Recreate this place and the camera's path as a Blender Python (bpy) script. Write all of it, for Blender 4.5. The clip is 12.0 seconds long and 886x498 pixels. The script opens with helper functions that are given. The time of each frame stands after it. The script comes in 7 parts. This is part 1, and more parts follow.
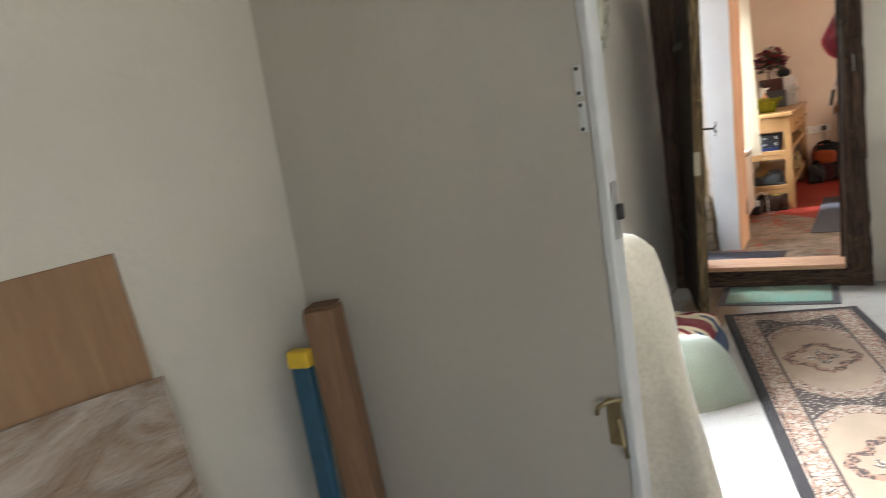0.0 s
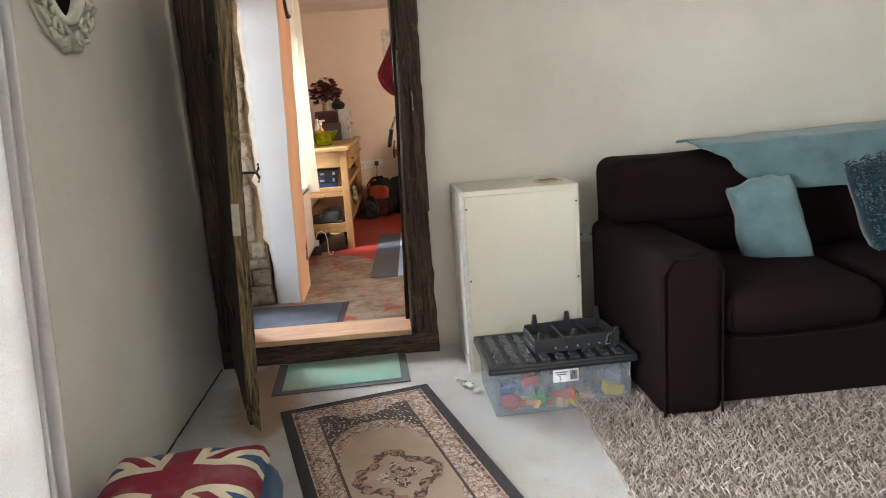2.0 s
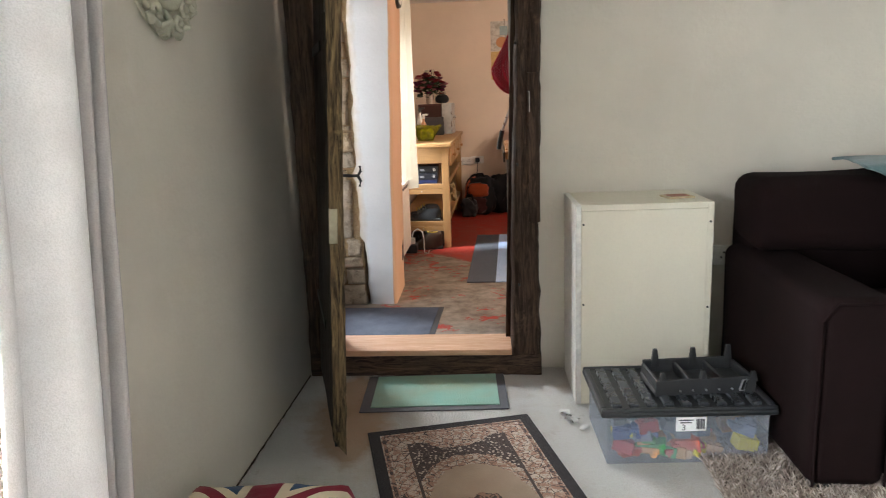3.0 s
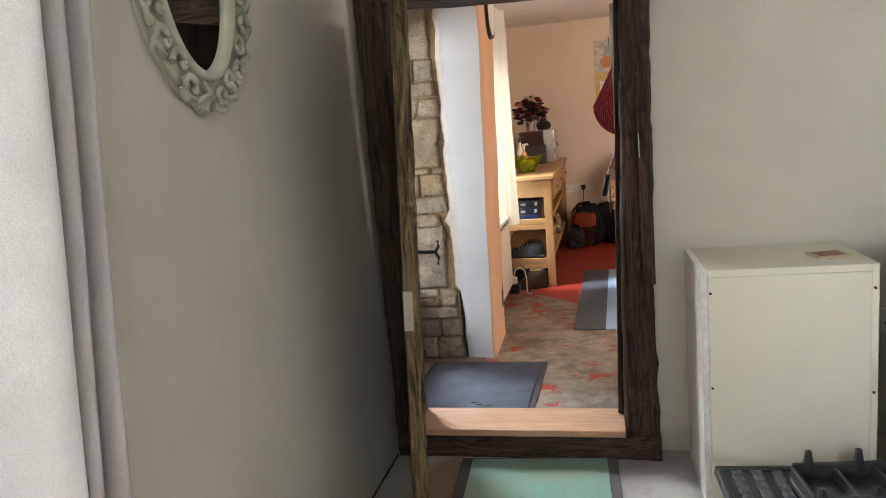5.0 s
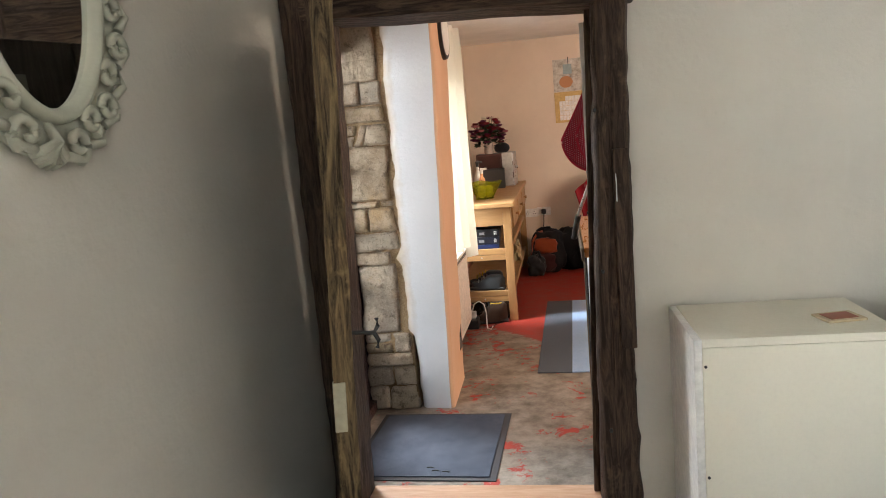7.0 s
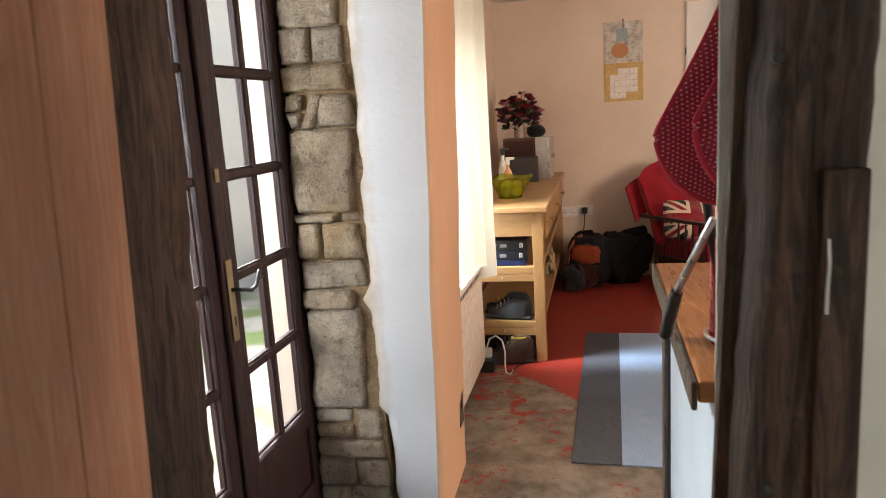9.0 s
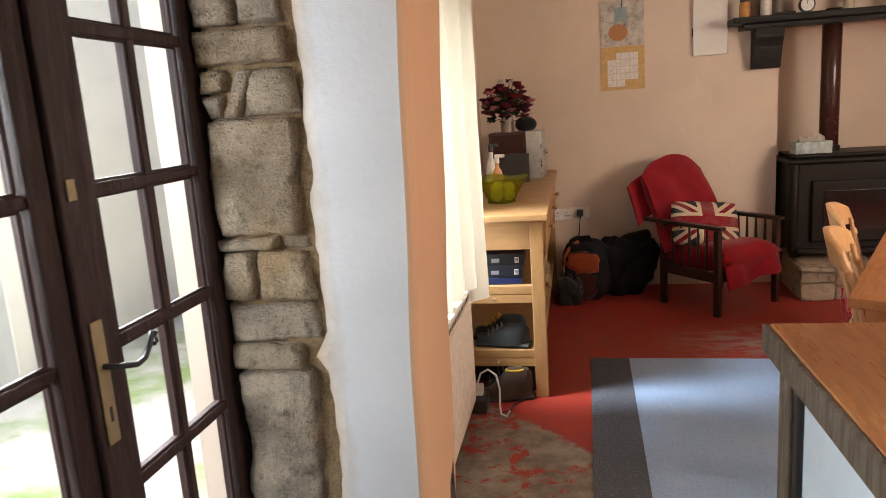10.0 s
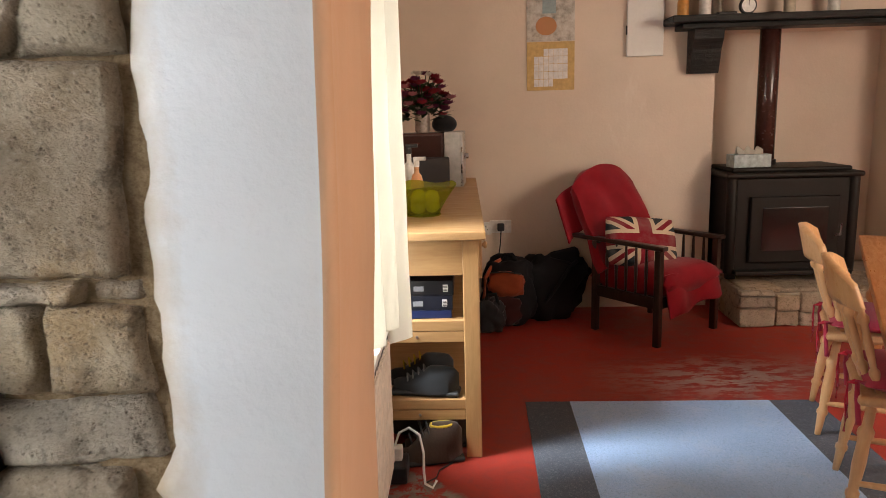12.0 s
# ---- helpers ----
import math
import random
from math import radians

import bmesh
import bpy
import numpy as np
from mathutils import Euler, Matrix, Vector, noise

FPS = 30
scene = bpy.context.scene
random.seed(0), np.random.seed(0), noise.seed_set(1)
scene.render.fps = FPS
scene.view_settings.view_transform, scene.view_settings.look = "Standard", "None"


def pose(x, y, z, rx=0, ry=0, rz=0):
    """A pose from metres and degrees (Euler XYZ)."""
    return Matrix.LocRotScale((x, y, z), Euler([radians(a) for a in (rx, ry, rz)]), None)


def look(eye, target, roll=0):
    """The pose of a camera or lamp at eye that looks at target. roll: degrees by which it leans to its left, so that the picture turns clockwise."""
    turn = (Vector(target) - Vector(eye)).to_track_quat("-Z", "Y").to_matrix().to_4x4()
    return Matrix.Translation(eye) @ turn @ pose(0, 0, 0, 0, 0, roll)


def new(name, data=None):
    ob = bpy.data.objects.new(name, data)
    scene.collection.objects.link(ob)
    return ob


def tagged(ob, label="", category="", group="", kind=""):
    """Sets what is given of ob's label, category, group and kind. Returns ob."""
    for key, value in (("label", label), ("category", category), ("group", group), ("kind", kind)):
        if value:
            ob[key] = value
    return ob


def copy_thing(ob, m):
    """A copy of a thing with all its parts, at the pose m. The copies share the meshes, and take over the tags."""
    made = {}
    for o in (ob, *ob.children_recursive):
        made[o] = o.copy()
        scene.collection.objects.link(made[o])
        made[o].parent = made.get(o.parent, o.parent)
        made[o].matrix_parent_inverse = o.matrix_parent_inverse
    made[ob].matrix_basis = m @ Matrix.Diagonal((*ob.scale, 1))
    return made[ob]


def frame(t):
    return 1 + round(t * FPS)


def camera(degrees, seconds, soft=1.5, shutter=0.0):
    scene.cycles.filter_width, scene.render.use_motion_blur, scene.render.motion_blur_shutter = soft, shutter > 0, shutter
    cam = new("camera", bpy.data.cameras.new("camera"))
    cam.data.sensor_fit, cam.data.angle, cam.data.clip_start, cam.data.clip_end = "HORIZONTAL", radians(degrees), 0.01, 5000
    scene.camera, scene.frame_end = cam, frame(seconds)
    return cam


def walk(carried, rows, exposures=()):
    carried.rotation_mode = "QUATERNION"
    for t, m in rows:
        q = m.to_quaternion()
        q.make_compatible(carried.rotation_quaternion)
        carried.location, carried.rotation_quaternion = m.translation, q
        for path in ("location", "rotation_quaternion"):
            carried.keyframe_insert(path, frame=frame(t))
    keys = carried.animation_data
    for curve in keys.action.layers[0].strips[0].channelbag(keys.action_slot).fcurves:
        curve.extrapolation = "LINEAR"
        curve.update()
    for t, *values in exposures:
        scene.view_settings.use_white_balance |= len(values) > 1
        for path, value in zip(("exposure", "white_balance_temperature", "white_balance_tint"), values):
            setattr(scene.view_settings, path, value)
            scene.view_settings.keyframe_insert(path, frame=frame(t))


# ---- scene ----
cam = camera(63.6, 12.0, soft=0.9, shutter=0.25)
PATH = [
    (0, (0.881, 0.824, 1.205), (-0.143, 2.509, 0.873), -8.8),
    (0.5, (0.787, 1.079, 1.213), (0.258, 2.974, 0.853), -8.0),
    (0.7, (0.743, 1.198, 1.212), (0.414, 3.133, 0.824), -7.3),
    (1, (0.697, 1.345, 1.211), (0.592, 3.306, 0.83), -6.6),
    (1.2, (0.704, 1.462, 1.211), (0.697, 3.422, 0.813), -6.7),
    (1.5, (0.777, 1.619, 1.218), (0.844, 3.577, 0.818), -5.7),
    (1.8, (0.771, 1.777, 1.208), (0.887, 3.735, 0.813), -4.3),
    (2, (0.782, 1.91, 1.211), (0.877, 3.865, 0.802), -4.1),
    (2.5, (0.771, 2.094, 1.237), (0.786, 4.048, 0.809), -2.7),
    (3, (0.72, 2.199, 1.24), (0.56, 4.15, 0.826), -2.2),
    (3.5, (0.725, 2.266, 1.263), (0.42, 4.204, 0.876), -2.2),
    (3.7, (0.718, 2.337, 1.254), (0.361, 4.27, 0.883), -2.2),
    (5.5, (0.772, 2.659, 1.386), (0.309, 4.574, 1.04), -5.4),
    (6, (0.836, 2.757, 1.39), (0.409, 4.681, 1.053), -6.0),
    (6.5, (0.757, 2.878, 1.404), (0.389, 4.818, 1.081), -5.7),
    (7, (0.693, 3.015, 1.42), (0.352, 4.96, 1.103), -5.1),
    (7.2, (0.697, 3.101, 1.409), (0.36, 5.045, 1.083), -4.6),
    (8.8, (0.637, 4.273, 1.391), (0.222, 6.195, 1.023), -3.4),
    (9, (0.612, 4.42, 1.413), (0.178, 6.337, 1.041), -3.5),
    (9.5, (0.503, 4.781, 1.395), (0.087, 6.702, 1.024), -3.9),
    (10, (0.437, 5.127, 1.379), (0.069, 7.055, 0.993), -3.9),
    (10.5, (0.369, 5.392, 1.35), (0.078, 7.331, 0.957), -3.2),
    (11, (0.278, 5.571, 1.344), (0.111, 7.523, 0.94), -1.9),
    (11.5, (0.229, 5.665, 1.338), (0.135, 7.624, 0.942), -1.5),
    (12, (0.229, 5.853, 1.306), (0.162, 7.816, 0.927), -1.6),
]
walk(cam, [(t, look(eye, target, roll)) for t, eye, target, roll in PATH], exposures=[(0.0, 2.3), (0.5, 2.25), (1.0, 2.25), (2.0, 2.3), (3.0, 2.2), (3.5, 2.1), (5.5, 2.15), (6.5, 2.25), (9.0, 2.2), (10.5, 1.95), (12.0, 1.95)])

# ---- world and light ----
world = bpy.data.worlds.new("sky")
scene.world = world
world.use_nodes = True
wt = world.node_tree
wt.nodes.clear()
w_out = wt.nodes.new("ShaderNodeOutputWorld")
w_bg = wt.nodes.new("ShaderNodeBackground")
w_sky = wt.nodes.new("ShaderNodeTexSky")
w_sky.sky_type = 'NISHITA'
w_sky.sun_disc = False
w_sky.sun_elevation = radians(45)
w_sky.sun_rotation = radians(110)
w_bg.inputs[1].default_value = 0.085
wt.links.new(w_sky.outputs[0], w_bg.inputs[0])
wt.links.new(w_bg.outputs[0], w_out.inputs[0])

sun_data = bpy.data.lights.new("sun", 'SUN')
sun_data.energy, sun_data.angle, sun_data.color = 0.7, radians(10), (1.0, 0.95, 0.88)
sun = new("sun", sun_data)
sun.matrix_world = look((9, 2, 11), (-2, 6, 0))


def window_light(name, x, y, z, wide, high, watts, colour=(0.93, 0.97, 1.0), drop=0.0):
    """Skylight that enters by an opening of the left wall, shining to +x."""
    d = bpy.data.lights.new(name, 'AREA')
    d.shape, d.size, d.size_y, d.energy, d.color = 'RECTANGLE', high, wide, watts, colour
    ob = new(name, d)
    ob.matrix_world = look((x, y, z), (x + 1, y, z - drop))
    return ob


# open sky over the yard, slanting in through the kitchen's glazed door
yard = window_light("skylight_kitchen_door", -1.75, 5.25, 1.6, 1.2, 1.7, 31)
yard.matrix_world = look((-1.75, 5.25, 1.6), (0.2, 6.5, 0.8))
# open sky to the north, falling through the glazed door onto the threshold
north = window_light("skylight_north", -2.0, 7.95, 2.95, 1.5, 1.2, 190)
north.matrix_world = look((-2.0, 7.95, 2.95), (0.35, 5.35, 0.1))
window_light("skylight_kitchen_window", -0.50, 8.1, 1.3, 0.9, 1.2, 4)
window_light("skylight_living_door", -0.64, 2.75, 1.12, 0.9, 1.75, 96, (0.90, 0.955, 1.0), 0.35)
# fill lamp added on the unseen side of the living room, window assumed
lw = bpy.data.lights.new("skylight_living_side", 'AREA')
lw.shape, lw.size, lw.size_y, lw.energy, lw.color = 'RECTANGLE', 1.3, 1.2, 4, (0.94, 0.97, 1.0)
lwo = new("skylight_living_side", lw)
lwo.matrix_world = look((2.4, -0.74, 1.4), (2.2, 4, 1.0))
# window on the unseen side of the kitchen
kw = bpy.data.lights.new("skylight_kitchen_side", 'AREA')
kw.shape, kw.size, kw.size_y, kw.energy, kw.color = 'RECTANGLE', 2.2, 1.3, 38, (1.0, 0.82, 0.66)
kwo = new("skylight_kitchen_side", kw)
kwo.matrix_world = look((4.12, 7.6, 1.55), (1.5, 8.6, 0.2))


# ---- materials ----
class Nodes:
    """Short hand for building node materials."""

    def __init__(self, name):
        self.mat = bpy.data.materials.new(name)
        self.mat.use_nodes = True
        self.t = self.mat.node_tree
        self.bsdf = self.t.nodes["Principled BSDF"]
        self.co = self.t.nodes.new("ShaderNodeTexCoord")

    def put(self, socket, value):
        if isinstance(value, bpy.types.NodeSocket):
            self.t.links.new(value, socket)
        elif value is not None:
            socket.default_value = value

    def obj(self):
        return self.co.outputs["Object"]

    def m(self, op, a, b=None, c=None, clamp=False):
        n = self.t.nodes.new("ShaderNodeMath")
        n.operation, n.use_clamp = op, clamp
        for s, v in zip(n.inputs, (a, b, c)):
            self.put(s, v)
        return n.outputs[0]

    def xyz(self, v=None):
        n = self.t.nodes.new("ShaderNodeSeparateXYZ")
        self.put(n.inputs[0], v or self.obj())
        return n.outputs

    def scaled(self, sx, sy, sz, v=None, loc=(0, 0, 0), rot=(0, 0, 0)):
        n = self.t.nodes.new("ShaderNodeMapping")
        self.put(n.inputs[0], v or self.obj())
        n.inputs["Scale"].default_value = (sx, sy, sz)
        n.inputs["Location"].default_value = loc
        n.inputs["Rotation"].default_value = rot
        return n.outputs[0]

    def noise(self, scale, detail=4, rough=0.6, v=None, distort=0.0, colour=False):
        n = self.t.nodes.new("ShaderNodeTexNoise")
        self.put(n.inputs["Vector"], v or self.obj())
        n.inputs["Scale"].default_value = scale
        n.inputs["Detail"].default_value = detail
        n.inputs["Roughness"].default_value = rough
        n.inputs["Distortion"].default_value = distort
        return n.outputs[1 if colour else 0]

    def voronoi(self, scale, v=None, feature='F1', out=0):
        n = self.t.nodes.new("ShaderNodeTexVoronoi")
        n.feature = feature
        self.put(n.inputs["Vector"], v or self.obj())
        n.inputs["Scale"].default_value = scale
        return n.outputs[out]

    def wave(self, scale, distort=2.0, detail=3.0, v=None, direction='X'):
        n = self.t.nodes.new("ShaderNodeTexWave")
        n.bands_direction = direction
        self.put(n.inputs["Vector"], v or self.obj())
        n.inputs["Scale"].default_value = scale
        n.inputs["Distortion"].default_value = distort
        n.inputs["Detail"].default_value = detail
        return n.outputs[1]

    def ramp(self, f, *stops):
        n = self.t.nodes.new("ShaderNodeValToRGB")
        self.put(n.inputs[0], f)
        e = n.color_ramp.elements
        while len(e) < len(stops):
            e.new(0.5)
        for el, (p, col) in zip(e, stops):
            el.position = p
            el.color = (*col, 1) if len(col) == 3 else col
        return n.outputs[0]

    def grey(self, f, lo, hi, a=0.0, b=1.0):
        n = self.t.nodes.new("ShaderNodeMapRange")
        self.put(n.inputs[0], f)
        for k, v in enumerate((lo, hi, a, b)):
            n.inputs[k + 1].default_value = v
        return n.outputs[0]

    def mix(self, f, a, b, blend='MIX'):
        n = self.t.nodes.new("ShaderNodeMix")
        n.data_type, n.blend_type = 'RGBA', blend
        self.put(n.inputs[0], f)
        for s, v in ((n.inputs[6], a), (n.inputs[7], b)):
            self.put(s, (*v, 1) if isinstance(v, tuple) and len(v) == 3 else v)
        return n.outputs[2]

    def rand(self):
        return self.t.nodes.new("ShaderNodeObjectInfo").outputs["Random"]

    def island(self):
        return self.t.nodes.new("ShaderNodeNewGeometry").outputs["Random Per Island"]

    def done(self, colour, rough=0.6, bump=None, strength=0.3, dist=0.005, metal=0.0, spec=None, sheen=0.0):
        self.put(self.bsdf.inputs["Base Color"], (*colour, 1) if isinstance(colour, tuple) and len(colour) == 3 else colour)
        self.put(self.bsdf.inputs["Roughness"], rough)
        self.put(self.bsdf.inputs["Metallic"], metal)
        if spec is not None:
            self.bsdf.inputs["Specular IOR Level"].default_value = spec
        if sheen:
            self.bsdf.inputs["Sheen Weight"].default_value = sheen
        if bump is not None:
            b = self.t.nodes.new("ShaderNodeBump")
            b.inputs["Strength"].default_value = strength
            b.inputs["Distance"].default_value = dist
            self.put(b.inputs["Height"], bump)
            self.t.links.new(b.outputs[0], self.bsdf.inputs["Normal"])
        return self.mat


def dim(c, k):
    return tuple(min(1.0, v * k) for v in c)


def paint(name, col, rough=0.7, patch=2.0, fine=60, amount=0.12, strength=0.15, spec=None):
    """Painted plaster, board or plastic with faint blotches and grain."""
    n = Nodes(name)
    big = n.noise(patch, 5, 0.6)
    small = n.noise(fine, 3, 0.6)
    c = n.mix(n.grey(big, 0.35, 0.68), dim(col, 1 - amount), dim(col, 1 + amount * 0.5))
    c = n.mix(n.grey(small, 0.45, 0.75, 0, 0.25), c, dim(col, 0.85))
    return n.done(c, n.grey(small, 0.3, 0.7, rough - 0.08, rough + 0.08), n.m('ADD', n.m('MULTIPLY', big, 2.0), small), strength, 0.004, spec=spec)


def wood(name, light, dark, along='Y', rough=0.5, grain=9.0, strength=0.15):
    n = Nodes(name)
    s = {'X': (0.12, 1, 1), 'Y': (1, 0.12, 1), 'Z': (1, 1, 0.12)}[along]
    v = n.scaled(*s)
    g = n.noise(grain * 5, 6, 0.65, v, 1.2)
    band = n.noise(grain, 3, 0.5, v, 2.5)
    c = n.mix(n.grey(g, 0.35, 0.7), dark, light)
    c = n.mix(n.grey(band, 0.35, 0.65, 0, 0.55), c, dim(dark, 0.9))
    c = n.mix(n.m('MULTIPLY', n.rand(), 0.25), c, dark)
    return n.done(c, n.grey(g, 0.3, 0.7, rough + 0.1, rough - 0.1), g, strength, 0.003)


def fabric(name, col, weave=420, rough=0.9, amount=0.18, sheen=0.2, strength=0.25, spec=0.2):
    n = Nodes(name)
    w = n.noise(weave, 2, 0.5)
    big = n.noise(6, 4, 0.6)
    c = n.mix(n.grey(big, 0.3, 0.7), dim(col, 1 - amount), dim(col, 1 + amount))
    c = n.mix(n.grey(w, 0.4, 0.7, 0, 0.4), c, dim(col, 0.7))
    return n.done(c, rough, w, strength, 0.003, spec=spec, sheen=sheen)


def flat(name, col, rough=0.5, metal=0.0):
    n = Nodes(name)
    s = n.noise(35, 4, 0.6)
    return n.done(n.mix(n.grey(s, 0.35, 0.7), dim(col, 0.85), dim(col, 1.1)), n.grey(s, 0.3, 0.7, rough - 0.07, rough + 0.07), s, 0.08, 0.002, metal)


def smears(name, col, wear, rough=0.6, edge_shade=None):
    """Old plaster with chalky rubbed patches and fine scratches."""
    n = Nodes(name)
    big = n.noise(1.3, 6, 0.6)
    rub = n.noise(3.1, 6, 0.7, n.scaled(1, 1, 0.35), 0.6)
    fine = n.noise(55, 4, 0.65)
    c = n.mix(n.grey(big, 0.35, 0.65), dim(col, 0.93), dim(col, 1.05))
    c = n.mix(n.grey(rub, 0.60, 0.72, 0, 0.35), c, wear)
    c = n.mix(n.grey(fine, 0.6, 0.8, 0, 0.3), c, dim(col, 0.8))
    if edge_shade:
        # ochre edge where the plaster meets the stones, its warm shade painted in
        wavy_x = n.m('ADD', n.xyz()[0], n.m('MULTIPLY', n.m('SUBTRACT', n.noise(8, 5, 0.7), 0.5), 0.09))
        c = n.mix(n.grey(wavy_x, -0.155, -0.225, 0, 0.85), c, edge_shade)
    return n.done(c, n.grey(rub, 0.4, 0.7, rough, rough - 0.12), n.m('ADD', n.m('MULTIPLY', big, 4.0), n.m('MULTIPLY', fine, 0.6)), 0.25, 0.012)


def old_timber(name, dark, mid, along='Z', rough=0.55):
    n = Nodes(name)
    s = {'X': (0.1, 1, 1), 'Y': (1, 0.1, 1), 'Z': (1, 1, 0.1)}[along]
    v = n.scaled(*s)
    g = n.noise(45, 7, 0.7, v, 1.5)
    p = n.noise(5, 5, 0.7)
    c = n.mix(n.grey(g, 0.4, 0.75), dark, mid)
    c = n.mix(n.grey(p, 0.62, 0.75, 0, 0.5), c, dim(mid, 1.7))
    return n.done(c, n.grey(g, 0.3, 0.7, rough + 0.15, rough - 0.1), n.m('ADD', g, p), 0.6, 0.010, spec=0.22)


M_LIV = smears("cream_plaster", (0.655, 0.616, 0.542), (0.71, 0.69, 0.65))
M_WHITEWALL = smears("white_reveal_plaster", (0.73, 0.73, 0.735), (0.80, 0.80, 0.79), 0.6, (0.50, 0.36, 0.20))
M_KIT = smears("pale_peach_plaster", (0.66, 0.54, 0.43), (0.80, 0.73, 0.64))
M_SALMON = smears("salmon_plaster", (0.66, 0.41, 0.25), (0.72, 0.49, 0.34))
M_CEIL = paint("white_ceiling", (0.78, 0.76, 0.71))
M_TIMBER = old_timber("dark_stained_timber", (0.028, 0.017, 0.012), (0.135, 0.084, 0.056))
M_TIMBER_X = old_timber("dark_stained_beam", (0.028, 0.017, 0.012), (0.17, 0.105, 0.070), 'X')
M_LEAF = old_timber("red_brown_door_paint", (0.44, 0.20, 0.11), (0.56, 0.30, 0.18), 'Z', 0.45)
M_WORN = old_timber("worn_door_edge", (0.030, 0.019, 0.012), (0.33, 0.235, 0.115), 'Z', 0.7)
M_SILL = wood("oak_sill", (0.68, 0.44, 0.30), (0.52, 0.29, 0.17), 'X', 0.5)
M_PINE = wood("pale_beech", (0.46, 0.28, 0.12), (0.35, 0.195, 0.08), 'X', 0.42)
M_PINE_Z = wood("pale_beech_upright", (0.46, 0.28, 0.12), (0.35, 0.195, 0.08), 'Z', 0.42)
M_WORKTOP = wood("oiled_oak_worktop", (0.56, 0.25, 0.075), (0.36, 0.13, 0.035), 'Y', 0.32)
M_CHAIRWOOD = wood("honey_beech", (0.68, 0.41, 0.20), (0.57, 0.32, 0.145), 'Z', 0.35)
M_DARKCHAIR = wood("dark_oak", (0.045, 0.020, 0.012), (0.018, 0.009, 0.006), 'Z', 0.35)
M_FDOOR = old_timber("french_door_paint", (0.028, 0.015, 0.014), (0.060, 0.034, 0.031), 'Z', 0.38)
M_ORANGEWOOD = wood("orange_stained_frame", (0.22, 0.095, 0.05), (0.12, 0.05, 0.025), 'Z', 0.4)
M_TABLE = wood("red_brown_coffee_table", (0.30, 0.10, 0.035), (0.15, 0.045, 0.015), 'X', 0.28)
M_CABINET = paint("ivory_board", (0.78, 0.74, 0.62), 0.5, 1.5, 90, 0.06, 0.06)
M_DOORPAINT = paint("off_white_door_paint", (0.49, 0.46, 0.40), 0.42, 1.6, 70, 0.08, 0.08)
M_DOOREDGE = paint("greyish_white_edge_paint_and_glint", (0.62, 0.63, 0.62), 0.4, 3, 60, 0.12, 0.1)
M_SOFA = fabric("brown_sofa_fabric", (0.0092, 0.0042, 0.0042), 380, 0.9, 0.2, 0.0, 0.25, 0.12)
M_BLACKPLASTIC = flat("charcoal_plastic", (0.018, 0.020, 0.022), 0.35)
M_METAL = flat("brushed_steel", (0.55, 0.55, 0.56), 0.3, 1.0)
M_IRON = flat("black_iron", (0.02, 0.02, 0.02), 0.5)
M_BRASS = flat("dull_brass", (0.35, 0.28, 0.16), 0.45, 0.8)
M_WHITEPLASTIC = flat("white_plastic", (0.78, 0.77, 0.73), 0.35)
M_CASTIRON = paint("stove_iron", (0.013, 0.010, 0.008), 0.5, 6, 120, 0.2, 0.2, 0.2)
M_CURTAIN = fabric("white_curtain_cloth", (0.68, 0.66, 0.58), 300, 0.9, 0.05, 0.1, 0.15)


def let_light_through(mat, share, col):
    """Thin cloth: part of the light passes through it."""
    t = mat.node_tree
    out, bs = t.nodes["Material Output"], t.nodes["Principled BSDF"]
    tl = t.nodes.new("ShaderNodeBsdfTranslucent")
    tl.inputs[0].default_value = (*col, 1)
    mx = t.nodes.new("ShaderNodeMixShader")
    mx.inputs[0].default_value = share
    t.links.new(bs.outputs[0], mx.inputs[1])
    t.links.new(tl.outputs[0], mx.inputs[2])
    t.links.new(mx.outputs[0], out.inputs[0])


let_light_through(M_CURTAIN, 0.4, (0.85, 0.82, 0.74))
M_LINING = fabric("white_lining_cloth", (0.88, 0.88, 0.90), 300, 0.9, 0.08, 0.1, 0.2)
M_GREYCURTAIN = fabric("grey_curtain_cloth", (0.42, 0.40, 0.395), 300, 0.9, 0.08, 0.1, 0.15)
M_RED = fabric("red_throw_cloth", (0.25, 0.006, 0.014), 350, 0.9, 0.2, 0.15)
M_TEAL = fabric("pale_teal_fleece", (0.105, 0.175, 0.185), 200, 0.95, 0.25, 0.3, 0.6)
M_DARKTEAL = fabric("dark_teal_shag", (0.006, 0.030, 0.042), 90, 0.95, 0.3, 0.5, 0.8)
M_CREAM = fabric("cream_fleece", (0.72, 0.66, 0.54), 120, 0.95, 0.1, 0.6, 0.6)
M_SAGE = fabric("sage_green_cloth", (0.27, 0.31, 0.26), 300, 0.9, 0.1, 0.2)


# ---- mesh helpers ----
def slab(bm, x0, x1, y0, y1, z0, z1, bevel=0.0, seg=2):
    r = bmesh.ops.create_cube(bm, size=1.0)
    vs = r["verts"]
    bmesh.ops.scale(bm, verts=vs, vec=(x1 - x0, y1 - y0, z1 - z0))
    bmesh.ops.translate(bm, verts=vs, vec=((x0 + x1) / 2, (y0 + y1) / 2, (z0 + z1) / 2))
    if bevel:
        es = list({e for v in vs for e in v.link_edges})
        bmesh.ops.bevel(bm, geom=es, offset=bevel, segments=seg, affect='EDGES', profile=0.5)
    return bm


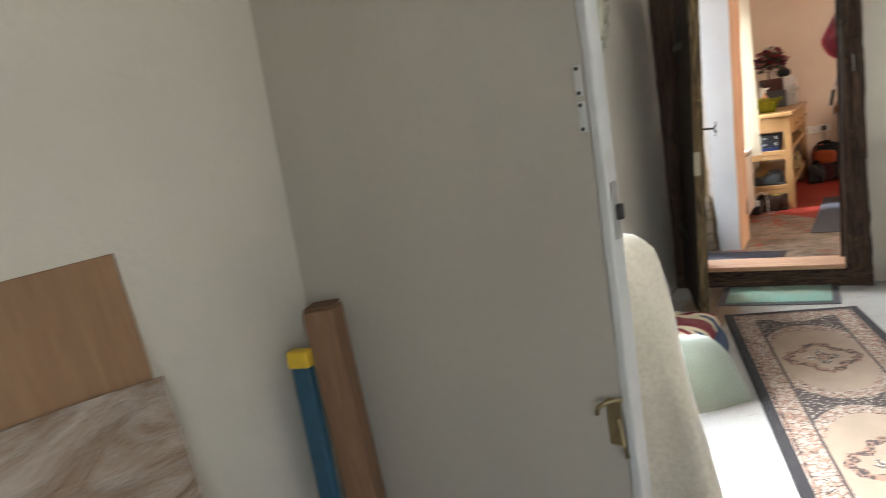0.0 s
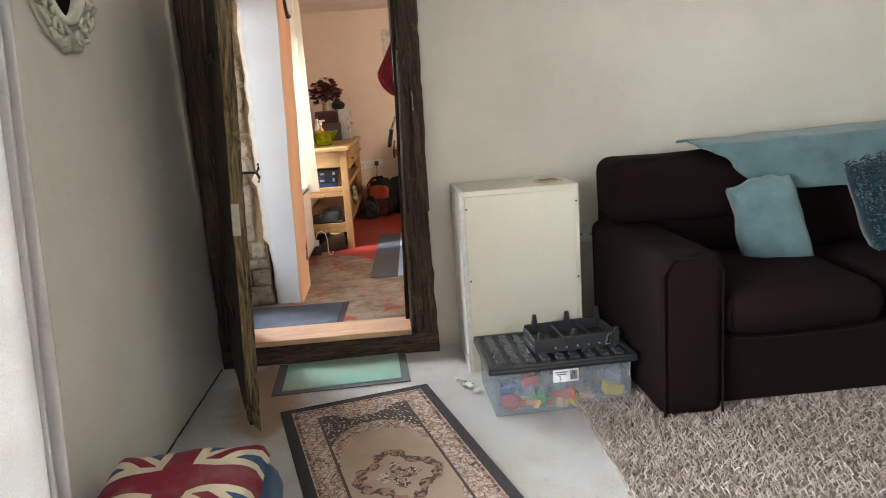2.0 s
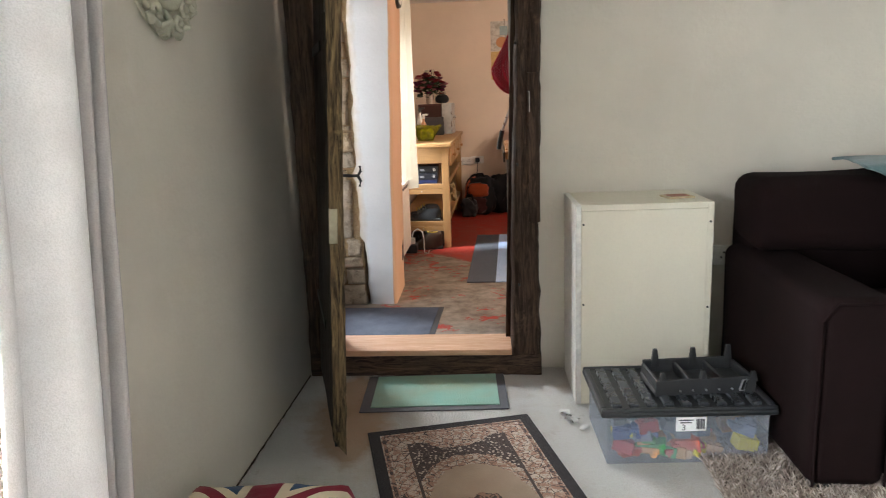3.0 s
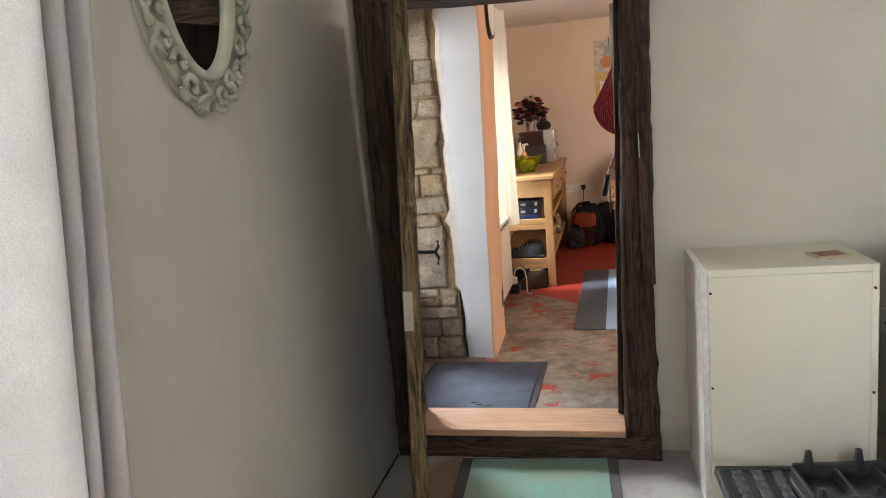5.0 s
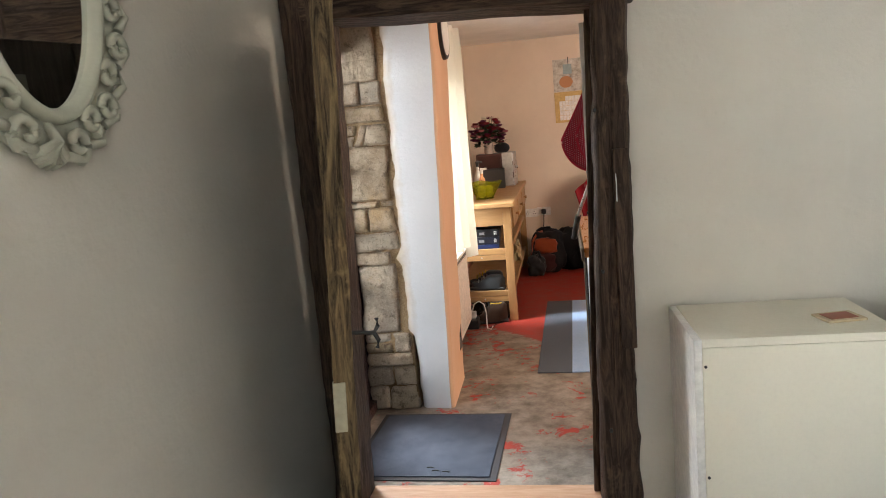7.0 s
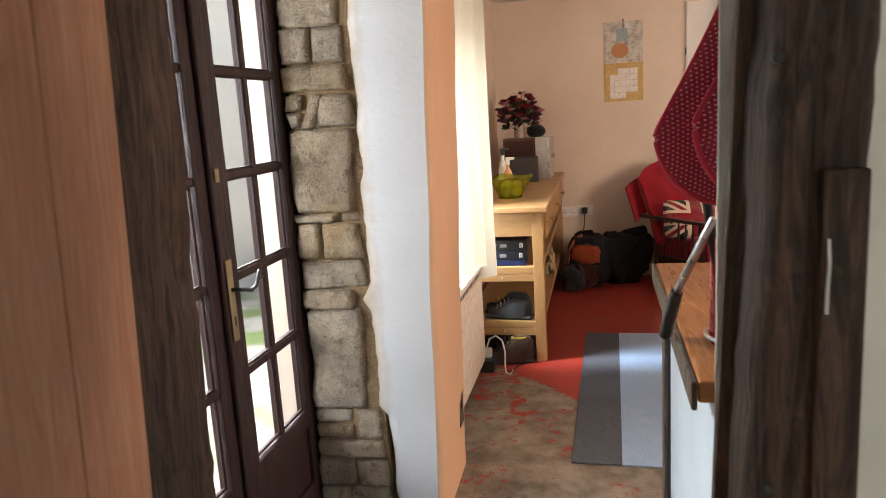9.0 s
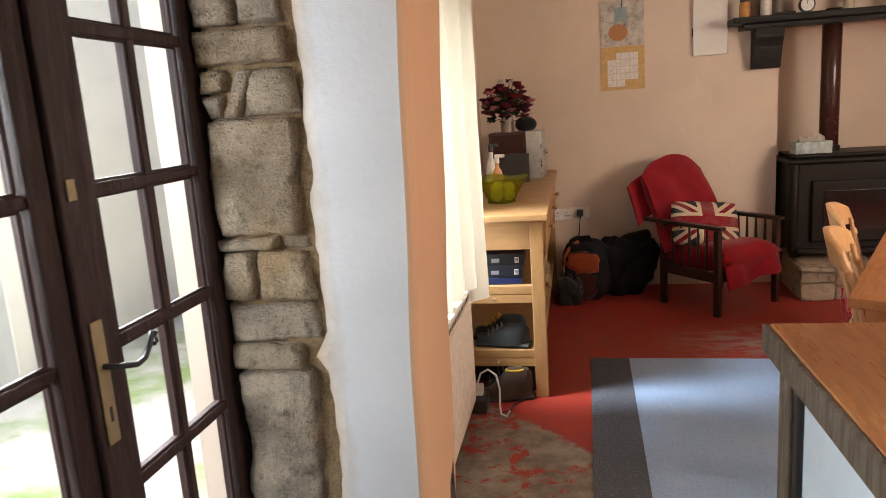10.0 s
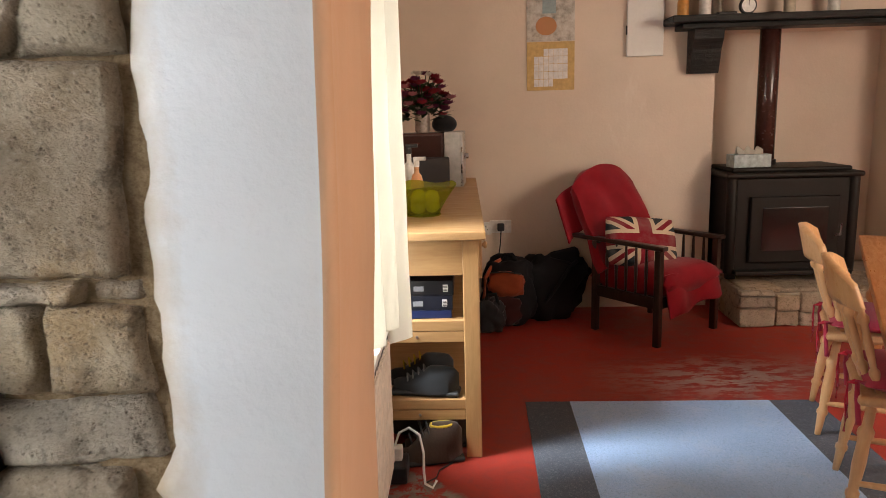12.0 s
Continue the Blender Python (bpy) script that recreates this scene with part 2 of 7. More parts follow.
def rod(bm, p0, p1, r0, r1=None, seg=12):
    p0, p1 = Vector(p0), Vector(p1)
    d = p1 - p0
    q = d.to_track_quat('Z', 'Y').to_matrix().to_4x4()
    bmesh.ops.create_cone(bm, cap_ends=True, segments=seg, radius1=r0, radius2=r0 if r1 is None else r1, depth=d.length,
                          matrix=Matrix.Translation((p0 + p1) / 2) @ q)
    return bm


def turned(bm, p0, p1, profile, seg=14):
    """A turned piece between two points; profile: (share of the length, radius)."""
    p0, p1 = Vector(p0), Vector(p1)
    d = p1 - p0
    q = d.to_track_quat('Z', 'Y').to_matrix()
    rings = []
    for f, r in profile:
        rings.append([bm.verts.new(p0 + d * f + q @ Vector((r * math.cos(a), r * math.sin(a), 0)))
                      for a in (2 * math.pi * k / seg for k in range(seg))])
    for a, b in zip(rings, rings[1:]):
        for k in range(seg):
            bm.faces.new((a[k], a[(k + 1) % seg], b[(k + 1) % seg], b[k]))
    bm.faces.new(list(reversed(rings[0])))
    bm.faces.new(rings[-1])
    return bm


def tube(bm, pts, r, seg=8, taper=None):
    pts = [Vector(p) for p in pts]
    rings = []
    for i, p in enumerate(pts):
        d = (pts[min(i + 1, len(pts) - 1)] - pts[max(i - 1, 0)]).normalized()
        q = d.to_track_quat('Z', 'Y').to_matrix()
        rr = r if taper is None else r * (1 - taper * i / (len(pts) - 1))
        rings.append([bm.verts.new(p + q @ Vector((rr * math.cos(a), rr * math.sin(a), 0)))
                      for a in (2 * math.pi * k / seg for k in range(seg))])
    for a, b in zip(rings, rings[1:]):
        for k in range(seg):
            bm.faces.new((a[k], a[(k + 1) % seg], b[(k + 1) % seg], b[k]))
    bm.faces.new(list(reversed(rings[0])))
    bm.faces.new(rings[-1])
    return bm


def pad(bm, w, d, h, n=14, puff=2.6, wob=0.0, seed=0.0, m=None, pinch=0.0):
    """A stuffed cushion, w by d and h thick, round its centre, with soft corners."""
    grid = {}
    for side in (1, -1):
        for i in range(n + 1):
            for j in range(n + 1):
                u, v = 2 * i / n - 1, 2 * j / n - 1
                if side == -1 and (i in (0, n) or j in (0, n)):
                    grid[side, i, j] = grid[1, i, j]
                    continue
                t = max(0.0, (1 - abs(u) ** puff) * (1 - abs(v) ** puff)) ** 0.5
                k = 1 - pinch * (u * u * v * v)
                edge = 1 - pinch * 0.5 * ((1 - u * u) * v * v + (1 - v * v) * u * u)
                p = Vector((u * w / 2 * k * edge, v * d / 2 * k * edge, side * h / 2 * t))
                if wob:
                    p += wob * noise.noise_vector(Vector((u * 1.7, v * 1.7, side + seed)))
                grid[side, i, j] = bm.verts.new(m @ p if m else p)
    for side in (1, -1):
        for i in range(n):
            for j in range(n):
                f = [grid[side, i, j], grid[side, i + 1, j], grid[side, i + 1, j + 1], grid[side, i, j + 1]]
                bm.faces.new(f if side == 1 else f[::-1])
    return bm


def cloth(bm, nu, nv, fn, thick=0.006):
    """A sheet of cloth through fn(u, v) for u, v from 0 to 1, with a thickness."""
    g = [[Vector(fn(i / nu, j / nv)) for j in range(nv + 1)] for i in range(nu + 1)]
    nor = [[None] * (nv + 1) for _ in range(nu + 1)]
    for i in range(nu + 1):
        for j in range(nv + 1):
            a = g[min(i + 1, nu)][j] - g[max(i - 1, 0)][j]
            b = g[i][min(j + 1, nv)] - g[i][max(j - 1, 0)]
            c = a.cross(b)
            nor[i][j] = c.normalized() if c.length > 1e-9 else Vector((0, 0, 1))
    top = [[bm.verts.new(g[i][j] + nor[i][j] * thick / 2) for j in range(nv + 1)] for i in range(nu + 1)]
    bot = [[bm.verts.new(g[i][j] - nor[i][j] * thick / 2) for j in range(nv + 1)] for i in range(nu + 1)]
    for i in range(nu):
        for j in range(nv):
            bm.faces.new((top[i][j], top[i + 1][j], top[i + 1][j + 1], top[i][j + 1]))
            bm.faces.new((bot[i][j], bot[i][j + 1], bot[i + 1][j + 1], bot[i + 1][j]))
    for i in range(nu):
        bm.faces.new((top[i][0], bot[i][0], bot[i + 1][0], top[i + 1][0]))
        bm.faces.new((top[i][nv], top[i + 1][nv], bot[i + 1][nv], bot[i][nv]))
    for j in range(nv):
        bm.faces.new((top[0][j], top[0][j + 1], bot[0][j + 1], bot[0][j]))
        bm.faces.new((top[nu][j], bot[nu][j], bot[nu][j + 1], top[nu][j + 1]))
    return bm


def B():
    return bmesh.new()


def soften(me, sharp):
    """Smooth shading with normals weighted by face area, and creases past the sharp angle."""
    nl, npoly = len(me.loops), len(me.polygons)
    lv, area, nor, tot = np.zeros(nl, int), np.zeros(npoly), np.zeros(npoly * 3), np.zeros(npoly, int)
    me.loops.foreach_get("vertex_index", lv)
    me.polygons.foreach_get("area", area)
    me.polygons.foreach_get("normal", nor)
    me.polygons.foreach_get("loop_total", tot)
    nor = nor.reshape(-1, 3)
    lf = np.repeat(np.arange(npoly), tot)
    vn = np.zeros((len(me.vertices), 3))
    np.add.at(vn, lv, nor[lf] * area[lf][:, None])
    vn /= np.maximum(np.linalg.norm(vn, axis=1), 1e-12)[:, None]
    ln = vn[lv]
    bad = (ln * nor[lf]).sum(1) < math.cos(radians(sharp + 12))
    ln[bad] = nor[lf][bad]
    me.polygons.foreach_set("use_smooth", [True] * npoly)
    me.normals_split_custom_set(ln.tolist())


def mesh_ob(name, bm, mat, smooth=False, sharp=40):
    bmesh.ops.recalc_face_normals(bm, faces=bm.faces)
    me = bpy.data.meshes.new(name)
    bm.to_mesh(me)
    bm.free()
    me.materials.append(mat)
    if smooth:
        soften(me, sharp)
    return new(name, me)


def part(name, bm, mat, parent, label="", smooth=True):
    ob = mesh_ob(name, bm, mat, smooth)
    ob.parent = parent
    if label:
        ob["label"] = label
    return ob


def thing(name, m, label, category, group=""):
    ob = new(name)
    ob.empty_display_size = 0.05
    ob.matrix_world = m
    return tagged(ob, label, category, group)


def solo(name, bm, mat, label, category, group="", kind="", smooth=True):
    return tagged(mesh_ob(name, bm, mat, smooth), label, category, group, kind)


def structure(name, bm, mat, label="", category="", smooth=False):
    return tagged(mesh_ob(name, bm, mat, smooth), label, category, "", "structure")


def roughen(bm, amount, scale, cuts=0, seed=0.0):
    """Uneven old timber or stone: cut the edges and push the vertices."""
    if cuts:
        bmesh.ops.subdivide_edges(bm, edges=bm.edges[:], cuts=cuts, use_grid_fill=True)
    for v in bm.verts:
        v.co += amount * noise.noise_vector(v.co * scale + Vector((seed, seed * 1.7, 0)))
    return bm


# ---- structure ----
def wall_x(name, x0, x1, y0, y1, z0, z1, holes, mat, label):
    """A wall along y with openings (y0, y1, z0, z1) through it."""
    bm = B()
    y = y0
    for a, b, lo, hi in sorted(holes):
        slab(bm, x0, x1, y, a, z0, z1)
        if lo > z0:
            slab(bm, x0, x1, a, b, z0, lo)
        if hi < z1:
            slab(bm, x0, x1, a, b, hi, z1)
        y = b
    slab(bm, x0, x1, y, y1, z0, z1)
    return structure(name, bm, mat, label, "wall")


def wall_y(name, y0, y1, x0, x1, z0, z1, holes, mat, label):
    bm = B()
    x = x0
    for a, b, lo, hi in sorted(holes):
        slab(bm, x, a, y0, y1, z0, z1)
        if lo > z0:
            slab(bm, a, b, y0, y1, z0, lo)
        if hi < z1:
            slab(bm, a, b, y0, y1, hi, z1)
        x = b
    slab(bm, x, x1, y0, y1, z0, z1)
    return structure(name, bm, mat, label, "wall")


CEIL = 2.32
# living room
wall_x("wall_west_living", -0.66, -0.17, -1.0, 5.35, -0.3, CEIL, [(2.2, 3.28, 0.0, 2.05)], M_LIV, "thick cream plastered outer wall with rubbed patches")
wall_x("wall_east_living", 3.9, 4.1, -1.0, 5.35, -0.3, CEIL, [], M_LIV, "cream plastered side wall")
# the opening in this end wall is added for the fill lamp
wall_y("wall_south_living", -1.0, -0.8, -0.17, 3.9, -0.3, CEIL, [(1.7, 3.1, 0.8, 2.0)], M_LIV, "cream plastered end wall with an opening added for a fill lamp")
wall_y("wall_between_rooms", 5.35, 5.47, -0.66, 4.4, -0.3, CEIL, [(-0.15, 0.86, -0.3, 1.90)], M_LIV, "cream plastered partition wall round a timber doorway")
bm = slab(B(), -0.66, 4.1, -1.0, 5.47, CEIL, CEIL + 0.15)
structure("ceiling_living", bm, M_CEIL, "white painted plaster ceiling", "ceiling")

bm = slab(B(), -0.172, -0.1665, 3.62, 5.26, 0.0005, 0.008, 0.0015)
bmesh.ops.subdivide_edges(bm, edges=[e for e in bm.edges if abs(e.verts[0].co.y - e.verts[1].co.y) > 1], cuts=60)
for v in bm.verts:
    if v.co.x > -0.169:
        v.co.x += 0.004 * noise.noise(Vector((1, v.co.y * 16, 2)))
        v.co.z = max(0.0005, v.co.z + 0.006 * noise.noise(Vector((5, v.co.y * 22, 1))))
structure("trim_plaster_foot", bm, M_TIMBER, "thin uneven dark strip along the foot of the wall", "trim")

# kitchen
KF = -0.108
bm = slab(B(), -0.66, -0.28, 5.472, 5.60, -0.3, CEIL)
structure("door_jamb_kitchen", bm, M_TIMBER, "dark stained timber jamb beside the glazed door", "door frame")
bm = B()
slab(bm, -0.66, -0.02, 5.62, 6.86, 2.08, CEIL)
structure("wall_west_kitchen_lintel", bm, M_KIT, "plastered wall above the glazed door", "wall")
bm = B()
slab(bm, -0.66, -0.28, 6.90, 7.30, -0.3, CEIL)
slab(bm, -0.66, -0.28, 7.30, 7.62, -0.3, CEIL)
slab(bm, -0.66, -0.28, 7.62, 8.6, -0.3, 0.62)
slab(bm, -0.66, -0.28, 7.62, 8.6, 2.02, CEIL)
slab(bm, -0.66, -0.28, 8.6, 11.1, -0.3, CEIL)
structure("wall_west_kitchen", bm, M_KIT, "pale peach plastered outer wall with a window", "wall")
wall_y("wall_north_kitchen", 10.85, 11.6, -0.28, 4.4, -0.3, CEIL, [(1.925, 3.25, -0.3, 1.80)], M_KIT, "pale peach plastered wall with a wide fireplace opening")
bm = slab(B(), 1.8, 3.5, 11.45, 11.6, -0.3, 1.85)
bm = slab(bm, 1.925, 3.25, 11.3, 11.45, -0.3, 1.80)
structure("wall_fireplace_back", bm, M_KIT, "plastered back of the fireplace recess", "wall")
wall_x("wall_east_kitchen", 4.2, 4.4, 5.47, 10.85, -0.3, CEIL, [], M_KIT, "plastered kitchen side wall")
bm = slab(B(), -0.66, 4.4, 5.47, 11.6, CEIL, CEIL + 0.15)
structure("ceiling_kitchen", bm, M_CEIL, "white painted kitchen ceiling", "ceiling")


def floors():
    n = Nodes("worn_cream_carpet")
    f = n.noise(260, 3, 0.7)
    big = n.noise(3.2, 6, 0.65)
    dirt = n.noise(14, 5, 0.7)
    c = n.mix(n.grey(f, 0.35, 0.7), (0.64, 0.62, 0.58), (0.92, 0.92, 0.90))
    tuft = n.noise(95, 4, 0.8)
    c = n.mix(n.grey(tuft, 0.54, 0.68, 0.0, 0.5), c, (0.44, 0.38, 0.30))
    c = n.mix(n.grey(big, 0.50, 0.68, 0.0, 0.4), c, (0.54, 0.46, 0.35))
    c = n.mix(n.grey(dirt, 0.62, 0.75, 0.0, 0.4), c, (0.24, 0.20, 0.15))
    # warm bounce light by the threshold, painted into the carpet colour as tan
    px, py, pz = n.xyz()
    mid_x = n.m('SUBTRACT', 0.60, n.m('MULTIPLY', py, 0.10))
    bounce_dist = n.m('ADD', n.m('ABSOLUTE', n.m('DIVIDE', n.m('SUBTRACT', px, mid_x), 0.15)), n.m('POWER', n.m('ABSOLUTE', n.m('DIVIDE', n.m('SUBTRACT', py, 4.85), 0.42)), 3.0))
    bounce_dist = n.m('ADD', bounce_dist, n.m('MULTIPLY', n.m('SUBTRACT', dirt, 0.5), 0.9))
    c = n.mix(n.grey(bounce_dist, 1.25, 0.75, 0.0, 0.8), c, (0.50, 0.33, 0.19))
    mat = n.done(c, 0.95, n.m('ADD', f, n.m('MULTIPLY', tuft, 2.0)), 0.9, 0.012, spec=0.1)
    bm = slab(B(), -0.17, 3.9, -0.8, 5.35, -0.3, 0.0)
    structure("floor_living", bm, mat, "worn cream carpet with dirt, trodden patches and a painted-in warm glow", "floor")

    n = Nodes("worn_red_floor_paint")
    x, y, z = n.xyz()
    big = n.noise(2.6, 7, 0.7, None, 0.4)
    mid = n.noise(9, 6, 0.7, None, 0.8)
    fine = n.noise(70, 4, 0.7)
    red = n.mix(n.grey(mid, 0.35, 0.7), (0.25, 0.020, 0.013), (0.40, 0.045, 0.028))
    grey = n.mix(n.grey(n.noise(5, 6, 0.7), 0.35, 0.65), (0.105, 0.082, 0.064), (0.34, 0.29, 0.24))
    grey = n.mix(n.grey(fine, 0.6, 0.8, 0, 0.5), grey, (0.5, 0.46, 0.4))
    # paint is gone near the doorway and in scuffed islands further in
    edge = n.m('ADD', y, n.m('MULTIPLY', x, 1.0))
    line = n.m('ADD', edge, n.m('MULTIPLY', n.m('SUBTRACT', mid, 0.5), 0.25))
    keep = n.grey(line, 8.46, 8.50)
    spots = n.grey(n.m('ADD', n.m('MULTIPLY', big, 0.5), n.m('MULTIPLY', mid, 0.5)), 0.548, 0.572)
    scuffx = n.m('SUBTRACT', 1.0, n.m('MULTIPLY', n.m('ABSOLUTE', n.m('SUBTRACT', x, 1.62)), 1.25), clamp=True)
    scuffy = n.m('SUBTRACT', 1.0, n.m('MULTIPLY', n.m('ABSOLUTE', n.m('SUBTRACT', y, 9.45)), 2.6), clamp=True)
    scuff = n.m('MULTIPLY', n.m('MULTIPLY', scuffx, scuffy), n.grey(n.noise(11, 7, 0.75, n.scaled(0.6, 1.6, 1)), 0.46, 0.54))
    far = n.m('MULTIPLY', n.grey(n.noise(16, 7, 0.8), 0.66, 0.72), 0.6)
    painted = n.m('MAXIMUM', keep, spots)
    c = n.mix(painted, grey, red)
    c = n.mix(n.m('MAXIMUM', n.m('MULTIPLY', scuff, 1.6, clamp=True), n.m('MULTIPLY', far, 0.35)), c, (0.33, 0.22, 0.19))
    mat = n.done(c, n.grey(mid, 0.3, 0.7, 0.42, 0.7), n.m('ADD', painted, n.m('MULTIPLY', fine, 0.5)), 0.35, 0.004)
    bm = slab(B(), -0.66, 4.4, 5.47, 11.6, -0.4, KF)
    structure("floor_kitchen", bm, mat, "concrete floor with worn red paint and bare grey patches", "floor")


floors()


# doorway between the rooms
def between(z, stops):
    """Straight-line value at height z through (height, value) stops."""
    for (z0, v0), (z1, v1) in zip(stops, stops[1:]):
        if z <= z1:
            return v0 + (v1 - v0) * max(0.0, (z - z0) / (z1 - z0))
    return stops[-1][1]


def doorway():
    def post(name, inner, outer, seed, front, back, label):
        """A waney post whose two side faces follow the given profiles."""
        nz, rings = 64, []
        bm = B()
        for k in range(nz + 1):
            z = KF + (1.99 - KF) * k / nz
            a = between(z, inner) + 0.004 * noise.noise(Vector((seed, 2, z * 9)))
            b = between(z, outer) + 0.008 * noise.noise(Vector((seed, 0, z * 4))) + 0.006 * noise.noise(Vector((seed, 4, z * 14)))
            ring = []
            for u, v in ((0, 0.12), (0.12, 0), (0.35, 0), (0.42, 0.05), (0.5, 0), (0.72, 0), (0.92, 0), (1, 0.1), (1, 0.6), (1, 1), (0.5, 1), (0, 1), (0, 0.6)):
                p = Vector((a + (b - a) * u, front + (back - front) * v, z))
                p += 0.005 * noise.noise_vector(Vector((p.x * 14, p.y * 14, z * 7 + seed))) + 0.003 * noise.noise_vector(p * 45)
                ring.append(bm.verts.new(p))
            rings.append(ring)
        m = len(rings[0])
        for r, q in zip(rings, rings[1:]):
            for k in range(m):
                bm.faces.new((r[k], r[(k + 1) % m], q[(k + 1) % m], q[k]))
        bm.faces.new(rings[0])
        bm.faces.new(rings[-1][::-1])
        return tagged(mesh_ob(name, bm, M_TIMBER, True, 55), label, "door frame", "", "structure")

    right = post("door_post_right", [(0.0, 0.757), (0.66, 0.772), (1.99, 0.815)],
                 [(0.0, 0.893), (0.5, 0.887), (0.88, 0.876), (0.96, 0.896), (1.3, 0.905), (1.99, 0.922)], 3.3, 5.27, 5.50,
                 "rough dark-stained oak door post with waney edge")
    post("door_post_left", [(0.0, -0.082), (1.99, -0.022)], [(0.0, -0.168), (1.99, -0.166)], 8.1, 5.27, 5.455,
         "dark-stained oak door post behind the open plank door")
    # patch board let into the post; a pale sliver stands in for a glint
    bm = roughen(slab(B(), 0.846, 0.894, 5.252, 5.2745, 0.70, 1.33, 0.004), 0.003, 22, 2, 4)
    patch = part("patch_board", bm, M_TIMBER, right, "raised dark board let into the post")
    bm = roughen(slab(B(), 0.851, 0.8545, 5.2490, 5.253, 1.17, 1.255, 0.001), 0.0015, 40, 2, 7)
    part("bare_flake", bm, M_DOOREDGE, patch, "pale sliver painted as a glint")
    for z in (0.42, 0.95, 1.45):
        part("nail_head", rod(B(), (0.80, 5.262, z), (0.80, 5.275, z), 0.006, None, 10), M_IRON, right)
    # stop moulding of the frame
    bm = slab(B(), 0.0, 0.022, 5.40, 5.425, 0.134, 1.775, 0.003)
    bmesh.ops.subdivide_edges(bm, edges=[e for e in bm.edges if abs(e.verts[0].co.z - e.verts[1].co.z) > 1], cuts=20)
    for v in bm.verts:
        v.co.x += 0.732 + 0.033 * v.co.z + 0.002 * noise.noise(Vector((v.co.z * 8, 1, 1)))
    part("door_stop", bm, M_TIMBER, right)

    def beam(name, x0, x1, y0, y1, z0, z1, slope, rough, mat, label):
        bm = slab(B(), x0, x1, y0, y1, z0, z1, 0.008)
        bmesh.ops.subdivide_edges(bm, edges=[e for e in bm.edges if abs(e.verts[0].co.x - e.verts[1].co.x) > 0.5], cuts=40)
        bmesh.ops.subdivide_edges(bm, edges=[e for e in bm.edges if abs(e.verts[0].co.z - e.verts[1].co.z) > 0.1], cuts=4)
        for v in bm.verts:
            low = 1.0 if v.co.z < (z0 + z1) / 2 else 0.0
            v.co.z += low * slope * (v.co.x + 0.03) + rough * noise.noise(Vector((v.co.x * 5, 1, v.co.z * 3)))
            v.co.y += rough * noise.noise(Vector((v.co.x * 6, 7, v.co.z * 14))) + 0.4 * rough * noise.noise(Vector((v.co.x * 30, 7, v.co.z * 40)))
        structure(name, bm, mat, label, "door frame", True)
    beam("door_lintel", -0.165, 0.935, 5.272, 5.50, 1.808, 2.20, -0.048, 0.006, M_TIMBER_X, "rough dark oak lintel beam over the doorway")
    beam("door_threshold_beam", -0.165, 0.895, 5.262, 5.492, KF, 0.100, 0.0, 0.012, M_TIMBER_X, "dark worn oak threshold beam with pale rubbed streaks")
    bm = slab(B(), -0.075, 0.762, 5.235, 5.46, 0.103, 0.131, 0.005)
    bmesh.ops.subdivide_edges(bm, edges=[e for e in bm.edges if abs(e.verts[0].co.x - e.verts[1].co.x) > 0.5], cuts=16)
    for v in bm.verts:
        if v.co.y < 5.3:
            v.co.y += 0.003 * noise.noise(Vector((v.co.x * 7, 1, 1)))
    structure("door_sill", bm, M_SILL, "pale pinkish oak sill board on the threshold", "door sill", True)


doorway()


# reveal of the glazed kitchen door: plaster return and stones
def rubble_stone(x0, x1, z0, z1, front, back, seed, lean=0.0, wedge=0.0):
    """A hand-dressed stone facing -y: worn outline, pillowed face, pitted surface."""
    bm = B()
    w, h = x1 - x0, z1 - z0
    nx, nz = max(6, min(26, int(w / 0.009))), max(5, min(42, int(h / 0.009)))
    g = {}
    for i in range(nx + 1):
        for k in range(nz + 1):
            u, v = 2 * i / nx - 1, 2 * k / nz - 1
            # the corners draw in a little
            cu, cv = u * (1.015 - 0.035 * v ** 4), v * (1.02 - 0.035 * u ** 4)
            x = (x0 + x1) / 2 + cu * w / 2 + lean * v + wedge * u * (v - 1) * 0.5
            z = (z0 + z1) / 2 + cv * h / 2
            q = Vector((x * 6, seed * 3.1, z * 6))
            x += 0.015 * noise.noise(q) * abs(u) + 0.006 * noise.noise(q * 4)
            z += 0.011 * noise.noise(q + Vector((0, 9, 0))) * abs(v) + 0.004 * noise.noise(q * 4 + Vector((0, 5, 0)))
            ex, ez = (1 - abs(u)) * w / 2, (1 - abs(v)) * h / 2
            edge = min(1.0, min(ex, ez) / 0.016)
            roll = 0.016 * (1 - math.sqrt(max(0.0, 1 - (1 - edge) ** 2)))
            y = front + roll + 0.016 * noise.noise(Vector((x * 8, seed, z * 8))) + 0.012 * abs(noise.noise(Vector((x * 15, seed + 4, z * 15)))) + 0.008 * noise.noise(Vector((x * 26, seed, z * 26))) + 0.006 * noise.noise(Vector((x * 48, seed, z * 48))) + 0.003 * noise.noise(Vector((x * 95, seed, z * 95)))
            g[i, k] = bm.verts.new((x, y, z))
    for i in range(nx):
        for k in range(nz):
            bm.faces.new((g[i, k], g[i + 1, k], g[i + 1, k + 1], g[i, k + 1]))
    rim = [g[i, 0] for i in range(nx)] + [g[nx, k] for k in range(nz)] + [g[i, nz] for i in range(nx, 0, -1)] + [g[0, k] for k in range(nz, 0, -1)]
    rear = [bm.verts.new((v.co.x, back, v.co.z)) for v in rim]
    m = len(rim)
    for k in range(m):
        bm.faces.new((rim[k], rim[(k + 1) % m], rear[(k + 1) % m], rear[k]))
    bm.faces.new(rear[::-1])
    return bm


